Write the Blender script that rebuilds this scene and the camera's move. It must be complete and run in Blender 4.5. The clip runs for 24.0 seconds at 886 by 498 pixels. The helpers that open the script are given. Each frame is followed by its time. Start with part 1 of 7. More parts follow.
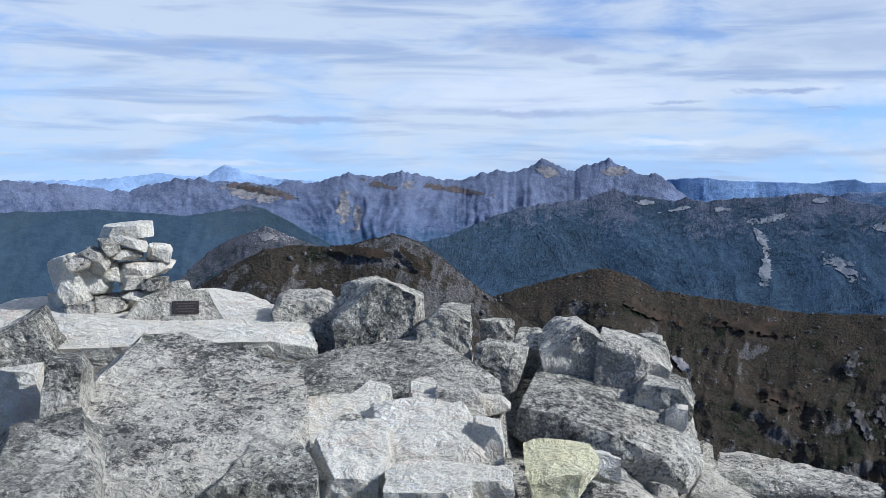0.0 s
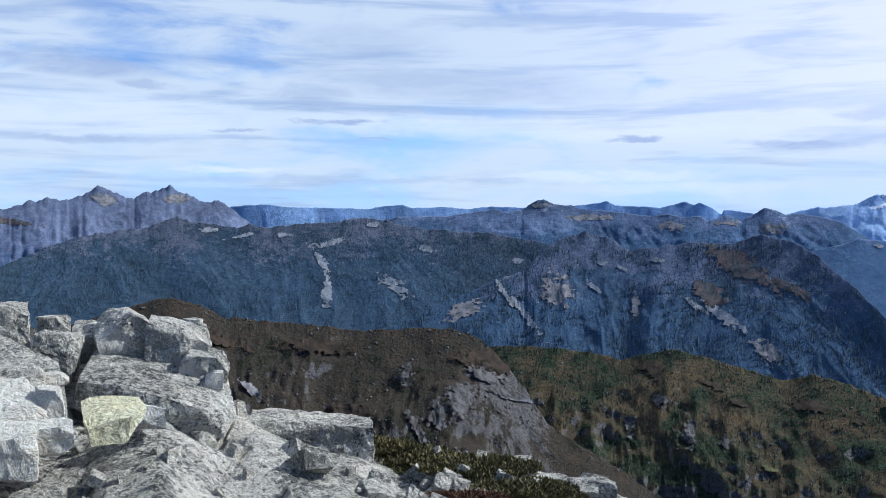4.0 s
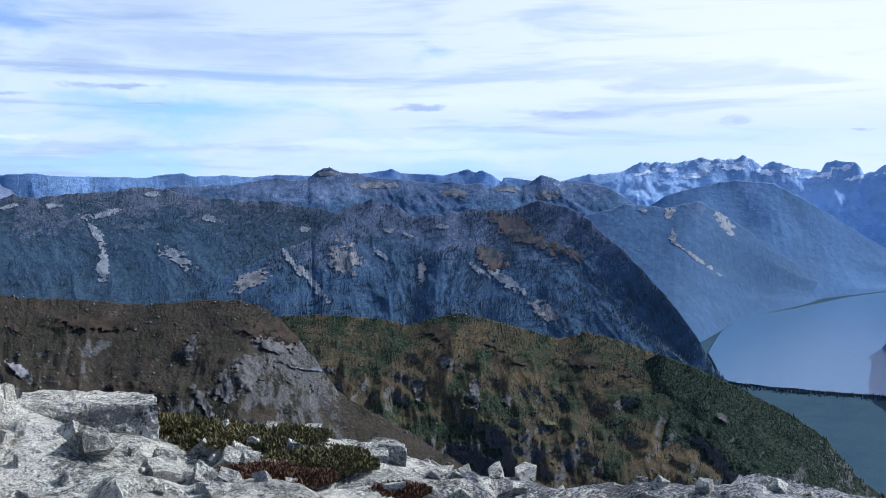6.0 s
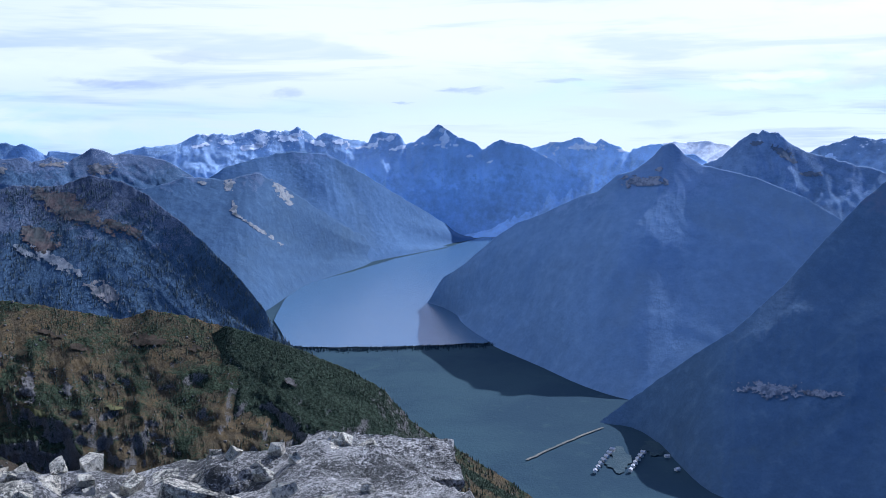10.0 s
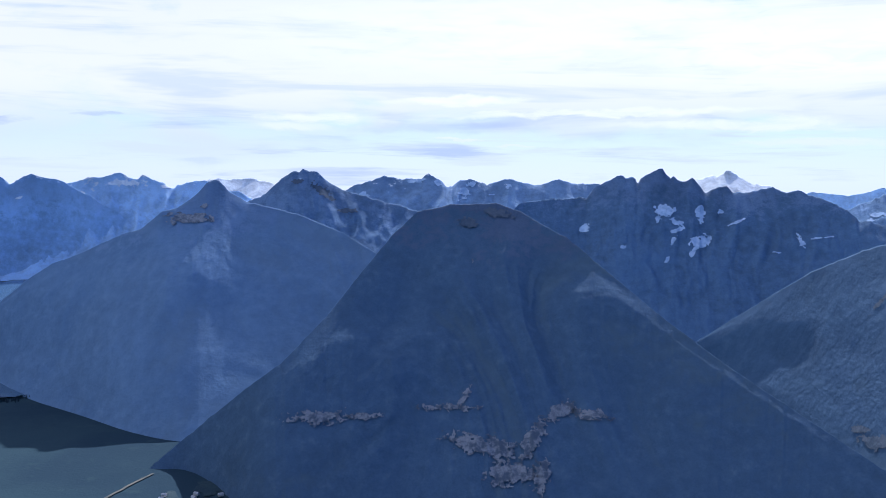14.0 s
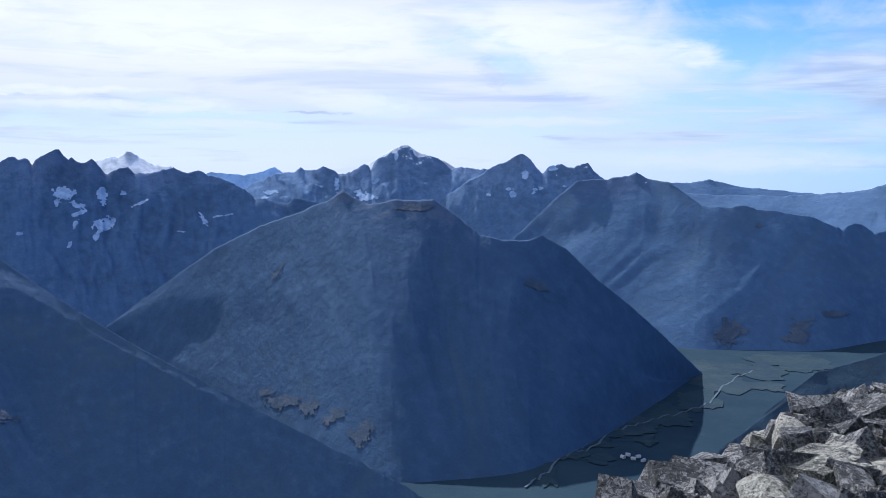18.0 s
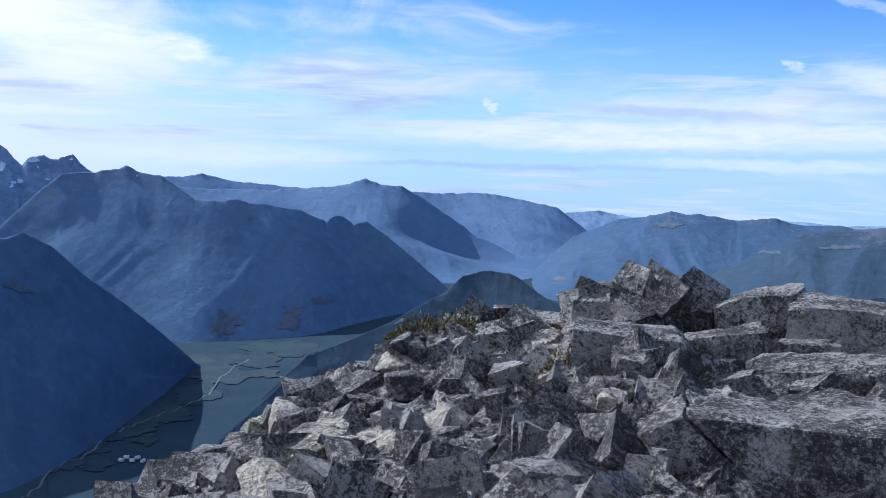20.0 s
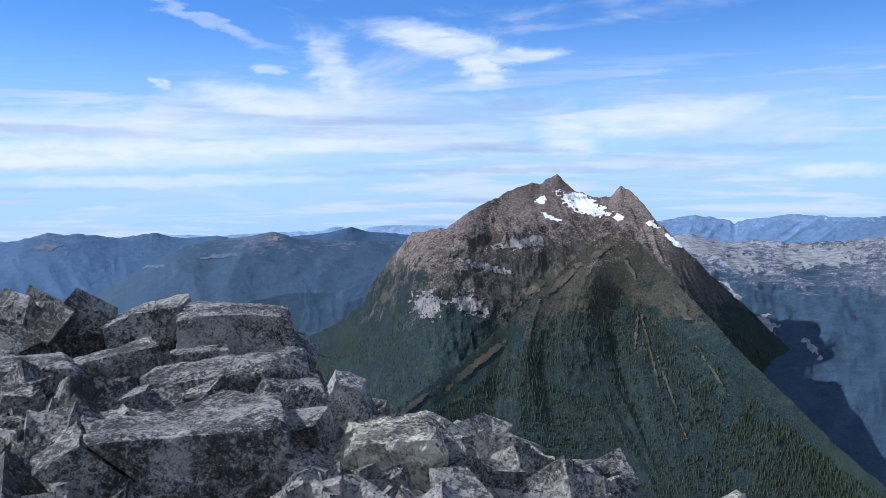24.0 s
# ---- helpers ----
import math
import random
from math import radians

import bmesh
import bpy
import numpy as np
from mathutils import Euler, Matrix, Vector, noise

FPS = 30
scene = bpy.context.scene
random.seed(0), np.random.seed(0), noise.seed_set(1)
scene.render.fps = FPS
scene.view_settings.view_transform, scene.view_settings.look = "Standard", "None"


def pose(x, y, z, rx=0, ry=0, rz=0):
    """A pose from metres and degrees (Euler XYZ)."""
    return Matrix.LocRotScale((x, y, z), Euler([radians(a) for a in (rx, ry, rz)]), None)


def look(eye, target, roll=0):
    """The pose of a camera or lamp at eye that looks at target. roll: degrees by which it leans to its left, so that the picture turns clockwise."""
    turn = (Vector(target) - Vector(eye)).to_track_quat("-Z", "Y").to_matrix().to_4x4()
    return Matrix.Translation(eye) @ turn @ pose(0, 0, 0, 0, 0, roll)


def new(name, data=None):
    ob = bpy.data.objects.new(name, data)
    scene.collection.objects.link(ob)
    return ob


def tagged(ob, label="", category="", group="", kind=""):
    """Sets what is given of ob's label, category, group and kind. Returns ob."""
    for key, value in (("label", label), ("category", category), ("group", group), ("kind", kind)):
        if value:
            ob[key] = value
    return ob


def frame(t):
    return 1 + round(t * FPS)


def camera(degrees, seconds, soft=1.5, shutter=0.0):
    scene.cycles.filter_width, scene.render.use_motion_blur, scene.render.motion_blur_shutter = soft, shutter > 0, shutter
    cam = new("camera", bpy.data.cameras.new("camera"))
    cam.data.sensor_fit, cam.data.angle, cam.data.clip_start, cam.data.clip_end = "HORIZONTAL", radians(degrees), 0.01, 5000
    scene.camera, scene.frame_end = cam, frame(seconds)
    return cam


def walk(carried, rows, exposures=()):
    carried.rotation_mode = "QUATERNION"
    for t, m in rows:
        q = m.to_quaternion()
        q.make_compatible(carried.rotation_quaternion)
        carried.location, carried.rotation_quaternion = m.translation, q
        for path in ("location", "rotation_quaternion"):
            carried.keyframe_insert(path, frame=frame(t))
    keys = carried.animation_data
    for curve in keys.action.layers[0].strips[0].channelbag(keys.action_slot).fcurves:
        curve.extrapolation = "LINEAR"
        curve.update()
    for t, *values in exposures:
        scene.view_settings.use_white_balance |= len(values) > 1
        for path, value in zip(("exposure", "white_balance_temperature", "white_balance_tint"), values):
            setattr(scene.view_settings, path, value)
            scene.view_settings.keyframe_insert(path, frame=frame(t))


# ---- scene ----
cam = camera(49.5, 24.0, soft=0.8)

# The eye stands about 1.6 m over the summit rock. Seconds, heading (clockwise from north of the plan), pitch, lean, metres forward.
EYE = Vector((0.0, 0.0, 1.6))
PATH = [
    (0, 0.00, -4.5, 0.40, 1.15), (0.5, 4.34, -3.6, 0.68, 1.15), (1, 8.70, -2.5, 0.72, 0.75),
    (1.5, 11.92, -1.82, 0.45, 0.2), (3.5, 22.67, -2.50, -0.05, 0), (4, 25.54, -2.80, -0.01, 0),
    (4.5, 29.14, -3.21, 0.15, 0), (5, 32.85, -3.53, -0.15, 0), (5.5, 35.91, -4.14, -0.12, 0),
    (6, 38.20, -4.72, -0.15, 0), (6.5, 41.48, -4.98, 0.42, 0), (7, 45.08, -4.94, -0.40, 0),
    (7.5, 49.18, -5.45, -0.30, 0), (8, 53.13, -6.03, 1.03, 0), (8.5, 56.17, -6.57, 1.32, 0),
    (9, 59.36, -6.71, -0.10, 0), (9.5, 61.47, -6.70, -0.74, 0), (11.5, 74.48, -5.67, 0.71, 0),
    (12, 78.09, -5.59, 0.49, 0), (12.5, 81.27, -5.26, 0.99, 0), (13, 84.15, -4.88, 0.50, 0),
    (13.5, 87.02, -4.59, 0.42, 0), (14, 90.61, -4.37, 0.42, 0), (14.5, 95.49, -4.24, -0.35, 0),
    (15, 99.85, -4.24, 0.04, 0), (15.5, 103.11, -3.88, -0.18, 0), (16, 105.14, -3.31, 0.76, 0),
    (16.5, 107.22, -2.89, -1.00, 0), (17, 111.30, -2.89, -0.27, 0), (17.5, 117.17, -4.54, -1.10, 0),
    (18, 125.10, -5.33, 0.15, 0), (18.5, 132.79, -5.45, 0.29, 0), (19, 139.27, -5.24, 0.02, 0),
    (19.5, 147.41, -5.36, 1.05, 0), (21.5, 169.99, -4.83, -0.07, 0), (22, 174.49, -4.51, 0.61, 0),
    (22.5, 179.90, -4.12, 0.47, 0), (23, 185.21, -3.74, -0.04, 0), (23.5, 188.26, -3.50, -0.19, 0),
    (24, 190.38, -4.20, -0.82, 0)]
rows = []
for t, head, tilt, lean, ahead in PATH:
    a, e = radians(head), radians(tilt)
    eye = EYE + Vector((math.sin(radians(4)), math.cos(radians(4)), 0.1)) * ahead
    way = Vector((math.sin(a) * math.cos(e), math.cos(a) * math.cos(e), math.sin(e)))
    rows.append((t, look(eye, eye + way, lean)))
walk(cam, rows, [(0.0, -0.05, 5500.0, 10.0), (4.0, 0.04, 5450.0, 8.0), (7.0, 0.22, 5280.0, 10.0), (9.0, 0.24, 5200.0, 13.0), (12.5, 0.22, 5350.0, 14.0), (15.0, 0.03, 5500.0, 12.5), (17.0, -0.1, 5550.0, 11.5), (19.0, 0.12, 5400.0, 11.5), (22.0, 0.0, 5550.0, 11.0), (24.0, 0.06, 5550.0, 11.0)])

# ---- daylight ----
SUN_AZ, SUN_EL = 104.0, 36.0
CLOUD_AZ = 98.0  # heading of the closest cloud
sun = new("sun", bpy.data.lights.new("sun", "SUN"))
sun.data.energy, sun.data.angle, sun.data.color = 5.3, radians(0.6), (1.0, 0.95, 0.88)
sa, se = radians(SUN_AZ), radians(SUN_EL)
sun.matrix_world = look((0, 0, 0), (-math.sin(sa) * math.cos(se), -math.cos(sa) * math.cos(se), -math.sin(se)))


class Nodes:
    """Short hand for building node trees."""

    def __init__(self, tree):
        self.tree = tree
        tree.nodes.clear()

    def add(self, kind):
        return self.tree.nodes.new(kind)

    def link(self, a, b):
        self.tree.links.new(a, b)

    def put(self, sock, v):
        if isinstance(v, (int, float)):
            sock.default_value = v
        elif isinstance(v, (tuple, list)):
            sock.default_value = (*v, 1.0) if len(v) == 3 and sock.type == "RGBA" else v
        else:
            self.link(v, sock)

    def math(self, op, a, b=0.0, clamp=False):
        n = self.add("ShaderNodeMath")
        n.operation, n.use_clamp = op, clamp
        self.put(n.inputs[0], a)
        self.put(n.inputs[1], b)
        return n.outputs[0]

    def mix(self, f, a, b):
        n = self.add("ShaderNodeMix")
        n.data_type = "RGBA"
        self.put(n.inputs[0], f)
        self.put(n.inputs[6], a)
        self.put(n.inputs[7], b)
        return n.outputs[2]

    def step(self, v, lo, hi):
        n = self.add("ShaderNodeMapRange")
        n.interpolation_type = "SMOOTHSTEP"
        self.put(n.inputs[0], v)
        n.inputs[1].default_value, n.inputs[2].default_value = min(lo, hi), max(lo, hi)
        if lo > hi:
            n.inputs[3].default_value, n.inputs[4].default_value = 1.0, 0.0
        return n.outputs[0]

    def scale(self, v, k):
        n = self.add("ShaderNodeVectorMath")
        n.operation = "SCALE"
        self.put(n.inputs[0], v)
        self.put(n.inputs["Scale"], k)
        return n.outputs[0]

    def tint(self, a, b):
        n = self.add("ShaderNodeVectorMath")
        n.operation = "MULTIPLY"
        self.put(n.inputs[0], a)
        n.inputs[1].default_value = b
        return n.outputs[0]

    def value(self, name):
        n = self.add("ShaderNodeAttribute")
        n.attribute_name = name
        return n.outputs["Fac"]

    def noise(self, vec, scale, detail=4.0, rough=0.55, warp=0.0, kind="FBM"):
        n = self.add("ShaderNodeTexNoise")
        n.noise_type, n.normalize = kind, True
        self.put(n.inputs["Vector"], vec)
        n.inputs["Scale"].default_value, n.inputs["Detail"].default_value = scale, detail
        n.inputs["Roughness"].default_value, n.inputs["Distortion"].default_value = rough, warp
        return n.outputs[0]

    def combine(self, x, y, z):
        n = self.add("ShaderNodeCombineXYZ")
        for s, v in zip(n.inputs, (x, y, z)):
            self.put(s, v)
        return n.outputs[0]


world = bpy.data.worlds.new("sky")
scene.world = world
world.use_nodes = True
w = Nodes(world.node_tree)
sky = w.add("ShaderNodeTexSky")
sky.sky_type, sky.sun_disc, sky.sun_elevation, sky.sun_rotation = "NISHITA", False, se, sa
sky.altitude, sky.air_density, sky.dust_density, sky.ozone_density = 2000.0, 1.0, 0.6, 2.0
tc = w.add("ShaderNodeTexCoord")
sep = w.add("ShaderNodeSeparateXYZ")
w.link(tc.outputs["Generated"], sep.inputs[0])
dx, dy, dz = sep.outputs
ca = radians(CLOUD_AZ)
toward = w.math("ADD", w.math("MULTIPLY", dx, math.sin(ca)), w.math("MULTIPLY", dy, math.cos(ca)))
aside = w.math("SUBTRACT", w.math("MULTIPLY", dx, math.cos(ca)), w.math("MULTIPLY", dy, math.sin(ca)))
azim = w.math("ARCTAN2", aside, toward)  # from that heading, clockwise
elev = w.math("ARCSINE", dz)
# high cloud in long streaks: close towards the sun, open blue on the far side, thin bands low down
deg_az, deg_el = w.math("MULTIPLY", azim, 57.2958), w.math("MULTIPLY", elev, 57.2958)


def streaks(width, height, z, detail, warp=0.4):
    return w.noise(w.combine(w.math("MULTIPLY", deg_az, 1 / width), w.math("MULTIPLY", deg_el, 1 / height), z), 1.0, detail, 0.58, warp)


veil = streaks(26.0, 5.0, 0.3, 5.0)
band = streaks(11.0, 0.9, 4.3, 6.0, 0.25)
wisp = streaks(8.0, 3.0, 9.1, 7.0, 0.8)
sunny = w.math("MULTIPLY", w.step(w.math("ABSOLUTE", w.math("ADD", deg_az, 8.0)), 70.0, 30.0), w.step(deg_el, 1.5, 5.5))
left = w.step(deg_az, -20.0, -60.0)
right = w.step(deg_az, 28.0, 46.0)
belt = w.math("MULTIPLY", w.step(w.math("ABSOLUTE", w.math("SUBTRACT", deg_el, 3.2)), 3.0, 0.8), right)
amount = w.math("ADD", w.math("MULTIPLY", veil, 0.55), w.math("MULTIPLY", wisp, 0.45))
amount = w.math("ADD", amount, w.math("ADD", w.math("MULTIPLY", sunny, 0.20), w.math("MULTIPLY", left, 0.115)))
amount = w.math("ADD", amount, w.math("SUBTRACT", w.math("MULTIPLY", belt, 0.03), w.math("MULTIPLY", w.math("MULTIPLY", right, w.step(deg_el, 3.5, 7.0)), 0.06)))
amount = w.math("SUBTRACT", amount, w.math("MULTIPLY", w.step(deg_el, 3.0, 0.0), 0.12))
mask = w.math("MULTIPLY", w.step(amount, 0.43, 0.66), 0.9)
thin = w.math("MULTIPLY", w.step(band, 0.50, 0.64), w.math("MULTIPLY", w.step(deg_el, 8.0, 3.5), 0.75))
lens = w.math("MULTIPLY", 0.4, w.math("MULTIPLY", w.step(streaks(9.0, 0.42, 7.7, 5.0, 0.2), 0.56, 0.66), w.math("MULTIPLY", w.step(w.math("ABSOLUTE", w.math("SUBTRACT", deg_el, 3.0)), 2.4, 1.0), w.step(w.math("ABSOLUTE", w.math("SUBTRACT", deg_az, 10.0)), 34.0, 20.0))))
mask = w.math("MAXIMUM", mask, w.math("MAXIMUM", thin, lens))
grey = w.step(streaks(15.0, 1.5, 2.0, 4.0), 0.46, 0.66)
shine = w.math("ADD", 0.78, w.math("MULTIPLY", sunny, 0.19))
cloud = w.mix(w.math("MULTIPLY", grey, w.math("SUBTRACT", 1.0, w.math("MULTIPLY", sunny, 0.3))), w.mix(sunny, (0.92, 0.965, 1.0), (0.99, 0.93, 0.98)), w.mix(sunny, (0.58, 0.67, 0.84), (0.68, 0.72, 0.90)))
clear = w.tint(w.scale(sky.outputs[0], 0.1), (0.58, 0.88, 1.30))
clear = w.mix(w.math("MULTIPLY", w.step(deg_el, 10.0, 0.0), 0.85), clear, w.mix(w.step(w.math("ABSOLUTE", w.math("ADD", deg_az, 4.0)), 62.0, 30.0), (0.50, 0.69, 0.95), (0.82, 0.81, 0.93)))

# single clouds: heading, height, half width, half height, tilt (degrees), closeness
BRIGHT_NORTH = [(13.2, 1.9, 3.5, 0.19, 0, 0.8), (34.4, 1.5, 7.3, 0.44, 0, 0.7), (4.6, 5.1, 6.3, 0.95, 0, 0.6), (29.4, 4.4, 15.8, 0.8, -2, 0.5), (5.5, 4.7, 10.3, 1.5, 0, 0.6), (-14.9, 3.1, 2.4, 0.22, 0, 0.7),
                (-13.7, 0.54, 4.9, 0.17, 0, 0.5), (39.1, 0.84, 6.3, 0.5, 0, 0.5)]
BRIGHT_EAST = [(112.5, 7.1, 15.8, 2.2, 0, 0.85), (99.3, 8.2, 22.0, 2.8, 0, 0.7), (81.9, 2.8, 2.8, 0.28, 0, 0.8), (82.8, 3.3, 3.3, 0.3, 0, 0.9), (91.7, 4.4, 4.3, 0.28, 0, 0.9), (99.7, 3.7, 9.8, 0.26, 1, 1), (107.3, 2.95, 7.3, 0.3, -1, 1), (110.6, 3.1, 2.4, 0.4, 0, 1),
               (111.8, 2.0, 4.4, 0.26, 0, 0.9), (91.6, 2.1, 1.3, 0.09, 0, 0.9), (94.8, 1.8, 0.9, 0.09, 0, 0.8), (120.3, 3.2, 4.1, 0.7, -8, 0.8)]
BRIGHT_SOUTH = [(132.2, 6.9, 8.8, 1.9, -10, 0.9), (139.3, 6.0, 2.8, 0.8, -10, 0.9), (133.9, 4.35, 4.1, 0.95, -10, 0.6), (130.6, 2.2, 6.3, 0.3, 0, 0.7), (141.9, 0.0, 9.5, 0.7, 0, 0.6), (166.0, 1.6, 18.0, 0.95, 0, 1), (176.0, 1.9, 16.0, 0.7, 1, 0.9),
                (171.6, 3.3, 11.4, 0.9, 0, 0.6), (179.9, 4.6, 4.7, 1.0, -8, 0.8), (157.3, 3.2, 0.8, 0.28, -40, 0.7), (174.1, 5.6, 0.6, 0.28, -20, 0.8), (180.3, 6.4, 1.2, 0.28, -5, 0.6)]
BRIGHT_WEST = [(184.1, 6.5, 1.3, 2.4, 32, 0.7), (176.9, 9.1, 5.1, 0.38, -20, 0.35), (190.1, 8.1, 4.7, 0.95, -10, 0.9), (192.8, 6.5, 1.5, 1.3, 25, 0.9), (195.2, 7.1, 3.0, 0.5, 4, 0.8), (198, 2.4, 2.2, 1.2, 0, 0.9),
               (202.5, 3.1, 6.0, 1.0, 4, 0.85), (205.7, 3.5, 3.5, 0.8, 8, 0.6), (212.6, 0.2, 3.8, 0.44, 0, 0.7), (174.6, 0.1, 10.4, 0.38, 0, 0.6)]
GREY_NORTH = [(5.2, 7.5, 5.0, 0.62, -3, 0.75), (8.2, 6.7, 1.9, 0.3, -5, 0.6), (26.1, 6.9, 10.4, 1.1, -4, 0.5), (20.7, 9.3, 5.1, 1.1, 0, 0.4), (19.4, 4.7, 2.6, 0.17, 0, 0.8), (13.2, 4.1, 1.6, 0.12, 0, 0.7),
              (5.2, 3.5, 4.6, 0.26, 0, 0.6), (36.8, 3.7, 2.0, 0.18, 0, 0.9), (45.7, 3.25, 3.2, 0.26, -3, 0.9), (21.4, 3.7, 1.1, 0.09, 0, 0.6), (49.4, 4.7, 1.9, 0.3, 0, 0.5), (17.7, 1.3, 12.6, 0.25, 0, 0.35),
              (-8.1, 3.05, 5.8, 0.2, 0, 0.7), (17.8, 6.2, 2.7, 0.85, 0, 0.5)]
GREY_SOUTH = [(54.8, 2.7, 1.2, 0.33, 5, 0.55), (65.2, 2.9, 1.9, 0.2, 3, 0.7), (61.6, 2.1, 0.9, 0.09, 0, 0.6), (71, 3.3, 1.8, 0.12, 0, 0.6), (50.1, 4.8, 2.2, 0.36, 0, 0.4), (91.1, 2.8, 6.3, 0.4, 0, 0.35),
              (117.6, 2.7, 2.0, 0.09, 0, 0.6), (127.9, 5.0, 1.3, 0.5, -60, 0.35), (168.3, 3.0, 7.0, 0.36, -3, 0.5), (195, 4.2, 3.2, 0.45, 0, 0.5), (195.1, 1.6, 3.8, 0.2, 0, 0.5), (158.6, -0.3, 12.6, 0.2, 0, 0.4),
              (192.8, 0.4, 11.1, 0.22, 0, 0.4), (207.9, 1.5, 6.3, 0.25, 0, 0.4)]
stray, lift = streaks(2.2, 0.9, 13.0, 6.0, 0.5), streaks(2.6, 1.0, 17.0, 6.0, 0.5)
curl = w.combine(w.math("ADD", deg_az, w.math("MULTIPLY", w.math("SUBTRACT", stray, 0.5), 4.5)), w.math("ADD", deg_el, w.math("MULTIPLY", w.math("SUBTRACT", lift, 0.5), 0.9)), 0.0)
fleece = streaks(3.2, 0.7, 21.0, 7.0, 0.7)


def gathered(clouds):
    total = None
    for head, high, half_w, half_h, tilt, close in clouds:
        place = w.add("ShaderNodeMapping")
        place.vector_type = "TEXTURE"
        place.inputs["Location"].default_value = (head - CLOUD_AZ, high, 0)
        place.inputs["Rotation"].default_value = (0, 0, radians(tilt))
        place.inputs["Scale"].default_value = (half_w, half_h, 1)
        w.link(curl, place.inputs["Vector"])
        size = w.add("ShaderNodeVectorMath")
        size.operation = "LENGTH"
        w.link(place.outputs[0], size.inputs[0])
        one = w.math("MULTIPLY", w.step(size.outputs["Value"], 1.25, 0.35), close)
        total = one if total is None else w.math("MAXIMUM", total, one)
    return total


white = gathered(BRIGHT_NORTH + BRIGHT_EAST + BRIGHT_SOUTH + BRIGHT_WEST)
white = w.math("MULTIPLY", white, w.math("ADD", 0.6, w.math("MULTIPLY", w.step(fleece, 0.30, 0.60), 0.4)))
dull = w.math("MULTIPLY", gathered(GREY_NORTH + GREY_SOUTH), w.math("ADD", 0.6, w.math("MULTIPLY", w.step(fleece, 0.3, 0.6), 0.4)))
heaven = w.mix(mask, clear, w.scale(cloud, shine))
heaven = w.mix(white, heaven, w.scale(w.mix(sunny, (0.93, 0.95, 1.0), (1.0, 0.96, 0.98)), w.math("ADD", 0.9, w.math("MULTIPLY", sunny, 0.16))))
heaven = w.mix(dull, heaven, w.mix(sunny, (0.38, 0.45, 0.62), (0.60, 0.64, 0.84)))
bg = w.add("ShaderNodeBackground")
w.link(heaven, bg.inputs["Color"])
w.link(bg.outputs[0], w.add("ShaderNodeOutputWorld").inputs["Surface"])


# ---- materials ----
def material(name):
    m = bpy.data.materials.new(name)
    m.use_nodes = True
    n = Nodes(m.node_tree)
    out = n.add("ShaderNodeOutputMaterial")
    bsdf = n.add("ShaderNodeBsdfPrincipled")
    n.link(bsdf.outputs[0], out.inputs["Surface"])
    return m, n, bsdf


def bump(n, bsdf, height, strength, distance):
    b = n.add("ShaderNodeBump")
    b.inputs["Strength"].default_value, b.inputs["Distance"].default_value = strength, distance
    n.link(height, b.inputs["Height"])
    n.link(b.outputs[0], bsdf.inputs["Normal"])


def lerp(a, b, k):
    return tuple(p + (q - p) * k for p, q in zip(a, b))


# distance haze put into a base colour: c pulled towards blue by k
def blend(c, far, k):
    far = tuple(a + (b - a) * min(1.0, max(0.0, (k - 0.5) * 2.0)) for a, b in zip(far, PALE_HAZE))
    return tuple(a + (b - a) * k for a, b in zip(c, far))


HAZE_BLUE, PALE_HAZE = (0.14, 0.255, 0.48), (0.45, 0.63, 0.89)


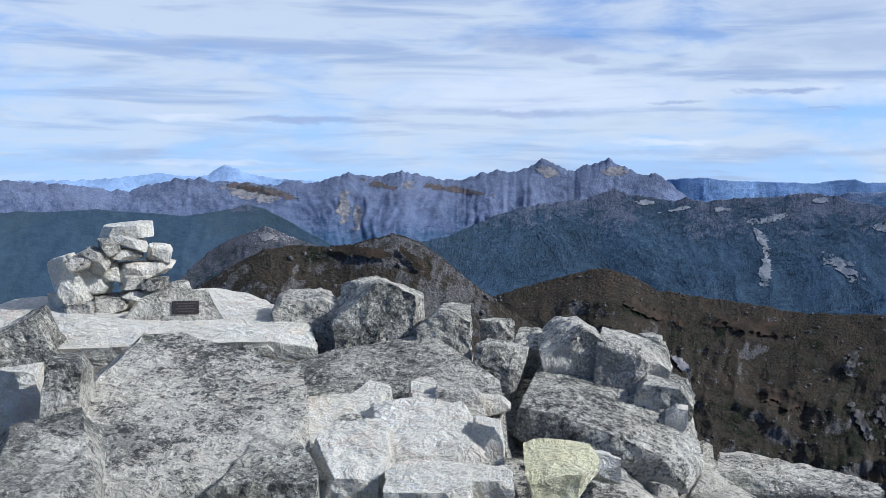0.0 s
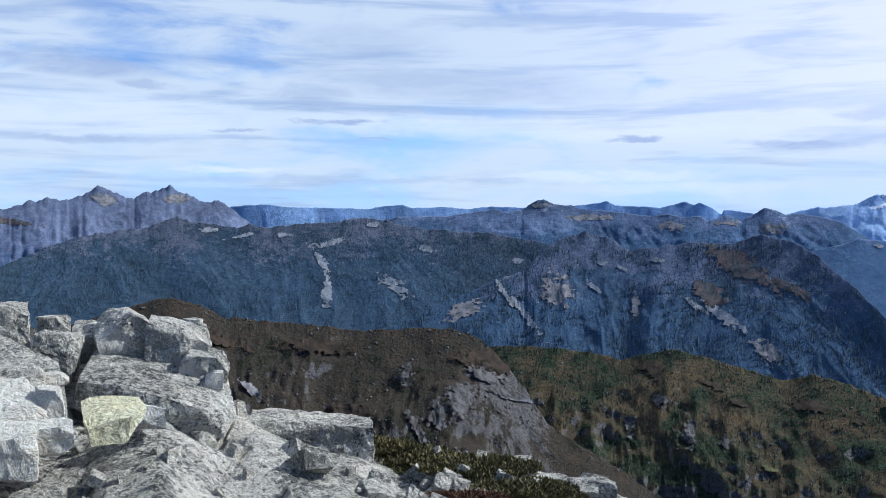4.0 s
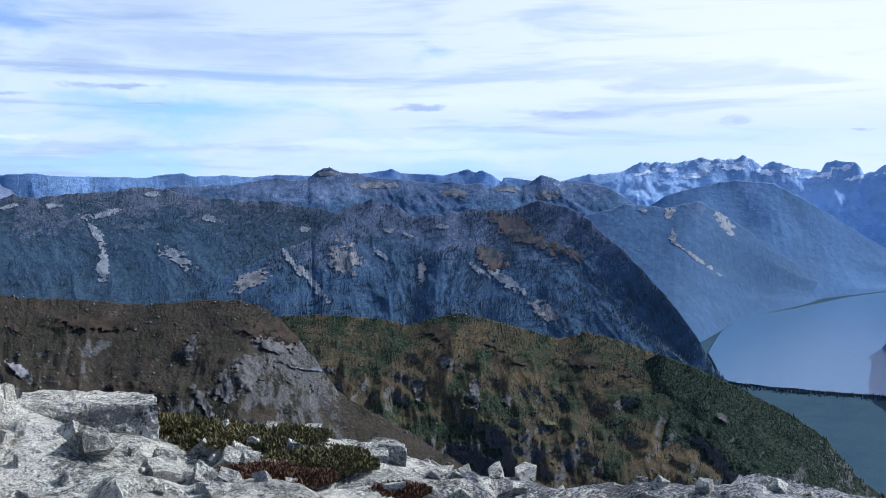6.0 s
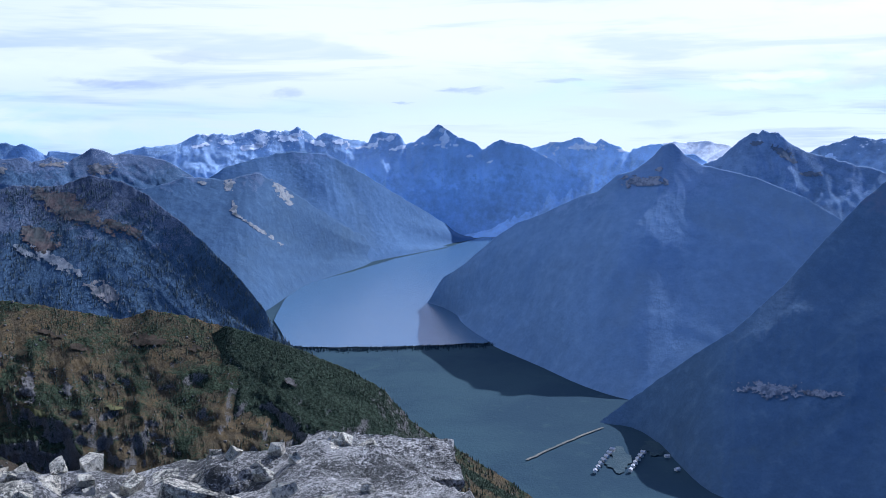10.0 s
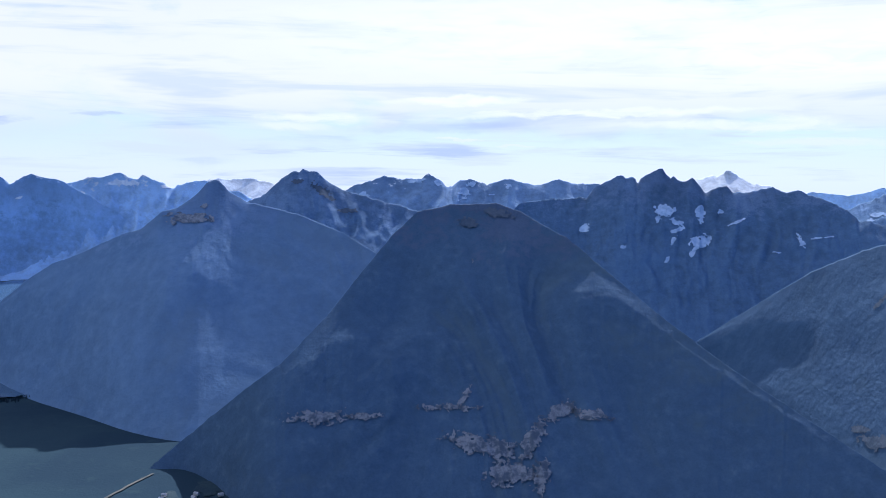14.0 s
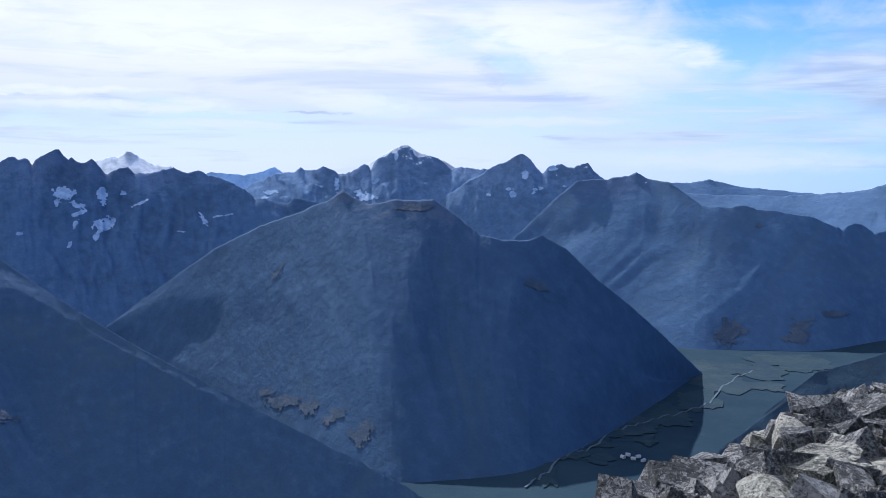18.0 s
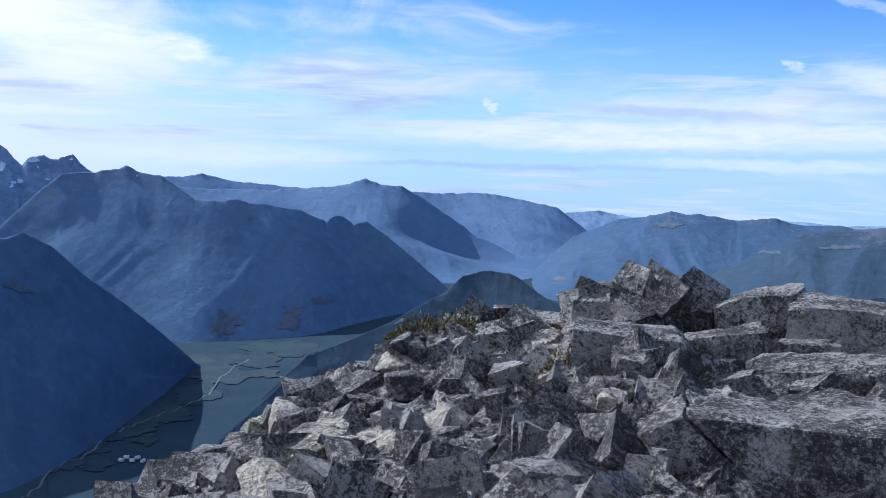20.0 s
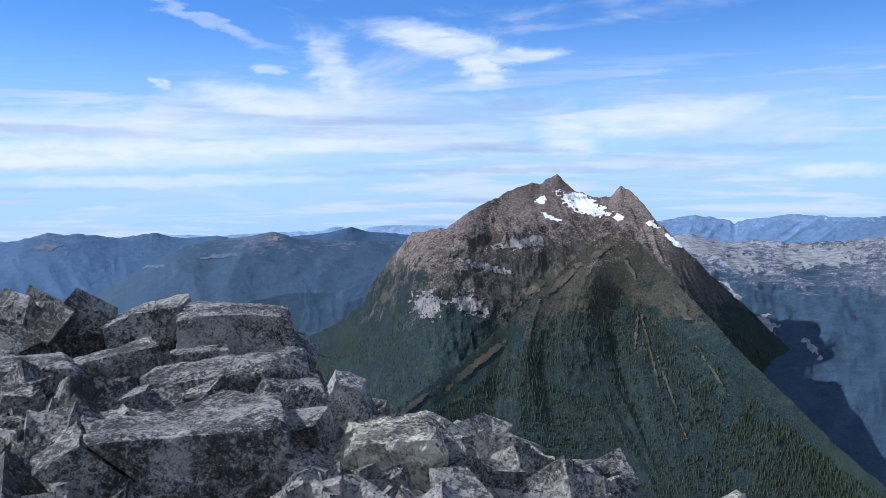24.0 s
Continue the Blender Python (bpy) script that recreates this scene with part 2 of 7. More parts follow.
def slope_material(name, far=0.3, forest=(0.020, 0.028, 0.018), rock=(0.22, 0.20, 0.18), meadow=(0.075, 0.062, 0.045), tree_line=0.75, snow=0.0, grain=0.02, rocky=0.5, felt=1.0):
    """Mountain side: woods low down, meadow and scree between, bare rock on steep and high ground, snow patches.
    Distance haze and shading of the ribs are mixed into the colours.
    """
    m, n, bsdf = material(name)
    pos = n.add("ShaderNodeNewGeometry").outputs["Position"]
    alt, fall = n.value("alt"), n.value("rib")
    broad = n.noise(pos, grain * 0.4, 5.0, 0.6)
    mid = n.noise(pos, grain * 2.0, 6.0, 0.65)
    fine = n.noise(pos, grain * 11.0, 5.0, 0.7)
    tiny = n.noise(pos, grain * 34.0, 3.0, 0.7)
    dot = n.math("ADD", n.math("MULTIPLY", fine, 0.6), n.math("MULTIPLY", tiny, 0.4))
    dot = n.math("ADD", 0.5, n.math("MULTIPLY", n.math("SUBTRACT", dot, 0.5), felt))
    wood = n.mix(n.step(dot, 0.38, 0.62), blend(tuple(c * 0.5 for c in forest), HAZE_BLUE, far), blend(tuple(c * 1.7 for c in forest), HAZE_BLUE, far))
    wood = n.mix(n.math("MULTIPLY", n.step(mid, 0.5, 0.75), 0.5), wood, blend((forest[0] * 2.4, forest[1] * 1.9, forest[2] * 1.2), HAZE_BLUE, far))
    wood = n.mix(n.math("MULTIPLY", n.step(n.math("ADD", fall, n.math("MULTIPLY", mid, 0.35)), 0.78, 0.58), 0.5), wood, blend((forest[0] * 2.6, forest[1] * 2.3, forest[2] * 1.6), HAZE_BLUE, far))
    wood = n.mix(n.math("MULTIPLY", n.step(broad, 0.45, 0.62), 0.35), wood, blend(tuple(c * 0.35 for c in forest), HAZE_BLUE, far * 0.8))
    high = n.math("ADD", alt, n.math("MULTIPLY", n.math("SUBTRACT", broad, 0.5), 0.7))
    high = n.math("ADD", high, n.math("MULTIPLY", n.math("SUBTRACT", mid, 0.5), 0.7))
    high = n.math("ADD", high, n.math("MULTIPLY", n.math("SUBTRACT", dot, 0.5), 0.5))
    field = n.mix(n.step(high, tree_line - 0.05, tree_line + 0.08), wood, n.mix(n.step(dot, 0.4, 0.6), blend(tuple(c * 0.6 for c in meadow), HAZE_BLUE, far), blend(tuple(c * 1.25 for c in meadow), HAZE_BLUE, far)))
    stone = n.mix(n.step(dot, 0.4, 0.62), blend(tuple(c * 0.5 for c in rock), HAZE_BLUE, far * 0.9), blend(tuple(c * 1.3 for c in rock), HAZE_BLUE, far * 0.9))
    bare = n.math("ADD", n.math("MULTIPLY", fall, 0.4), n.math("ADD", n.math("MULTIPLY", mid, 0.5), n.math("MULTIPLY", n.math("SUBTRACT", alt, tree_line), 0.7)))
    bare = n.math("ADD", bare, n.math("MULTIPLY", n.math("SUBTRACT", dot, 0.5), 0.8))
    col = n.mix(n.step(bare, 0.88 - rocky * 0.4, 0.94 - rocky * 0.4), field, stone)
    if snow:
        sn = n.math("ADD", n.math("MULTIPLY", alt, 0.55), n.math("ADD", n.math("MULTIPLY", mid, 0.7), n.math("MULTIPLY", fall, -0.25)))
        col = n.mix(n.step(sn, 0.86 - snow * 0.3, 0.9 - snow * 0.3), col, blend((0.88, 0.89, 0.9), HAZE_BLUE, far * 0.28))
    # relief shading painted into the colour: spurs lighter, hollows darker, uneven with noise
    relief_tone = n.math("ADD", n.math("MULTIPLY", fall, 0.45), n.math("ADD", n.math("MULTIPLY", broad, 0.7), n.math("MULTIPLY", mid, 0.6)))
    tone = n.math("ADD", 0.62, n.math("MULTIPLY", n.step(relief_tone, 0.62, 1.22), 0.62))
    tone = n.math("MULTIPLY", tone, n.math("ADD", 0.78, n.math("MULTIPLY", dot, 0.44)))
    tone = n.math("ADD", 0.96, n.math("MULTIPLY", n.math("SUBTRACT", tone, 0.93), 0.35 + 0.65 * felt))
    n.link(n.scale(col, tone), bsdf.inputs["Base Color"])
    bsdf.inputs["Roughness"].default_value = 0.95
    bsdf.inputs["Specular IOR Level"].default_value = 0.05
    bump(n, bsdf, n.math("ADD", n.math("MULTIPLY", mid, 1.5), dot), 0.3 + 0.4 * felt, 0.12 / grain)
    return m


def heath_material(name, heath=(0.042, 0.036, 0.027), rust=(0.058, 0.043, 0.029), scrub=(0.016, 0.019, 0.012), rock=(0.17, 0.16, 0.15), woods=0.42):
    """A near hillside in autumn: brown and rust heath, dark scrub in patches, grey rock where it is steep and where it breaks through."""
    m, n, bsdf = material(name)
    geo = n.add("ShaderNodeNewGeometry")
    pos = geo.outputs["Position"]
    split = n.add("ShaderNodeSeparateXYZ")
    n.link(geo.outputs["Normal"], split.inputs[0])
    broad, mid = n.noise(pos, 0.022, 5.0, 0.6, 0.6), n.noise(pos, 0.09, 6.0, 0.65, 0.8)
    clump, fine = n.noise(pos, 0.42, 5.0, 0.7, 0.4), n.noise(pos, 1.6, 4.0, 0.7)
    turf = n.mix(n.step(mid, 0.42, 0.6), heath, rust)
    turf = n.mix(n.math("MULTIPLY", n.step(fine, 0.4, 0.65), 0.7), turf, tuple(c * 1.7 for c in heath))
    green = n.math("ADD", n.math("MULTIPLY", broad, 0.55), n.math("ADD", n.math("MULTIPLY", mid, 0.3), n.math("MULTIPLY", clump, 0.35)))
    col = n.mix(n.step(green, 0.80 - woods * 0.4, 0.86 - woods * 0.4), turf, n.mix(n.step(clump, 0.4, 0.6), tuple(c * 0.6 for c in scrub), tuple(c * 1.5 for c in scrub)))
    stone = n.mix(n.step(fine, 0.35, 0.62), tuple(c * 0.35 for c in rock), rock)
    stone = n.mix(n.math("MULTIPLY", n.step(n.noise(pos, 0.7, 5.0, 0.7, 1.2), 0.5, 0.66), 0.6), stone, tuple(c * 0.22 for c in rock))
    bare = n.math("ADD", n.math("MULTIPLY", n.math("SUBTRACT", 1.0, split.outputs[2]), 0.75), n.math("ADD", n.math("MULTIPLY", mid, 0.55), n.math("MULTIPLY", clump, 0.35)))
    bare = n.math("SUBTRACT", bare, n.math("MULTIPLY", n.step(broad, 0.42, 0.6), 0.12 * woods))
    col = n.mix(n.step(bare, 0.68, 0.80), col, stone)
    n.link(n.scale(col, n.math("ADD", 0.55, n.math("MULTIPLY", clump, 0.9))), bsdf.inputs["Base Color"])
    bsdf.inputs["Roughness"].default_value = 0.95
    bsdf.inputs["Specular IOR Level"].default_value = 0.05
    bump(n, bsdf, n.math("ADD", n.math("MULTIPLY", clump, 1.6), n.math("ADD", n.math("MULTIPLY", fine, 0.6), n.math("MULTIPLY", mid, 2.0))), 0.9, 1.6)
    return m


def rock_material(name, light, dark, lichen, black=0.4, pale=0.3):
    """Granite: pale crystalline stone, weathered grey in broad fields, with crusts of lichen that gather on the upper faces."""
    m, n, bsdf = material(name)
    geo = n.add("ShaderNodeNewGeometry")
    pos = geo.outputs["Position"]
    split = n.add("ShaderNodeSeparateXYZ")
    n.link(geo.outputs["Normal"], split.inputs[0])
    rnd = n.math("SUBTRACT", n.add("ShaderNodeObjectInfo").outputs["Random"], 0.5)
    field = n.noise(pos, 1.1, 5.0, 0.6, 0.7)
    blotch = n.noise(pos, 4.5, 7.0, 0.65, 0.9)
    fray = n.noise(pos, 18.0, 6.0, 0.7, 0.6)
    speck = n.noise(pos, 55.0, 4.0, 0.65, 0.3)
    crystal = n.noise(pos, 150.0, 2.0, 0.6)
    rugged = n.noise(pos, 11.0, 8.0, 0.66, 0.5)
    crack = n.noise(pos, 2.4, 6.0, 0.55, 1.0, "RIDGED_MULTIFRACTAL")
    # fresh stone with fine crystals
    skin = n.mix(n.step(crystal, 0.30, 0.70), tuple(c * 0.82 for c in light), tuple(min(0.9, c * 1.12) for c in light))
    skin = n.mix(n.math("MULTIPLY", n.step(blotch, 0.5, 0.7), 0.4), skin, (light[0] * 0.96, light[1] * 0.82, light[2] * 0.7))
    # weathered grey
    grey = n.mix(n.step(speck, 0.35, 0.65), tuple(c * 0.78 for c in dark), lerp(dark, light, 0.32))
    cover = n.math("ADD", n.math("ADD", field, n.math("MULTIPLY", blotch, 0.45)), n.math("ADD", n.math("MULTIPLY", rnd, 0.3), n.math("MULTIPLY", fray, 0.2)))
    col = n.mix(n.step(cover, 0.74 + pale * 0.35, 0.86 + pale * 0.35), skin, grey)
    crust = n.math("ADD", n.math("MULTIPLY", n.noise(pos, 2.3, 6.0, 0.7, 0.6), 0.8), n.math("MULTIPLY", fray, 0.25))
    col = n.mix(n.math("MULTIPLY", n.step(crust, 0.56, 0.66), 0.6), col, lichen)
    # black crusts: small patches with frayed rims, most on faces turned up
    where = n.math("ADD", n.math("MULTIPLY", n.noise(pos, 1.9, 4.0, 0.6, 0.4), 0.7), n.math("MULTIPLY", split.outputs[2], 0.10))
    spots = n.math("ADD", n.math("MULTIPLY", fray, 0.6), n.math("ADD", n.math("MULTIPLY", speck, 0.3), n.math("MULTIPLY", where, 0.55)))
    col = n.mix(n.math("MULTIPLY", n.step(spots, 0.86 - black * 0.3, 0.91 - black * 0.3), 0.85), col, (0.035, 0.036, 0.036))
    flakes = n.math("ADD", n.math("MULTIPLY", n.noise(pos, 34.0, 4.0, 0.6, 0.5), 0.7), n.math("MULTIPLY", n.noise(pos, 3.4, 3.0, 0.5), 0.5))
    col = n.mix(n.math("MULTIPLY", n.step(flakes, 0.655, 0.70), 0.25 + black * 0.75), col, tuple(min(0.8, c * 1.35) for c in light))
    col = n.mix(n.math("MULTIPLY", n.step(crack, 0.88, 0.98), 0.65), col, (0.05, 0.048, 0.042))
    # salt and pepper of small lichens
    pepper = n.noise(pos, 62.0, 6.0, 0.72, 0.4)
    salt = n.noise(pos, 44.0, 6.0, 0.72, 0.6)
    thick = n.noise(pos, 2.8, 4.0, 0.6, 0.4)
    col = n.mix(n.math("MULTIPLY", n.step(n.math("ADD", pepper, n.math("MULTIPLY", thick, 0.7)), 0.86, 0.93), 0.08 + 0.85 * black), col, (0.030, 0.031, 0.030))
    col = n.mix(n.math("MULTIPLY", n.step(n.math("SUBTRACT", salt, n.math("MULTIPLY", thick, 0.6)), 0.20, 0.27), 0.15 + 0.65 * black), col, tuple(min(0.8, c * 1.2) for c in light))
    n.link(col, bsdf.inputs["Base Color"])
    bsdf.inputs["Roughness"].default_value = 0.8
    bsdf.inputs["Specular IOR Level"].default_value = 0.35
    high = n.math("ADD", n.math("MULTIPLY", rugged, 1.2), n.math("ADD", n.math("MULTIPLY", speck, 0.14), n.math("MULTIPLY", fray, 0.35)))
    bump(n, bsdf, n.math("SUBTRACT", high, n.math("MULTIPLY", n.step(crack, 0.82, 0.97), 0.5)), 1.0, 0.09)
    return m


ROCK_GREY = rock_material("lichen_granite", (0.62, 0.575, 0.47), (0.255, 0.25, 0.20), (0.27, 0.285, 0.17), 0.56, 0.12)
ROCK_PALE = rock_material("pale_granite", (0.90, 0.79, 0.64), (0.56, 0.48, 0.38), (0.76, 0.60, 0.47), 0.12, 0.7)
# black lichen, with the shade of the backlit pile mixed into the colour
ROCK_DARK = rock_material("shaded_lichen_granite", (0.38, 0.365, 0.345), (0.098, 0.096, 0.091), (0.15, 0.145, 0.12), 0.72, 0.02)
ROCK_YELLOW = rock_material("yellow_granite", (0.80, 0.74, 0.45), (0.5, 0.45, 0.3), (0.82, 0.79, 0.62), 0.08, 0.9)


# ---- land forms ----
def lattice(x, y, seed):
    h = np.sin(x * 127.1 + y * 311.7 + seed * 74.7) * 43758.5453
    return h - np.floor(h)


def value_noise(x, y, seed):
    xi, yi = np.floor(x), np.floor(y)
    fx, fy = x - xi, y - yi
    fx, fy = fx * fx * (3 - 2 * fx), fy * fy * (3 - 2 * fy)
    top = lattice(xi, yi, seed) * (1 - fx) + lattice(xi + 1, yi, seed) * fx
    low = lattice(xi, yi + 1, seed) * (1 - fx) + lattice(xi + 1, yi + 1, seed) * fx
    return top * (1 - fy) + low * fy


def fbm(x, y, seed, octaves=4, ridged=False):
    total, amp, norm = 0.0, 1.0, 0.0
    for k in range(octaves):
        v = value_noise(x * 2 ** k, y * 2 ** k, seed + k * 3.3)
        total = total + amp * ((1 - abs(2 * v - 1)) if ridged else v)
        norm += amp
        amp *= 0.52
    return total / norm


def grid_mesh(name, x, y, z, attrs=None):
    """One mesh from a grid of places, with named values at its corners."""
    nr, nc = x.shape
    me = bpy.data.meshes.new(name)
    idx = np.arange(nr * nc).reshape(nr, nc)
    quads = np.stack([idx[:-1, :-1], idx[:-1, 1:], idx[1:, 1:], idx[1:, :-1]], -1).reshape(-1, 4)
    me.vertices.add(nr * nc)
    me.vertices.foreach_set("co", np.stack([x, y, z], -1).astype(np.float32).ravel())
    me.loops.add(quads.size)
    me.loops.foreach_set("vertex_index", quads.astype(np.int32).ravel())
    me.polygons.add(len(quads))
    me.polygons.foreach_set("loop_start", np.arange(0, quads.size, 4, dtype=np.int32))
    me.update(calc_edges=True)
    for key, val in (attrs or {}).items():
        at = me.attributes.new(key, "FLOAT", "POINT")
        at.data.foreach_set("value", np.asarray(val, np.float32).ravel())
    me.shade_smooth()
    return me


VALLEY = -430.0  # valley floor, from the eye's level
LAND = {}


def along(v, a):
    """A number, or headings with numbers to go between, without kinks."""
    if isinstance(v, (int, float)):
        return v + 0 * a
    x, y = [p[0] for p in v], [p[1] for p in v]
    return sum(k * np.interp(a + o, x, y) for o, k in ((-1.2, 0.15), (-0.6, 0.22), (0, 0.26), (0.6, 0.22), (1.2, 0.15)))


def mountain(name, label, crest, dist, foot, mat, seed, jag=0.05, ribs=0.18, long=1.0, crisp=1.0, power=1.12, rows=48, step=0.1, foot_z=VALLEY - 8, steep=0.0, group="", category="mountain"):
    """A mountain with its crest along headings and heights (degrees, seen from the summit) at dist metres, slopes with branching
    ribs and gullies down to its foot, ends that run down to the valley, and a plain far side."""
    az, el = [c[0] for c in crest], [c[1] for c in crest]
    close = steep > 0
    for end, sign in ((0, -1), (-1, 1)):
        d = float(along(foot if close else dist, np.array(az[end])))
        drop = d * math.tan(radians(el[end])) - foot_z
        if drop > 0:
            at = az[end] + sign * math.degrees(drop / (1.0 if close else 0.65) / d)
            low = math.degrees(math.atan2(foot_z, float(along(foot, np.array(at))) if close else d))
            az, el = ([at] + az, [low] + el) if sign < 0 else (az + [at], el + [low])
    a = np.arange(az[0], az[-1] + step / 2, step)
    d = along(dist, a) * (1 + 0.02 * (fbm(a * 0.25, a * 0 + 3, seed + 9, 2) - 0.5))
    ft = along(foot, a)
    if close:
        # crest set back from the foot so that the side keeps one slope
        d = np.minimum(d, np.maximum((ft - foot_z / steep) / (1 - np.tan(np.radians(np.interp(a, az, el))) / steep), ft + 8))
        even = max(3, int(min(5.0, (a[-1] - a[0]) * 0.3) / step)) | 1
        soft = np.hanning(even + 2)[1:-1]
        d = np.maximum(np.convolve(np.pad(d, even // 2, mode="edge"), soft / soft.sum(), "valid"), ft + 8)
    mean = float(np.mean(d))
    e = np.interp(a, az, el) + jag * (fbm(a * 1.1, a * 0, seed, 4, True) - 0.55) * 2 + jag * 0.8 * (fbm(a * 6, a * 0, seed + 5, 2) - 0.5)
    e = e + max(0.0, jag - 0.1) * 4.0 * (fbm(a * 2.6, a * 0 + 4, seed + 7, 3, True) - 0.6)
    s = np.linspace(0, 1, rows)[:, None] ** 1.2
    zc = d * np.tan(np.radians(e))
    wide = max(3, int(min(4.0, (a[-1] - a[0]) * 0.3) / step)) | 1
    soft = np.hanning(wide + 2)[1:-1]
    zs = np.convolve(np.pad(zc, wide // 2, mode="edge"), soft / soft.sum(), "valid")
    zf = np.minimum(foot_z, zc - 4)
    flat_w = max(3, int(min(11.0, (a[-1] - a[0]) * 0.45) / step)) | 1
    soft = np.hanning(flat_w + 2)[1:-1]
    zw = np.convolve(np.pad(zc, flat_w // 2, mode="edge"), soft / soft.sum(), "valid")
    stray = a[None, :] + min(7.0, 0.2 * (a[-1] - a[0])) * (fbm(a[None, :] * 0.12 + 0 * s, s * 1.6 + 0 * a[None, :], seed + 61, 3) - 0.5) * np.minimum(s * 2.5, 1)
    zl = np.interp(stray, a, zs) * (1 - s) + np.minimum(np.interp(stray, a, zw), np.interp(stray, a, zs)) * s
    span = zc - zf
    run = d - ft
    length = float(np.median(np.hypot(run, span)))
    x = np.radians(a)[None, :] * mean / length + 0 * s
    y = s * (run / length)[None, :]
    shear = (fbm(x * 0.7, y * 0.5, seed + 17, 2) - 0.5) * (2.6 if long == 1 else 1.9)
    wx = x + shear * y + 0.22 * (fbm(x * 2.2, y * 2.2, seed + 21, 3) - 0.5)
    wy = y + 0.22 * (fbm(x * 2.2 + 7, y * 2.2, seed + 23, 3) - 0.5)
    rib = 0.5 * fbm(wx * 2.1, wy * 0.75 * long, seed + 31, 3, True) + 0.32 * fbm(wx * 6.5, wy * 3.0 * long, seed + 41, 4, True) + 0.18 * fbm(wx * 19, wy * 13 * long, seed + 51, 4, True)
    form = 0.5 * fbm(wx * 2.1, wy * 0.75 * long, seed + 31, 3, True) + 0.5 * 0.55 + crisp * (rib - 0.5 * fbm(wx * 2.1, wy * 0.75 * long, seed + 31, 3, True) - 0.5 * 0.55)
    shape = np.clip(s * 5, 0, 1) * np.clip((1 - s) * 2.5, 0.12, 1) * np.clip(span / 60, 0, 1)
    drop = 1 - (1 - s) ** power
    near_top = np.exp(-s * 9)
    zl = np.minimum(zl * (1 - near_top) + zs * near_top, zc + 0.02 * span)
    z = zl - (zl - zf) * drop + (zc - zs) * np.exp(-s * (34 if mean > 1000 else 60)) + ribs * span * (form - 0.6) * shape
    r = d - run * s - run * ribs * 1.1 * (form - 0.6) * shape
    r = np.maximum(r, 30)
    flat = max(3, int(0.9 / step)) | 1
    es = np.convolve(np.pad(e, flat // 2, mode="edge"), np.ones(flat) / flat, "valid") - 0.5 * jag
    lid = es + (e - es) * np.exp(-s * 40)
    z = np.minimum(z, r * np.tan(np.radians(lid)) - 0.012 * mean * np.minimum(s, 0.06))
    k = np.array([1.0, 0.55, 0.2])[:, None]
    rb = np.minimum(d + span * 1.2 * k, 4960)
    zb = zc - span * k ** 0.9
    rr, zz = np.vstack([rb, r]), np.vstack([zb, z])
    aa = np.radians(a)[None, :] + 0 * rr
    alt = np.clip((zz - foot_z) / max(1.0, float(np.percentile(zc, 92)) - foot_z), 0, 1.2)
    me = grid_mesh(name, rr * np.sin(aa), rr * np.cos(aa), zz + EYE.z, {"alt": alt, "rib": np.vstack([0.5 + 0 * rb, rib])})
    me.materials.append(mat)
    ob = tagged(new(name, me), label, category, group)
    LAND[ob.name] = (a, r, z, rib, mean)
    return ob


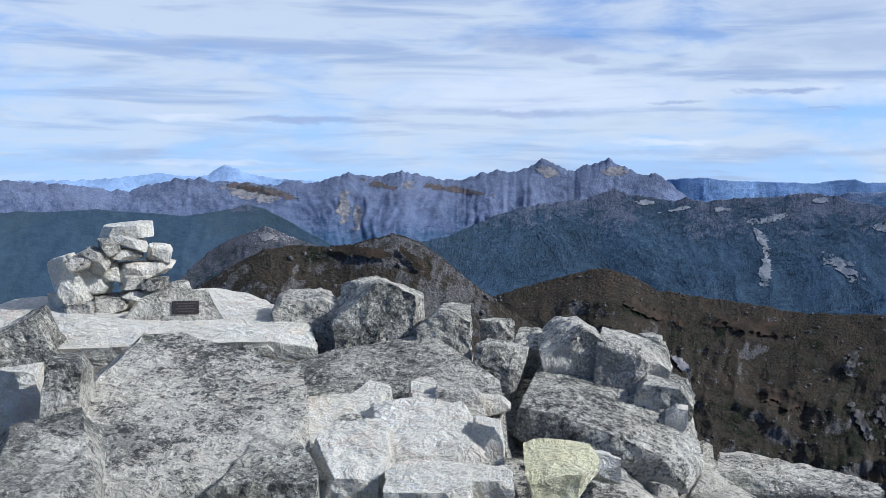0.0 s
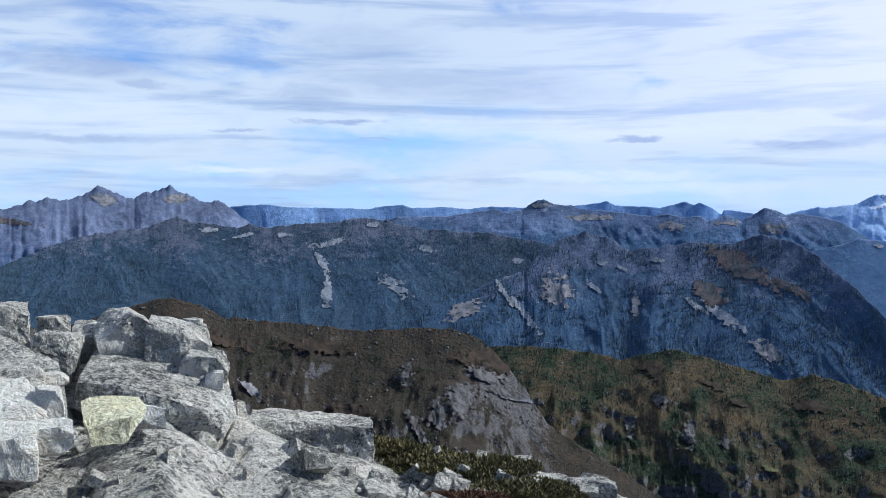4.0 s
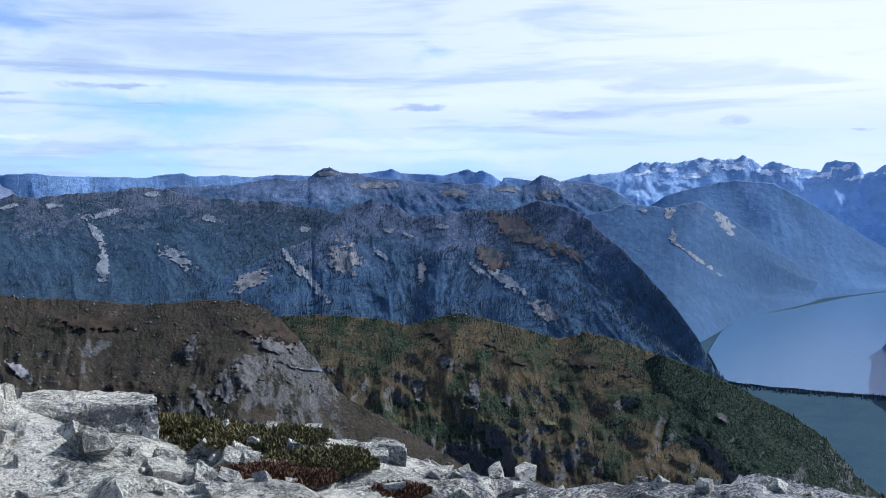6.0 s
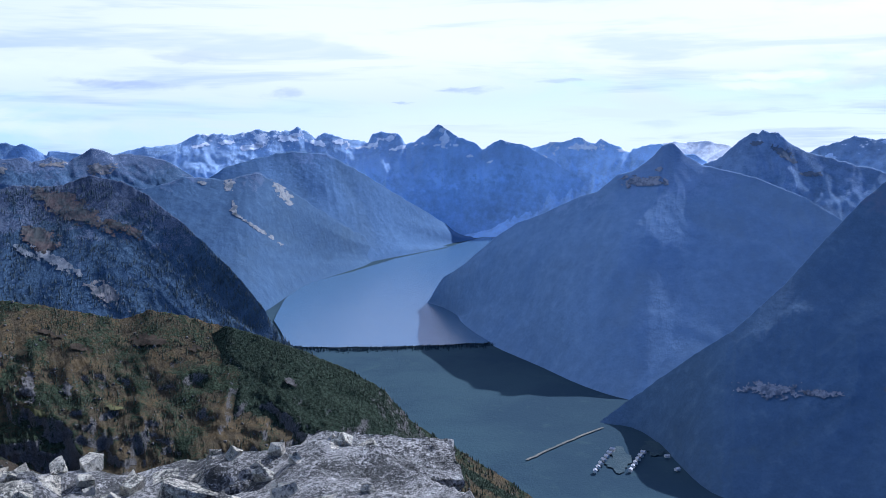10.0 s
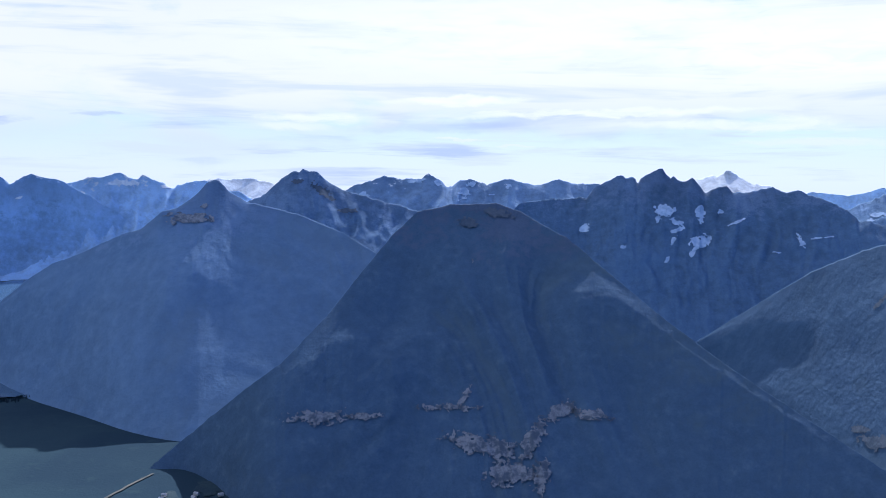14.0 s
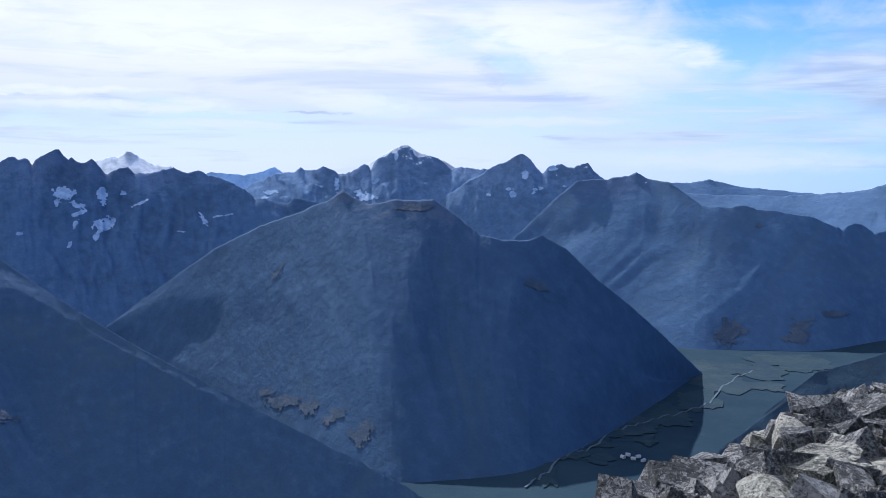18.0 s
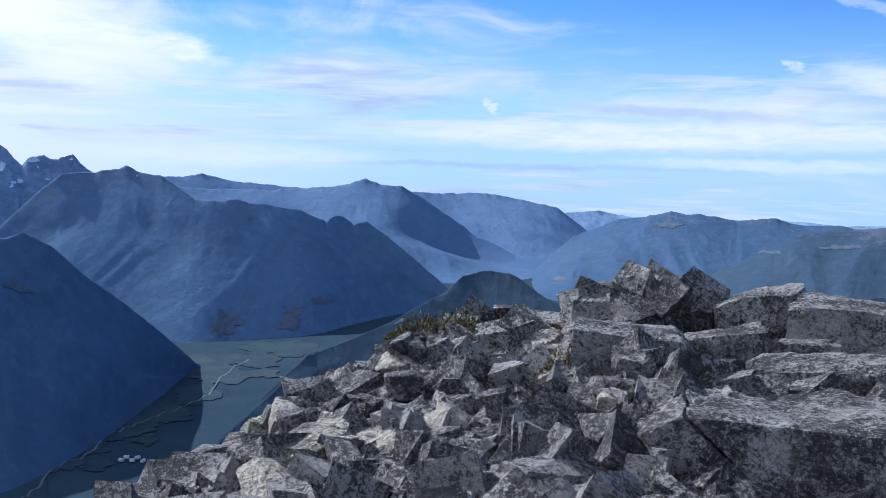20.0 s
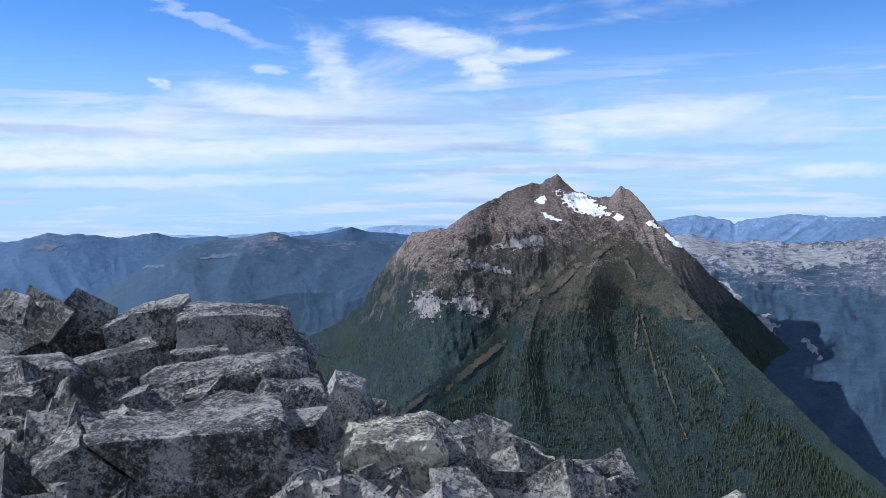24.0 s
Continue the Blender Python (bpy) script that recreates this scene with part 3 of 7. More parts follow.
def patch(hill, name, mat, places, lift=1.2, ragged=0.5, seed=1, label="", kind=""):
    """Snow, scree, meadow or clearings lying on a mountain's side, each a part in the outline of a ragged ellipse (heading, height,
    half width, half height, tilt in degrees)."""
    a, r_all, z_all, rib_all, mean = LAND[hill.name]
    e_all = np.degrees(np.arctan2(z_all, r_all))
    pull = 1 - lift / mean * 1.5
    for ca, ce, wa, we, tilt in places:
        c, s_ = math.cos(radians(tilt)), math.sin(radians(tilt))
        ww, wh = 1.75 * (abs(wa * c) + abs(we * s_)), 1.75 * (abs(wa * s_) + abs(we * c))
        cols = np.nonzero(abs(a - ca) < ww)[0]
        if len(cols) < 3:
            continue
        c0, c1 = cols[0], cols[-1] + 1
        rows_in = np.nonzero((abs(e_all[:, c0:c1] - ce) < wh).any(1))[0]
        if len(rows_in) < 2:
            continue
        r0, r1 = max(rows_in[0] - 1, 0), rows_in[-1] + 2
        # a finer net than the mountain's own, for frayed rims
        win = r_all[r0:r1, c0:c1].shape
        fa, fs = np.linspace(0, win[1] - 1, win[1] * 2 - 1), np.linspace(0, win[0] - 1, win[0] * 4 - 3)
        ia, js = np.minimum(fa.astype(int), win[1] - 2), np.minimum(fs.astype(int), win[0] - 2)
        ka, ks = (fa - ia)[None, :], (fs - js)[:, None]

        def finer(v):
            v = v[r0:r1, c0:c1]
            v = v[js] * (1 - ks) + v[js + 1] * ks
            return v[:, ia] * (1 - ka) + v[:, ia + 1] * ka

        r, z, rib, az = finer(r_all), finer(z_all), finer(rib_all), finer(a[None, :] + 0 * r_all)
        e = np.degrees(np.arctan2(z, r))
        n = e.shape[1]
        rough = fbm(az * 1.7, e * 3.4, seed, 4) - 0.5 + 1.1 * (fbm(az * 6, e * 9, seed + 3, 5) - 0.5) + 1.0 * (0.6 - rib)
        u, v = (az - ca) * c + (e - ce) * s_, -(az - ca) * s_ + (e - ce) * c
        inside = 1 - np.hypot(u / wa, v / we)
        keep = (inside + rough * ragged * 2.4 > 0.12) & (inside > -0.7)
        k00, k01, k10, k11 = keep[:-1, :-1], keep[:-1, 1:], keep[1:, :-1], keep[1:, 1:]
        tris = []
        for cell, corner in ((k00 & k01 & k11, (0, 1, n + 1)), (k00 & k11 & k10, (0, n + 1, n)), (k00 & k01 & k10 & ~k11, (0, 1, n)), (k01 & k11 & k10 & ~k00, (1, n + 1, n))):
            jj, ii = np.nonzero(cell)
            tris.append(np.stack([jj * n + ii + k for k in corner], -1))
        tris = np.concatenate(tris)
        if len(tris) < 3:
            continue
        used, back = np.unique(tris, return_inverse=True)
        rr, zz, aa = r.ravel()[used] * pull, z.ravel()[used] * pull + lift * 0.6, np.radians(az.ravel()[used])
        me = bpy.data.meshes.new(name)
        me.from_pydata(np.stack([rr * np.sin(aa), rr * np.cos(aa), zz + EYE.z], -1).tolist(), [], back.reshape(-1, 3).tolist())
        me.shade_smooth()
        me.materials.append(mat)
        ob = tagged(new(name, me), label, kind=kind)
        ob.parent = hill


def spot(az, el, r):
    """Place at a heading and height (degrees) and level distance from the eye."""
    a = radians(az)
    return Vector((r * math.sin(a), r * math.cos(a), EYE.z + r * math.tan(radians(el))))

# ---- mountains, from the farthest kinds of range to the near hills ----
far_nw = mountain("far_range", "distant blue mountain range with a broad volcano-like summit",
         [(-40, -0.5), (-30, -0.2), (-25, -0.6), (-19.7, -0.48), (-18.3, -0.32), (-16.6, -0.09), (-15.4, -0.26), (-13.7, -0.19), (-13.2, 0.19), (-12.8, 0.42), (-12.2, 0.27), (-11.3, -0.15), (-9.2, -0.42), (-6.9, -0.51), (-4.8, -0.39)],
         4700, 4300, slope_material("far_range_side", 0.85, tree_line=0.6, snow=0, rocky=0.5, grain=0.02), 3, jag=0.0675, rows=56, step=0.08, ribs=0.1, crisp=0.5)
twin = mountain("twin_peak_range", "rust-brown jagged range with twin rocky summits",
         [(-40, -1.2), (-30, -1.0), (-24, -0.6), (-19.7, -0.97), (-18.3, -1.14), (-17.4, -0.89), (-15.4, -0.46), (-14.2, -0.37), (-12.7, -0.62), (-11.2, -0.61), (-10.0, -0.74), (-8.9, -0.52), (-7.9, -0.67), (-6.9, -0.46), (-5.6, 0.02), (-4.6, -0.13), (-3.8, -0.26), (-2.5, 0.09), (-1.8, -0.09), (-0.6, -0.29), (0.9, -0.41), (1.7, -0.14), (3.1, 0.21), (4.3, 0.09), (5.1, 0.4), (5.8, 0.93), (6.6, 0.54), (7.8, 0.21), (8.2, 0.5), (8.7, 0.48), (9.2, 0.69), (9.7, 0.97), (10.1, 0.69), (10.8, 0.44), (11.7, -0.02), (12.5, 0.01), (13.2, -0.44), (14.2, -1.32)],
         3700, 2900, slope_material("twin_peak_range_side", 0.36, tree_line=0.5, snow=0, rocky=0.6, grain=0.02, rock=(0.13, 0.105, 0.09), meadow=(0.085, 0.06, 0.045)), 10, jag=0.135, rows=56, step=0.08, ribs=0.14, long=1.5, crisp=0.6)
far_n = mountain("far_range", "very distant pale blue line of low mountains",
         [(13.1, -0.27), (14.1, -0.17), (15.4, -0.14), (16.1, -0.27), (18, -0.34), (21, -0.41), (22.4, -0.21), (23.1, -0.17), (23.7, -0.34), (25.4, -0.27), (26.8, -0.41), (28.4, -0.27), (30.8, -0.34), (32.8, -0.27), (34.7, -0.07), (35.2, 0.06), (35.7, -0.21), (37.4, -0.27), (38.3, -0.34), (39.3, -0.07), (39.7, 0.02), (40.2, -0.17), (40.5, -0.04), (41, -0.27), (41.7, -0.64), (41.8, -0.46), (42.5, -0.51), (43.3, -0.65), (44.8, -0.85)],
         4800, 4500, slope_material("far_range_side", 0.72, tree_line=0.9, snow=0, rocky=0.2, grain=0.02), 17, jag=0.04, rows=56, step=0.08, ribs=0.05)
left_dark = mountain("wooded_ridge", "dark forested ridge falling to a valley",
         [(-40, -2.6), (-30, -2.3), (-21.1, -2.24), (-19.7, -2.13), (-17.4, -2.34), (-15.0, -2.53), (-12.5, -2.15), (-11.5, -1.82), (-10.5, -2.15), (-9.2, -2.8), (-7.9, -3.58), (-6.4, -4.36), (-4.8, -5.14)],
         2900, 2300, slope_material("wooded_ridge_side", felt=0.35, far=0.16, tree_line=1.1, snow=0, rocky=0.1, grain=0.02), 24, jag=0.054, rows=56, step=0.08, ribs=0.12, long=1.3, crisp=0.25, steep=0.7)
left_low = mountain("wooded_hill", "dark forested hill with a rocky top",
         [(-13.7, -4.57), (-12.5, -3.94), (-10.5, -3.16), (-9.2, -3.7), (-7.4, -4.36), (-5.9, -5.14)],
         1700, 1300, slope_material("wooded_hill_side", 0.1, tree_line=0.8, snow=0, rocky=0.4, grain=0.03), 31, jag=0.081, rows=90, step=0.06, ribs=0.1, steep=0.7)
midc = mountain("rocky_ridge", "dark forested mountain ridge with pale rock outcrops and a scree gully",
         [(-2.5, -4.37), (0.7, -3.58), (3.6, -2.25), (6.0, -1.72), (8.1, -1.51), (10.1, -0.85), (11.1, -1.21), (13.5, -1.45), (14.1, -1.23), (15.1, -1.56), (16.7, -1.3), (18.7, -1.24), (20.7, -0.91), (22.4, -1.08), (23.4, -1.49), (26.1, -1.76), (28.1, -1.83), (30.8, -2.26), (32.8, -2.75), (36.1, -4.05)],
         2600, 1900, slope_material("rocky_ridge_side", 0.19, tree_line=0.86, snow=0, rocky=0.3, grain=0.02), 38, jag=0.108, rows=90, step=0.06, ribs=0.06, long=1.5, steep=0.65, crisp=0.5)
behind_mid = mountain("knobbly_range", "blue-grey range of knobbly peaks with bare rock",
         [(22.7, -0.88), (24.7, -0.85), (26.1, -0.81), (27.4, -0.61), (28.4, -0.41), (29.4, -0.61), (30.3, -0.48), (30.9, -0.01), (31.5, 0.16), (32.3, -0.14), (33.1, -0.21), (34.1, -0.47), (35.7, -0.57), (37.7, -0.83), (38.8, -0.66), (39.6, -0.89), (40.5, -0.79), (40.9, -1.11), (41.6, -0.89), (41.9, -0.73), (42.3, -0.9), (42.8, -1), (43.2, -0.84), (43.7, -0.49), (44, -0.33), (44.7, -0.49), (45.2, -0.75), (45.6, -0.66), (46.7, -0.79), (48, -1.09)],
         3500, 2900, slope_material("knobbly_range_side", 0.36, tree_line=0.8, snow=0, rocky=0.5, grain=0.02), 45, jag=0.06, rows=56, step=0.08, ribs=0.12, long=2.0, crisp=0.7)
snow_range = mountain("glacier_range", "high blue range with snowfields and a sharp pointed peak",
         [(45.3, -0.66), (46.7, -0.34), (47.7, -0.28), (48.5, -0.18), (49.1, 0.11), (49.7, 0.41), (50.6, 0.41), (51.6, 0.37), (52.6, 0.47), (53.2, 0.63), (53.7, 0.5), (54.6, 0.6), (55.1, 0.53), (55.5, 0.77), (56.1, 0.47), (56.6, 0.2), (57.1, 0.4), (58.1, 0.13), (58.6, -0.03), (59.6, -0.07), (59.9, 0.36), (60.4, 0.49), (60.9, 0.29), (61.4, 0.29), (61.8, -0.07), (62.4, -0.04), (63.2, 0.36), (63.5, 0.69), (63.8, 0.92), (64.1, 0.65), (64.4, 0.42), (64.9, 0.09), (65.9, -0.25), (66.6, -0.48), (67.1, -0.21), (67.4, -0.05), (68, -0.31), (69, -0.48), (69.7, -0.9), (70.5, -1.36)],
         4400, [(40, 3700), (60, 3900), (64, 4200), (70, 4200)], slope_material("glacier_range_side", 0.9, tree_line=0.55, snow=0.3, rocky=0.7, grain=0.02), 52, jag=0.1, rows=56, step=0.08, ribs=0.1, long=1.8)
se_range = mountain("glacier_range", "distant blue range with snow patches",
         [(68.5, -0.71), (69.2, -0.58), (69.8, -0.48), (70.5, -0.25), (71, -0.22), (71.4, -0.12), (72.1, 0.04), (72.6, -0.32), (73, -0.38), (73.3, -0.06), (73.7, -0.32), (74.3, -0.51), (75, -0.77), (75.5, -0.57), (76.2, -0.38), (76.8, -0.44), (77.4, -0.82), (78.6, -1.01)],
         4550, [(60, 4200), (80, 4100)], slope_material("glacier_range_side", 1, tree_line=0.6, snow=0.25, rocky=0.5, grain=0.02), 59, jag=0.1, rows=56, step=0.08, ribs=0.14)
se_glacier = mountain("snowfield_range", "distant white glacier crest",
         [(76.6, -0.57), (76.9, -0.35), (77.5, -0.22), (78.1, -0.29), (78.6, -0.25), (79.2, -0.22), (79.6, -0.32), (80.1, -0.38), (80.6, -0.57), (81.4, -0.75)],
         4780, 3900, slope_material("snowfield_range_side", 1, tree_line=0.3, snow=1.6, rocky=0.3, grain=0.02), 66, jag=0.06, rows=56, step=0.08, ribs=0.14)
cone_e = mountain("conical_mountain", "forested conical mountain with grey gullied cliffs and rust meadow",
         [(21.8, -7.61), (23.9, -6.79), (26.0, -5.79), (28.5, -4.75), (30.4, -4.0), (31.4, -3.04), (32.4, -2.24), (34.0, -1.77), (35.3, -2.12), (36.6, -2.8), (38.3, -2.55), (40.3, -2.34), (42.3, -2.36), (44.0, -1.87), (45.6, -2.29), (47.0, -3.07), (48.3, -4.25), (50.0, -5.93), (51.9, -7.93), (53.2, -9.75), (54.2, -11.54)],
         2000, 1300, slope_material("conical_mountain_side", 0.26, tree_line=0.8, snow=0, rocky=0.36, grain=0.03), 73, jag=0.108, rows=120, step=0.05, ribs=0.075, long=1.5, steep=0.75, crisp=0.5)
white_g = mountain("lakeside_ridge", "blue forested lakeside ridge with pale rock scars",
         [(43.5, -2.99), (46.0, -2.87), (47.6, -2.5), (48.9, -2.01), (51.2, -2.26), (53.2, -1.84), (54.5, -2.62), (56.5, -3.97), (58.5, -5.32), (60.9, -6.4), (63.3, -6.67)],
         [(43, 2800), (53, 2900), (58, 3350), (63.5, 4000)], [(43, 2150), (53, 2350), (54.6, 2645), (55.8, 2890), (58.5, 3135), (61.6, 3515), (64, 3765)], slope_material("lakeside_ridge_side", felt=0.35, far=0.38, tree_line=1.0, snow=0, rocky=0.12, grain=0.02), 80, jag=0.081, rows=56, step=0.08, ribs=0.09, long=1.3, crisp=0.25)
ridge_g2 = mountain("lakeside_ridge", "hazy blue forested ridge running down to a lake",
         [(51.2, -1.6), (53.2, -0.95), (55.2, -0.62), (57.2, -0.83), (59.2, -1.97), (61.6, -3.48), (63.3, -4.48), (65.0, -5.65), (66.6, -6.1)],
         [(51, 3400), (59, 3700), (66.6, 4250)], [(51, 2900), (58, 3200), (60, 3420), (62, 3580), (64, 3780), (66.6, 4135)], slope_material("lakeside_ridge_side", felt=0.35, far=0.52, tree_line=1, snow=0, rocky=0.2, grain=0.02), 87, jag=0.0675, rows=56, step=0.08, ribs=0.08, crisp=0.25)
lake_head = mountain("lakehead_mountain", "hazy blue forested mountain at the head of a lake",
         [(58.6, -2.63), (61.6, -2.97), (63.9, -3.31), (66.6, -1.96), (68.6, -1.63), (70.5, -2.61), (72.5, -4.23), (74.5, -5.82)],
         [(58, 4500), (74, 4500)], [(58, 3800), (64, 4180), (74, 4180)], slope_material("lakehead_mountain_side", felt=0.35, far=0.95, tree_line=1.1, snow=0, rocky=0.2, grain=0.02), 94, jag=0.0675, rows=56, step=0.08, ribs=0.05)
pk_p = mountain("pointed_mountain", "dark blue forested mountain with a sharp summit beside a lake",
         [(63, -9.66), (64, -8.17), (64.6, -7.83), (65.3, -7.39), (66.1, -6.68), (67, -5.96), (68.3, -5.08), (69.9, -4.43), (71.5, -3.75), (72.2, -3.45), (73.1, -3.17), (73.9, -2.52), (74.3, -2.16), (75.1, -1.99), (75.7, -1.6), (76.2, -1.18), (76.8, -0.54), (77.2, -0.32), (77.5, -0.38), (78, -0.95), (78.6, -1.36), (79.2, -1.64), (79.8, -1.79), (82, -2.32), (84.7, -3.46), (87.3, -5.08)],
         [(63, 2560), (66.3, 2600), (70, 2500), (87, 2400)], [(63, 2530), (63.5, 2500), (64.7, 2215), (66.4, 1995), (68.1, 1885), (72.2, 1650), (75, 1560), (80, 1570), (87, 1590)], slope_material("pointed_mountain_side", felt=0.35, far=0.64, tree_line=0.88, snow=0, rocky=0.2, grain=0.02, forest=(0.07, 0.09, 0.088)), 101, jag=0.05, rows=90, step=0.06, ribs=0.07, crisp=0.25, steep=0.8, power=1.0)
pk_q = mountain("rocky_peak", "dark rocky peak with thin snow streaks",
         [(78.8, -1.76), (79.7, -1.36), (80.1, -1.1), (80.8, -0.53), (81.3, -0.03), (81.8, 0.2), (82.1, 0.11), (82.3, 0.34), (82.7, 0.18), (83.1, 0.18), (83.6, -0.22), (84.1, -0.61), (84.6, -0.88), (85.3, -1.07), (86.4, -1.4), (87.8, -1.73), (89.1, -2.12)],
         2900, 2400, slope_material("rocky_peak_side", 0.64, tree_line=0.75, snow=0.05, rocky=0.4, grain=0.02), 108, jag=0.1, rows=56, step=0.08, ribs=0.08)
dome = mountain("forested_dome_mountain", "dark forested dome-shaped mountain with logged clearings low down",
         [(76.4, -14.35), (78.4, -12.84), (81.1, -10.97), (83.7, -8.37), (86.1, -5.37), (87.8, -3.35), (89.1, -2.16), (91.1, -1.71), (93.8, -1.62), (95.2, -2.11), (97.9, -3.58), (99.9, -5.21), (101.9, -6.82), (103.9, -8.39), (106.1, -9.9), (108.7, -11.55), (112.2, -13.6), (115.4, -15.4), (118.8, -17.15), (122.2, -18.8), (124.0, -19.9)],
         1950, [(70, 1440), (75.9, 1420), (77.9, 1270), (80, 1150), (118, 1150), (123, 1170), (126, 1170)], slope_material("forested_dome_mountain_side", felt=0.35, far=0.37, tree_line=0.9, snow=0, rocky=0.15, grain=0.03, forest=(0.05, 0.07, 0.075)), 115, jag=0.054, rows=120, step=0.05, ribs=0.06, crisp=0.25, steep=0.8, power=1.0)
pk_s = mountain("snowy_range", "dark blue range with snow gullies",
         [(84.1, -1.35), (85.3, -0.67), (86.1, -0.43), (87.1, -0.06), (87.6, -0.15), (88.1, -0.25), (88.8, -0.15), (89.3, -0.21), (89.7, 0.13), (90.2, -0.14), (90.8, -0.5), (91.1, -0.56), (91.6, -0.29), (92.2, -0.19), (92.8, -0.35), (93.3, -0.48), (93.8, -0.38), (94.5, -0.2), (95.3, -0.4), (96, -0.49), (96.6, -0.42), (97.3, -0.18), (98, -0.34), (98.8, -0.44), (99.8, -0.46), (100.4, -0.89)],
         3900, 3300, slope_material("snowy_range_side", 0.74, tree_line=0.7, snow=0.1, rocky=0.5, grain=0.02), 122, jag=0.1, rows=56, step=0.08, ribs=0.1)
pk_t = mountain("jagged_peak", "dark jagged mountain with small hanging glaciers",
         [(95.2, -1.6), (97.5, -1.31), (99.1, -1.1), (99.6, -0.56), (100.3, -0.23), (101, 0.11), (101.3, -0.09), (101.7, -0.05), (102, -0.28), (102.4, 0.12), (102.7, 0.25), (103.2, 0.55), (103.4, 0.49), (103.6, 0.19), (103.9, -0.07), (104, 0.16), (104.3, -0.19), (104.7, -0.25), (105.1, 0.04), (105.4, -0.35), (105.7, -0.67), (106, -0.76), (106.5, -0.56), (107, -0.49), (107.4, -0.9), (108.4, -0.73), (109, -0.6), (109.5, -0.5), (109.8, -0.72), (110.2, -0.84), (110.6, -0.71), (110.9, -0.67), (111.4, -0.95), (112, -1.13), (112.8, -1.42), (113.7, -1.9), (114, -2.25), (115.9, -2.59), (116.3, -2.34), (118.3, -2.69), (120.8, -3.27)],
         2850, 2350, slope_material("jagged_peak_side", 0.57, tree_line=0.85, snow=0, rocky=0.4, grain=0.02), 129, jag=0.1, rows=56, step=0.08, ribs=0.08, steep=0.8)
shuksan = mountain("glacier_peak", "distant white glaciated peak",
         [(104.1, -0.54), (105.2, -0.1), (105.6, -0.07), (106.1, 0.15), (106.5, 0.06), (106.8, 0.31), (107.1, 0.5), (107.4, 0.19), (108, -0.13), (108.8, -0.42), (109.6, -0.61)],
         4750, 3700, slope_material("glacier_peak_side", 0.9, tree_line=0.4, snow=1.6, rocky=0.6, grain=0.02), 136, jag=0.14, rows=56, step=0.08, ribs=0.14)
far_s = mountain("far_range", "distant pale blue range",
         [(111.4, -0.8), (112.4, -0.87), (113.4, -0.94), (114.3, -0.77), (114.8, -0.61), (115.2, -0.48), (115.6, -0.74), (116.3, -1)],
         4700, 4400, slope_material("far_range_side", 1, tree_line=0.8, snow=0, rocky=0.3, grain=0.02), 143, jag=0.05, rows=56, step=0.08, ribs=0.14)
pk_u = mountain("tower_peak_range", "dark blue range with a tower-like rock peak",
         [(113.7, -1.59), (114.7, -1.07), (115.3, -0.87), (116.3, -0.74), (116.7, -0.44), (116.9, -0.67), (117.6, -0.67), (118, -0.37), (118.6, -0.67), (118.9, -0.84), (119.6, -0.74), (120.3, -0.37), (120.4, -0.27), (120.8, -0.47), (121.1, -0.1), (121.6, 0.14), (122, 0.5), (122.3, 0.34), (122.5, 0.67), (123.2, 0.71), (123.4, 0.21), (123.8, 0.14), (124.3, 0.21), (124.8, 0.01), (125.3, -0.32), (125.6, -0.49), (126.6, -0.52), (127.6, -0.52), (128.3, -0.65)],
         3900, 3300, slope_material("tower_peak_range_side", 0.66, tree_line=0.8, snow=0.1, rocky=0.5, grain=0.02), 150, jag=0.1, rows=56, step=0.08, ribs=0.1)
baker = mountain("volcano", "distant white snow-covered volcano",
         [(120.3, -0.6), (120.8, -0.23), (121.3, 0.1), (121.9, 0.47), (122.6, 0.84), (123, 0.84), (123.6, 0.44), (124.3, 0.21), (125.3, -0.16), (125.8, -0.49)],
         4820, 3700, slope_material("volcano_side", 0.8, tree_line=0.2, snow=2, rocky=0.2, grain=0.02), 157, jag=0.02, rows=56, step=0.08, ribs=0.14)
pk_w = mountain("rocky_range", "blue rocky range with two blunt peaks",
         [(127.6, -0.68), (128.5, -0.25), (129, 0.02), (129.5, 0.26), (129.8, 0.32), (130.3, -0.07), (130.6, -0.47), (131, -0.7), (131.5, -0.37), (132.1, -0.27), (132.4, -0.47), (132.8, -0.5), (133.3, -0.3), (133.6, -0.13), (133.9, -0.56), (134.6, -1.15), (135.3, -1.54)],
         3700, 3250, slope_material("rocky_range_side", 0.64, tree_line=0.8, snow=0.08, rocky=0.5, grain=0.02), 164, jag=0.1, rows=56, step=0.08, ribs=0.1)
pk_x = mountain("forested_mountain", "blue forested mountain shoulder over a valley",
         [(132, -2.07), (133, -1.23), (134, -1.16), (134.8, -1.15), (135.1, -1.02), (136, -0.95), (136.4, -0.71), (136.9, -1.01), (137.7, -1.2), (138.3, -1.26), (139.1, -1.84), (140.1, -2.54), (140.6, -2.7), (141.7, -2.65), (142.3, -2.54), (143.2, -2.75), (144.1, -2.79), (144.9, -2.97), (146.2, -3.13), (147.1, -3.54), (147.7, -3.71), (148.3, -3.48), (148.7, -3.5), (149.3, -3.91), (150.1, -3.78), (151.5, -4.75), (153.1, -6.03), (155, -7.6), (157, -9.13)],
         2780, [(130, 2400), (140, 2230), (147, 2300), (153, 2700)], slope_material("forested_mountain_side", felt=0.35, far=0.5, tree_line=0.95, snow=0.05, rocky=0.25, grain=0.02, forest=(0.045, 0.065, 0.07)), 171, jag=0.05, rows=56, step=0.08, ribs=0.04, crisp=0.25, steep=0.8, power=1.0)
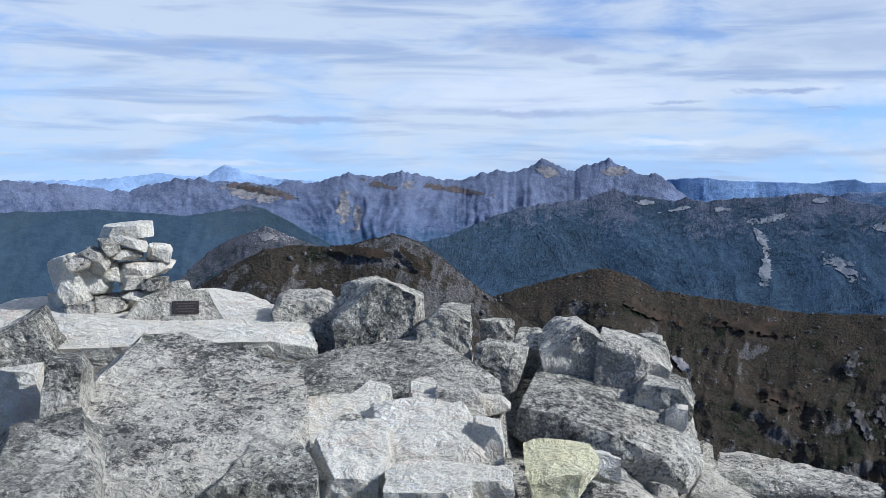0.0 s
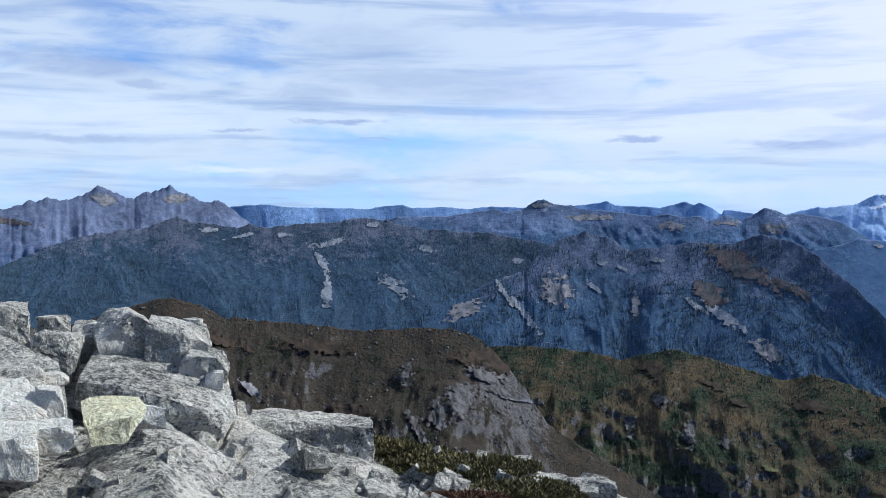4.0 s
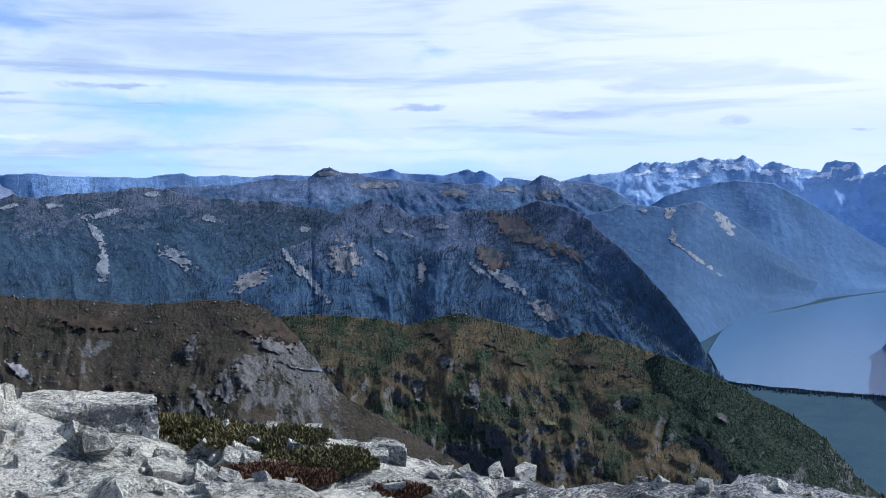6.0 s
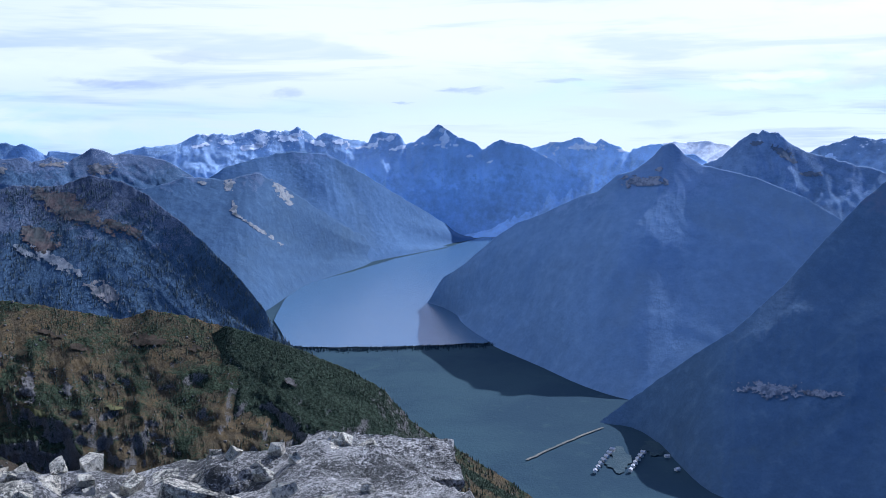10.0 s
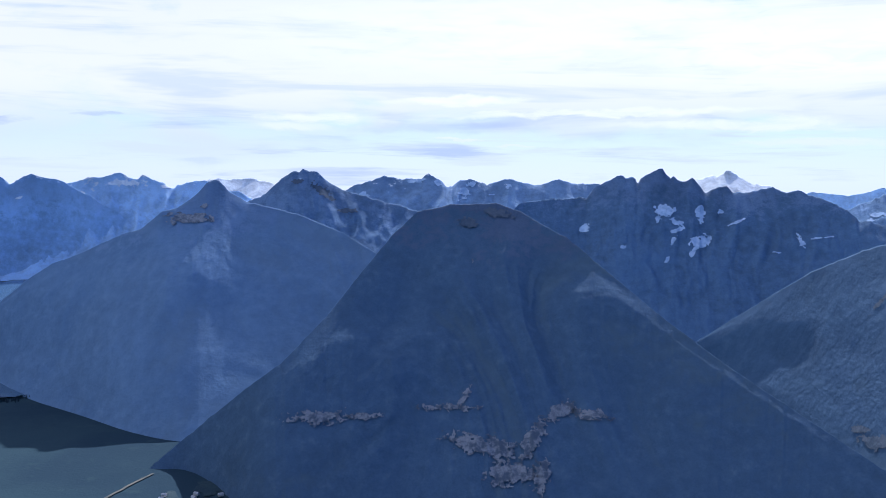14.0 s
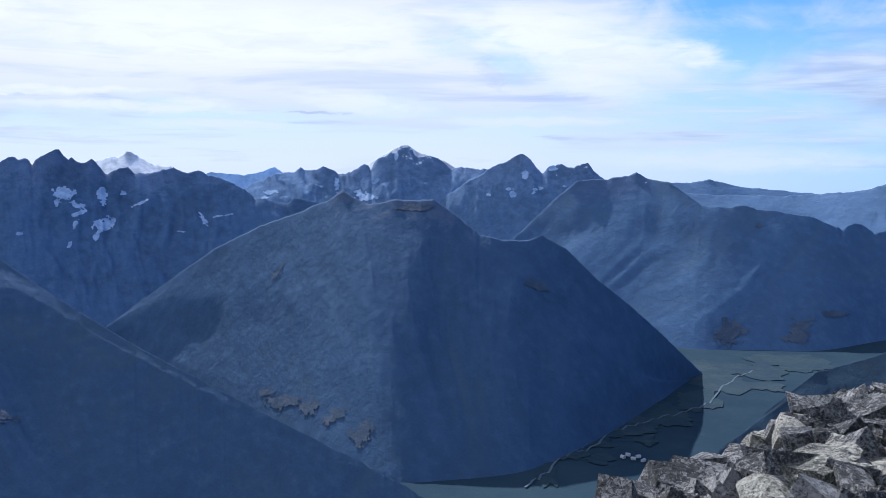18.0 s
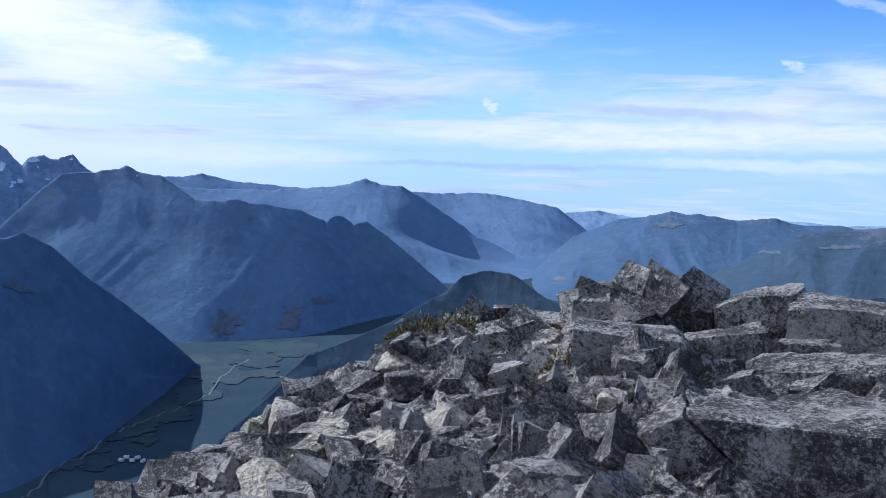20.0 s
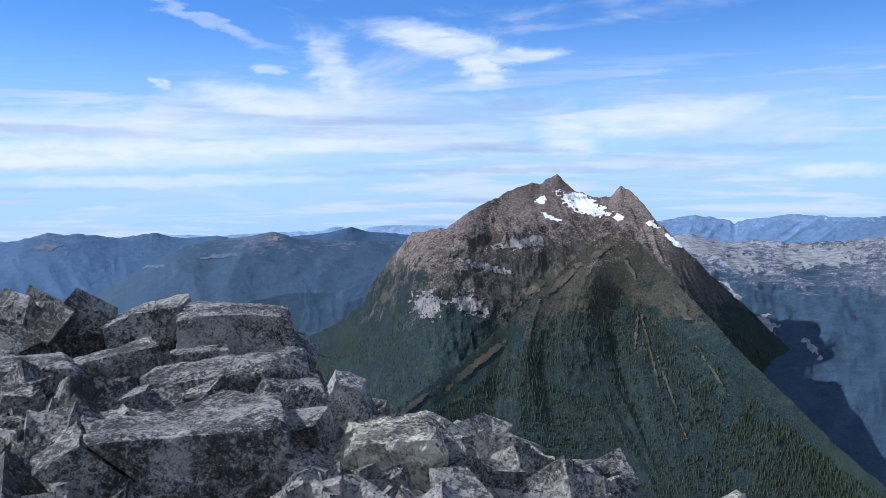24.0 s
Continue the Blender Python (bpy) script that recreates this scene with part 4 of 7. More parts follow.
pk_v = mountain("forested_mountain", "dark forested mountain with a small pointed top",
         [(111.7, -5.19), (114.3, -3.91), (116.9, -3), (117.4, -2.73), (118.3, -2.44), (119.1, -1.84), (119.8, -2.27), (120.6, -2.67), (121.6, -2.54), (122.3, -2.37), (123.6, -2.44), (124.5, -2.37), (125.3, -2.94), (126, -3.44), (127.3, -4.44), (128.7, -4.81), (130, -4.79), (131, -4.48), (131.5, -4.74), (132.4, -5.24), (134.1, -6.87), (136.4, -8.63), (138.4, -10.36), (140.4, -12.2), (142.3, -13.98)],
         [(100, 2700), (145, 2700)], [(104, 2100), (107.7, 1960), (113, 1620), (118.8, 1320), (122, 1240), (127, 1260), (130, 1290), (133, 1380), (136, 1540), (139, 1800), (141, 2050)], slope_material("forested_mountain_side", felt=0.35, far=0.38, tree_line=1, snow=0.02, rocky=0.2, grain=0.02, forest=(0.03, 0.045, 0.05)), 178, jag=0.05, rows=56, step=0.08, ribs=0.09, crisp=0.25, steep=0.8, power=1.0)
pk_y = mountain("hazy_range", "hazy blue ridge with a low pointed summit",
         [(137.2, -1.78), (139.2, -1.92), (141.2, -2.0), (144.5, -2.01), (147.5, -1.76), (148.9, -1.6), (150.0, -1.21), (150.9, -1.56), (152.1, -1.6), (153.3, -2.24), (154.6, -3.08), (156.6, -4.42), (159.0, -5.51), (161.9, -5.88), (164.4, -6.72)],
         4100, 3300, slope_material("hazy_range_side", felt=0.12, far=0.56, tree_line=1, snow=0, rocky=0.2, grain=0.02), 185, jag=0.054, rows=56, step=0.08, ribs=0.12, long=1.3, crisp=0.25)
far_y = mountain("hazy_range", "very hazy pale blue ridge",
         [(137.5, -1.38), (139.5, -1.29), (140.5, -1.11), (142.5, -1.54), (145.9, -1.82), (147.9, -1.95), (152.3, -1.93), (154.6, -1.98), (157.2, -1.92), (159.5, -2.29), (161.4, -2.69), (163.1, -3.87), (164.4, -4.79)],
         4600, 4000, slope_material("hazy_range_side", felt=0.12, far=0.62, tree_line=1.2, snow=0, rocky=0.1, grain=0.02), 192, jag=0.054, rows=56, step=0.08, ribs=0.03, long=1.3)
far_sw = mountain("far_range", "very distant pale blue hills",
         [(160.5, -3.12), (161.8, -2.97), (163.8, -2.78), (165.8, -3.1), (169.2, -3.04), (172.6, -3.04), (173.9, -2.94), (177.2, -3.16), (180.9, -3.0), (183.1, -2.98), (184.1, -2.74), (185.3, -2.95), (186.9, -2.74), (190.5, -2.81), (192.9, -2.9)],
         4850, 4600, slope_material("far_range_side", 0.85, tree_line=1.2, snow=0, rocky=0.1, grain=0.02), 199, jag=0.0405, rows=56, step=0.08, ribs=0.03)
rng_a = mountain("rounded_range", "hazy blue rounded forested range",
         [(157.9, -7.71), (160.3, -6.23), (162.4, -4.36), (164.9, -3.26), (166.5, -3.04), (168.0, -2.68), (168.8, -2.84), (169.7, -2.78), (171.7, -3.11), (173.7, -2.88), (175.0, -3.21), (177.1, -3.16), (179.8, -3.58), (182.5, -4.06)],
         3800, 2900, slope_material("rounded_range_side", felt=0.35, far=0.42, tree_line=0.95, snow=0, rocky=0.2, grain=0.02), 206, jag=0.054, rows=56, step=0.08, ribs=0.12, long=1.3, crisp=0.25)
rng_b = mountain("rounded_range", "blue forested range with brown clearings",
         [(167.1, -8.03), (169.7, -6.59), (172.4, -5.12), (175.0, -3.78), (177.1, -3.37), (178.4, -3.26), (180.3, -2.97), (181.8, -3.4), (183.8, -3.64), (186.5, -3.67), (189.1, -3.79), (191.8, -4.24)],
         3150, 2300, slope_material("rounded_range_side", felt=0.35, far=0.24, tree_line=0.95, snow=0, rocky=0.25, grain=0.02), 213, jag=0.054, rows=56, step=0.08, ribs=0.14, long=1.3, crisp=0.25)
rng_c = mountain("rounded_range", "hazy blue forested hills",
         [(179.8, -3.42), (182.1, -3.23), (183.5, -3.11), (185.0, -2.79), (186.1, -3.11), (188.5, -3.31), (191.1, -3.42)],
         3600, 3200, slope_material("rounded_range_side", felt=0.35, far=0.35, tree_line=1.1, snow=0, rocky=0.1, grain=0.02), 220, jag=0.0405, rows=56, step=0.08, ribs=0.03)
knob = mountain("round_hill", "dark forested round hill with a clearing",
         [(146.6, -11.78), (149.3, -10.76), (151.7, -9.65), (154.9, -7.87), (155.9, -6.92), (157.2, -6.54), (158.1, -6.59), (159.1, -6.78), (160.4, -7.71), (162.4, -8.91), (165.1, -10.46)],
         1900, 1250, slope_material("round_hill_side", felt=0.35, far=0.2, tree_line=1.3, snow=0, rocky=0.05, grain=0.03), 227, jag=0.054, rows=90, step=0.06, ribs=0.05, crisp=0.25, steep=0.7)
low_w = mountain("wooded_ridge", "dark forested low ridge",
         [(177.1, -7.64), (179.1, -6.96), (181.5, -6.6), (183.9, -6.67), (185.9, -6.03), (187.8, -4.99), (189.8, -5.28)],
         3000, 2400, slope_material("wooded_ridge_side", felt=0.35, far=0.24, tree_line=1.2, snow=0, rocky=0.1, grain=0.02), 234, jag=0.054, rows=56, step=0.08, ribs=0.12, crisp=0.25, steep=0.7)
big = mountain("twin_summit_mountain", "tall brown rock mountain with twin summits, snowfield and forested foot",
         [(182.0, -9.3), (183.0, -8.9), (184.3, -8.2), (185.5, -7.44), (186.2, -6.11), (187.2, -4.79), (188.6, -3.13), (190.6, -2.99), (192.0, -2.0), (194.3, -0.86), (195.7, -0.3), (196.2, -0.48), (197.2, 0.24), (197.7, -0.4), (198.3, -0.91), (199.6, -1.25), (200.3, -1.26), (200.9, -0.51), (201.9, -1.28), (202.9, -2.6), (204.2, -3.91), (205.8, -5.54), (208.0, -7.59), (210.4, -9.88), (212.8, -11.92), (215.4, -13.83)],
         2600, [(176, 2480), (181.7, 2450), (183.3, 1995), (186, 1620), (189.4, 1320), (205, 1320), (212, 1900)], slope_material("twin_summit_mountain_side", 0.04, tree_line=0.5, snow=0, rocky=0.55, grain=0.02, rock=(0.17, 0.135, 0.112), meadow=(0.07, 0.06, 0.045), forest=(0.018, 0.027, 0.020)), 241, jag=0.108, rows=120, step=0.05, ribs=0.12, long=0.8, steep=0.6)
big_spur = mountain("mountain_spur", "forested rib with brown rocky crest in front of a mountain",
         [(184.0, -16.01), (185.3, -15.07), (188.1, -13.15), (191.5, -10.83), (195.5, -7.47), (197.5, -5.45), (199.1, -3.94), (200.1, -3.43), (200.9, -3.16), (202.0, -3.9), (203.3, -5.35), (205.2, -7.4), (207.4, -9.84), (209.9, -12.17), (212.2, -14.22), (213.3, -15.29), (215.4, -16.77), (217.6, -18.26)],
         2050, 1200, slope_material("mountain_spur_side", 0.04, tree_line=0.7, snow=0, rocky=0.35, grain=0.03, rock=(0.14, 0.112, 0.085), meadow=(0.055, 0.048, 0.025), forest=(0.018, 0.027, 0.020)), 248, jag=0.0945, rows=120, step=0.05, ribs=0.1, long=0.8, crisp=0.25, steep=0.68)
white_r = mountain("pale_rock_ridge", "pale bare rock ridge over dark forest",
         [(201.6, -4.25), (203.5, -3.52), (204.8, -3.42), (206.7, -3.84), (208.5, -3.73), (210.4, -3.88), (212.7, -3.79), (215.2, -3.51), (217.2, -3.64)],
         2750, 1300, slope_material("pale_rock_ridge_side", 0.2, tree_line=0.72, snow=0, rocky=0.6, grain=0.02, rock=(0.30, 0.285, 0.27), forest=(0.015, 0.022, 0.016)), 255, jag=0.081, rows=56, step=0.08, ribs=0.2)
far_w = mountain("far_range", "very distant pale blue snowy mountains",
         [(202.6, -2.76), (205.1, -2.28), (207.3, -2.68), (210.3, -2.3), (213.3, -2.45), (215.2, -2.38), (217.1, -2.58)],
         4800, 4400, slope_material("far_range_side", 0.6, tree_line=0.9, snow=0.2, rocky=0.2, grain=0.02), 262, jag=0.0675, rows=56, step=0.08, ribs=0.1)
hill_a = mountain("rocky_hill", "near brown rocky hill with heath",
         [(-12.3, -5.42), (-10.6, -4.51), (-8.7, -4.26), (-6.3, -4.42), (-4.7, -4.01), (-2.9, -3.59), (-1.4, -4.01), (0.0, -5.01), (1.4, -6.15), (2.9, -7.28), (4.6, -8.42)],
         380, 240, heath_material("rocky_hill_side"), 269, jag=0.09, rows=130, step=0.06, ribs=0.16, category="hill", long=2.0, foot_z=-180)
hill_b = mountain("rocky_hill", "near brown rocky hill with cliffs, heath and scattered firs",
         [(2.4, -7.49), (3.5, -7.09), (5.0, -6.69), (6.5, -6.21), (8.0, -5.69), (9.9, -5.55), (11.2, -5.94), (12.8, -6.7), (15.4, -7.03), (18.0, -7.28), (20.7, -7.62), (23.4, -7.54), (26.1, -7.54), (27.8, -8.14), (29.1, -9.46), (30.5, -11.1), (31.8, -13.03)],
         700, 330, heath_material("rocky_hill_side"), 276, jag=0.11, rows=130, step=0.06, ribs=0.17, category="hill", long=2.0, foot_z=-330)
hill_i = mountain("wooded_spur", "near spur with dark firs, rock ribs and autumn heath",
         [(25.3, -8.78), (29.7, -8.58), (32.4, -8.6), (34.4, -8.87), (36.1, -9.2), (37.8, -8.75), (39.1, -8.5), (41.1, -8.97), (43.5, -9.57), (45.1, -10.01), (46.7, -9.56), (48.3, -9.88), (49.9, -10.45), (53.0, -11.52), (55.4, -12.72), (57.1, -13.91)],
         900, 420, heath_material("wooded_spur_side", rust=(0.115, 0.080, 0.038), scrub=(0.026, 0.036, 0.021), woods=0.55, heath=(0.06, 0.048, 0.03)), 283, jag=0.1, rows=130, step=0.06, ribs=0.17, category="hill", long=2.0, foot_z=-420)
hill_i2 = mountain("wooded_spur", "near forested spur end sloping to a valley",
         [(51.0, -10.67), (53.4, -11.56), (55.7, -12.48), (58.4, -13.67), (60.3, -14.84), (61.9, -16.6), (63.5, -18.01), (64.8, -19.09)],
         880, 460, heath_material("wooded_spur_side", rust=(0.09, 0.066, 0.032), scrub=(0.026, 0.037, 0.024), woods=0.9), 290, jag=0.081, rows=130, step=0.06, ribs=0.12, category="hill", long=2.0, foot_z=-440)

# ---- what lies on the slopes ----
def cover_material(name, colour, other, scale, rough=0.9):
    m, n, bsdf = material(name)
    pos = n.add("ShaderNodeNewGeometry").outputs["Position"]
    a, b = n.noise(pos, scale, 6.0, 0.65), n.noise(pos, scale * 6, 4.0, 0.7)
    col = n.mix(n.step(a, 0.4, 0.62), colour, other)
    n.link(n.mix(n.math("MULTIPLY", n.step(b, 0.45, 0.7), 0.45), col, other), bsdf.inputs["Base Color"])
    bsdf.inputs["Roughness"].default_value = rough
    bsdf.inputs["Specular IOR Level"].default_value = 0.1
    bump(n, bsdf, b, 0.6, 0.8 / scale * 0.1)
    return m


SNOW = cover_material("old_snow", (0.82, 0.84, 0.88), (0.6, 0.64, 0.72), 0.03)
# snow of backlit far peaks, haze and shade put into its blue
SHADED_SNOW = cover_material("hazy_shaded_snow", (0.50, 0.62, 0.80), (0.30, 0.42, 0.62), 0.03)
PALE = cover_material("pale_rock", (0.27, 0.275, 0.28), (0.13, 0.15, 0.17), 0.05)
SCREE = cover_material("grey_rock", (0.24, 0.22, 0.21), (0.10, 0.11, 0.12), 0.05)
HEATH = cover_material("brown_heath", (0.10, 0.085, 0.065), (0.055, 0.06, 0.05), 0.03)
RUST = cover_material("rust_heath", (0.11, 0.082, 0.075), (0.06, 0.066, 0.066), 0.04)
GREEN = cover_material("yellow_grass", (0.11, 0.10, 0.04), (0.06, 0.065, 0.03), 0.05)
# clearings and bare tops of far hills, distance haze mixed into both colours
CUT = cover_material("hazy_logged_ground", (0.29, 0.30, 0.335), (0.10, 0.125, 0.17), 0.08)
SLIDE = cover_material("hazy_clearing", (0.12, 0.145, 0.19), (0.075, 0.105, 0.15), 0.03)
CRAG = cover_material("dark_crag", (0.13, 0.122, 0.115), (0.045, 0.042, 0.037), 0.2)
MOOR = cover_material("brown_moor", (0.055, 0.038, 0.026), (0.026, 0.022, 0.015), 0.15)
patch(big, "snowfield", SNOW, [(198.8, -1.74, 1.52, 0.47, -25), (196.3, -1.45, 0.34, 0.3, -45), (196.8, -2.39, 0.74, 0.17, -25), (202.7, -2.86, 0.47, 0.17, -30), (203.8, -3.75, 0.74, 0.17, -38), (200.8, -2.52, 0.3, 0.27, -40), (198.2, -1.17, 0.74, 0.27, 0)], seed=2)
patch(big, "scree", SCREE, [(195.3, -3.89, 1.69, 0.34, 10), (192.6, -5.21, 2.02, 0.24, -15), (189.5, -7.52, 1.01, 1.35, 60), (191.9, -7.55, 0.84, 1.18, 70)], seed=7)
patch(big, "heath", HEATH, [(196.3, -6.24, 3.03, 0.4, 35), (190.9, -4.51, 1.35, 0.34, 0)], seed=12)
patch(big_spur, "heath", HEATH, [(197.5, -6.11, 1.69, 0.24, 42), (199.8, -4.43, 0.88, 0.27, 35), (192.2, -11.16, 2.02, 0.2, 38), (188.1, -13.64, 1.69, 0.2, 35)], seed=17, kind="stuff")
patch(big_spur, "gully", HEATH, [(202.6, -10.24, 3.03, 0.1, -76), (203.7, -12.42, 3.03, 0.1, -70), (201.4, -5.39, 1.01, 0.13, -60), (204.3, -7.59, 1.01, 0.27, -60), (201.8, -8.97, 1.69, 0.1, 85), (206.2, -11.33, 2.02, 0.1, -55)], seed=22, kind="stuff")
patch(white_r, "rock_face", PALE, [(205.4, -4.24, 2.02, 0.4, -15), (208.2, -5.18, 2.02, 0.74, -15), (211.8, -4.65, 3.03, 0.74, 0), (209.0, -8.52, 0.74, 0.67, -40), (211.6, -9.82, 1.01, 0.27, -50), (207.3, -6.8, 1.01, 0.27, -50)], seed=27)
patch(midc, "scree", PALE, [(18.3, -3.51, 1.08, 0.27, -55), (18.9, -2.38, 0.94, 0.2, 15), (24.5, -2.77, 0.67, 0.2, -20), (30.0, -3.48, 0.27, 0.13, 0), (22.7, -5.07, 1.28, 0.54, -35), (18.6, -5.31, 0.34, 1.01, 0), (16.2, -1.95, 0.47, 0.13, 0), (13.7, -1.98, 0.88, 0.13, 10), (11.8, -1.64, 0.47, 0.13, 0), (21.4, -1.35, 0.47, 0.17, 0)], seed=32)
patch(cone_e, "scree", PALE, [(30.5, -6.77, 1.85, 0.24, -50), (29.1, -5.26, 1.35, 0.17, -55), (40.2, -5.87, 1.01, 0.2, -35), (41.9, -6.56, 1.52, 0.34, -35), (38.2, -3.39, 0.4, 0.13, 0), (36.1, -3.89, 0.47, 0.13, -20), (34.9, -3.6, 0.34, 0.17, 0), (34.6, -5.09, 0.67, 0.17, -40)], seed=37)
patch(cone_e, "cliff", SCREE, [(32.3, -5.36, 1.01, 1.35, 20), (44.6, -8.61, 1.35, 0.61, -35), (26.9, -6.46, 1.35, 0.61, 20), (36.9, -5.8, 0.27, 1.01, 0)], seed=42)
patch(cone_e, "meadow", RUST, [(42.9, -3.71, 2.53, 0.57, -32), (40.9, -5.2, 1.21, 0.61, -30), (45.6, -4.91, 1.42, 0.34, -25)], seed=47)
patch(white_g, "rock_scar", PALE, [(54.5, -2.98, 1.21, 0.34, -57), (51.5, -2.58, 0.34, 0.47, 0), (51.7, -3.92, 0.24, 0.44, 0), (52.7, -4.92, 1.75, 0.13, -35), (50.0, -2.41, 0.4, 0.13, 0)], seed=52)
patch(snow_range, "snowfield", SNOW, [(49.9, -0.28, 0.57, 0.13, 10), (51.5, -0.09, 0.44, 0.19, 0), (52.6, -0.39, 0.76, 0.19, 0), (53.4, 0.04, 0.38, 0.32, 20), (54.9, 0.1, 0.63, 0.16, 0), (56.6, -0.16, 0.51, 0.19, -10), (58.1, -0.2, 0.70, 0.22, -10), (58.9, -0.5, 0.70, 0.16, 0), (59.9, -0.37, 0.82, 0.25, 10), (60.8, 0.03, 0.70, 0.22, 5), (61.3, -0.54, 0.82, 0.16, 15), (64.1, -0.01, 0.22, 0.47, -15), (63.6, -0.37, 0.38, 0.09, 10), (64.8, -0.38, 0.19, 0.09, 0), (65.6, -1.04, 0.19, 0.09, 0), (66.8, -1.37, 0.28, 0.09, 20), (62.5, -0.31, 0.44, 0.13, 10), (55.4, 0.3, 0.32, 0.13, 0)], seed=57)
patch(se_range, "snowfield", SNOW, [(72.2, -0.56, 0.67, 0.17, 0), (69.9, -1.11, 0.34, 0.13, 0), (74.6, -0.75, 0.4, 0.13, 0)], seed=62)
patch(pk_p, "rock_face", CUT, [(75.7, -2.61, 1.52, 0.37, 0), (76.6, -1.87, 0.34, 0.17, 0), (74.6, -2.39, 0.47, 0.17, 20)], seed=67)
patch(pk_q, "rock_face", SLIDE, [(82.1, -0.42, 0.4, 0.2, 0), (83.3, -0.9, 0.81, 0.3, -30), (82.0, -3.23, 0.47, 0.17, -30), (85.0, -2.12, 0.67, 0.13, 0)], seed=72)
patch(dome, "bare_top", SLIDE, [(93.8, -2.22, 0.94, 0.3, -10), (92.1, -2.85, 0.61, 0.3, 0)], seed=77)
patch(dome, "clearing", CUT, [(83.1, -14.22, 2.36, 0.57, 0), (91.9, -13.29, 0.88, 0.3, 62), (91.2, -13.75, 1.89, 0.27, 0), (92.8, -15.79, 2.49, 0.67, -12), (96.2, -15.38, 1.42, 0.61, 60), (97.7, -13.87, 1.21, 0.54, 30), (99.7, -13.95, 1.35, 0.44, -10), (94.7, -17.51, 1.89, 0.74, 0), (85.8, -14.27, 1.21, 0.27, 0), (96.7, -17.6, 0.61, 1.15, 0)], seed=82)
patch(dome, "scar", CUT, [(92.4, -5.1, 0.07, 0.17, 0)], seed=87)
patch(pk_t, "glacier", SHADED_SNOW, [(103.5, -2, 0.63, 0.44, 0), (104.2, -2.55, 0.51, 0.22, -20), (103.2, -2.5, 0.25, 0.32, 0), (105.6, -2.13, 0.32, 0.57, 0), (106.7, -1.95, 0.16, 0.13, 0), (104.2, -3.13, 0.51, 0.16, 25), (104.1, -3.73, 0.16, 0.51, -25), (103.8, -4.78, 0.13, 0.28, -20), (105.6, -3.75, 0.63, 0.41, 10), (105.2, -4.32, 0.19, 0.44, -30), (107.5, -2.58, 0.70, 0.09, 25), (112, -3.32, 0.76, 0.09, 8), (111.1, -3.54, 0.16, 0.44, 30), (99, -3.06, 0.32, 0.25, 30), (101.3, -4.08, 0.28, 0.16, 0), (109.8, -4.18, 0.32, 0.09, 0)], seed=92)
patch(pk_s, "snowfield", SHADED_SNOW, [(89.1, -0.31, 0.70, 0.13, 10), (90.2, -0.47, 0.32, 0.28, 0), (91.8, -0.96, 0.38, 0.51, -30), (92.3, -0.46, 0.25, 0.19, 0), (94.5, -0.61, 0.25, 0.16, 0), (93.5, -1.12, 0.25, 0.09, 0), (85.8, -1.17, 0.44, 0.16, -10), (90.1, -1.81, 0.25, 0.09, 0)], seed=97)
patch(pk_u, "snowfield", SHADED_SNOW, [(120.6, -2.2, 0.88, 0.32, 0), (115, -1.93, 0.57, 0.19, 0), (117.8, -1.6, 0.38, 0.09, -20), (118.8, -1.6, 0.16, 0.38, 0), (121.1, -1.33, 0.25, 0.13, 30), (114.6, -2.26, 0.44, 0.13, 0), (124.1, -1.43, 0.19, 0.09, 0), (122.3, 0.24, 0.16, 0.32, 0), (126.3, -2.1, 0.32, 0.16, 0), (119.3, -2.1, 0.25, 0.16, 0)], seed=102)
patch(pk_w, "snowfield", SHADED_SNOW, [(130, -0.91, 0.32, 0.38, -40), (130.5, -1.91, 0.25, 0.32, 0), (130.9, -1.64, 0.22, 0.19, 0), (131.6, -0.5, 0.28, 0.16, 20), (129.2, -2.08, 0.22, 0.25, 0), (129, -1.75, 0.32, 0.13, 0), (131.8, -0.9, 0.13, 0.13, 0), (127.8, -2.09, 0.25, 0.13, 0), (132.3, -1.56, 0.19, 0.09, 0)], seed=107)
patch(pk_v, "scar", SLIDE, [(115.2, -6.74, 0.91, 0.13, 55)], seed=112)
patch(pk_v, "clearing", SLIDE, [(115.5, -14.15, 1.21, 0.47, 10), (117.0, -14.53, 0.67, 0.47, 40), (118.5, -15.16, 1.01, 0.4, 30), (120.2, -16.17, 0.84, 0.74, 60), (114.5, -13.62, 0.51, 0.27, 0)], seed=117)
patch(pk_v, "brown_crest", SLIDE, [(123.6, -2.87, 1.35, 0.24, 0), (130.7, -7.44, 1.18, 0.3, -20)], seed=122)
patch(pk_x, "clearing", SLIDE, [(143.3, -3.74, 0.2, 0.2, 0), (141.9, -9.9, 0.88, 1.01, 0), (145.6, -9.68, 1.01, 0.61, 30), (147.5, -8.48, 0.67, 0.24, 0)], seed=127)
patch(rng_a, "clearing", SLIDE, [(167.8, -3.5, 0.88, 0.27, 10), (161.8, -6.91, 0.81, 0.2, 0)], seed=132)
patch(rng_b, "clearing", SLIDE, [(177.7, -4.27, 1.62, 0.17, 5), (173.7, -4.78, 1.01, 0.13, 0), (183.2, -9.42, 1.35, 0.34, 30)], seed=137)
patch(rng_b, "rocky_top", SCREE, [(180.4, -3.34, 0.61, 0.2, 0)], seed=142)
patch(knob, "clearing", CUT, [(152.2, -9.67, 0.54, 0.1, 25)], seed=147)
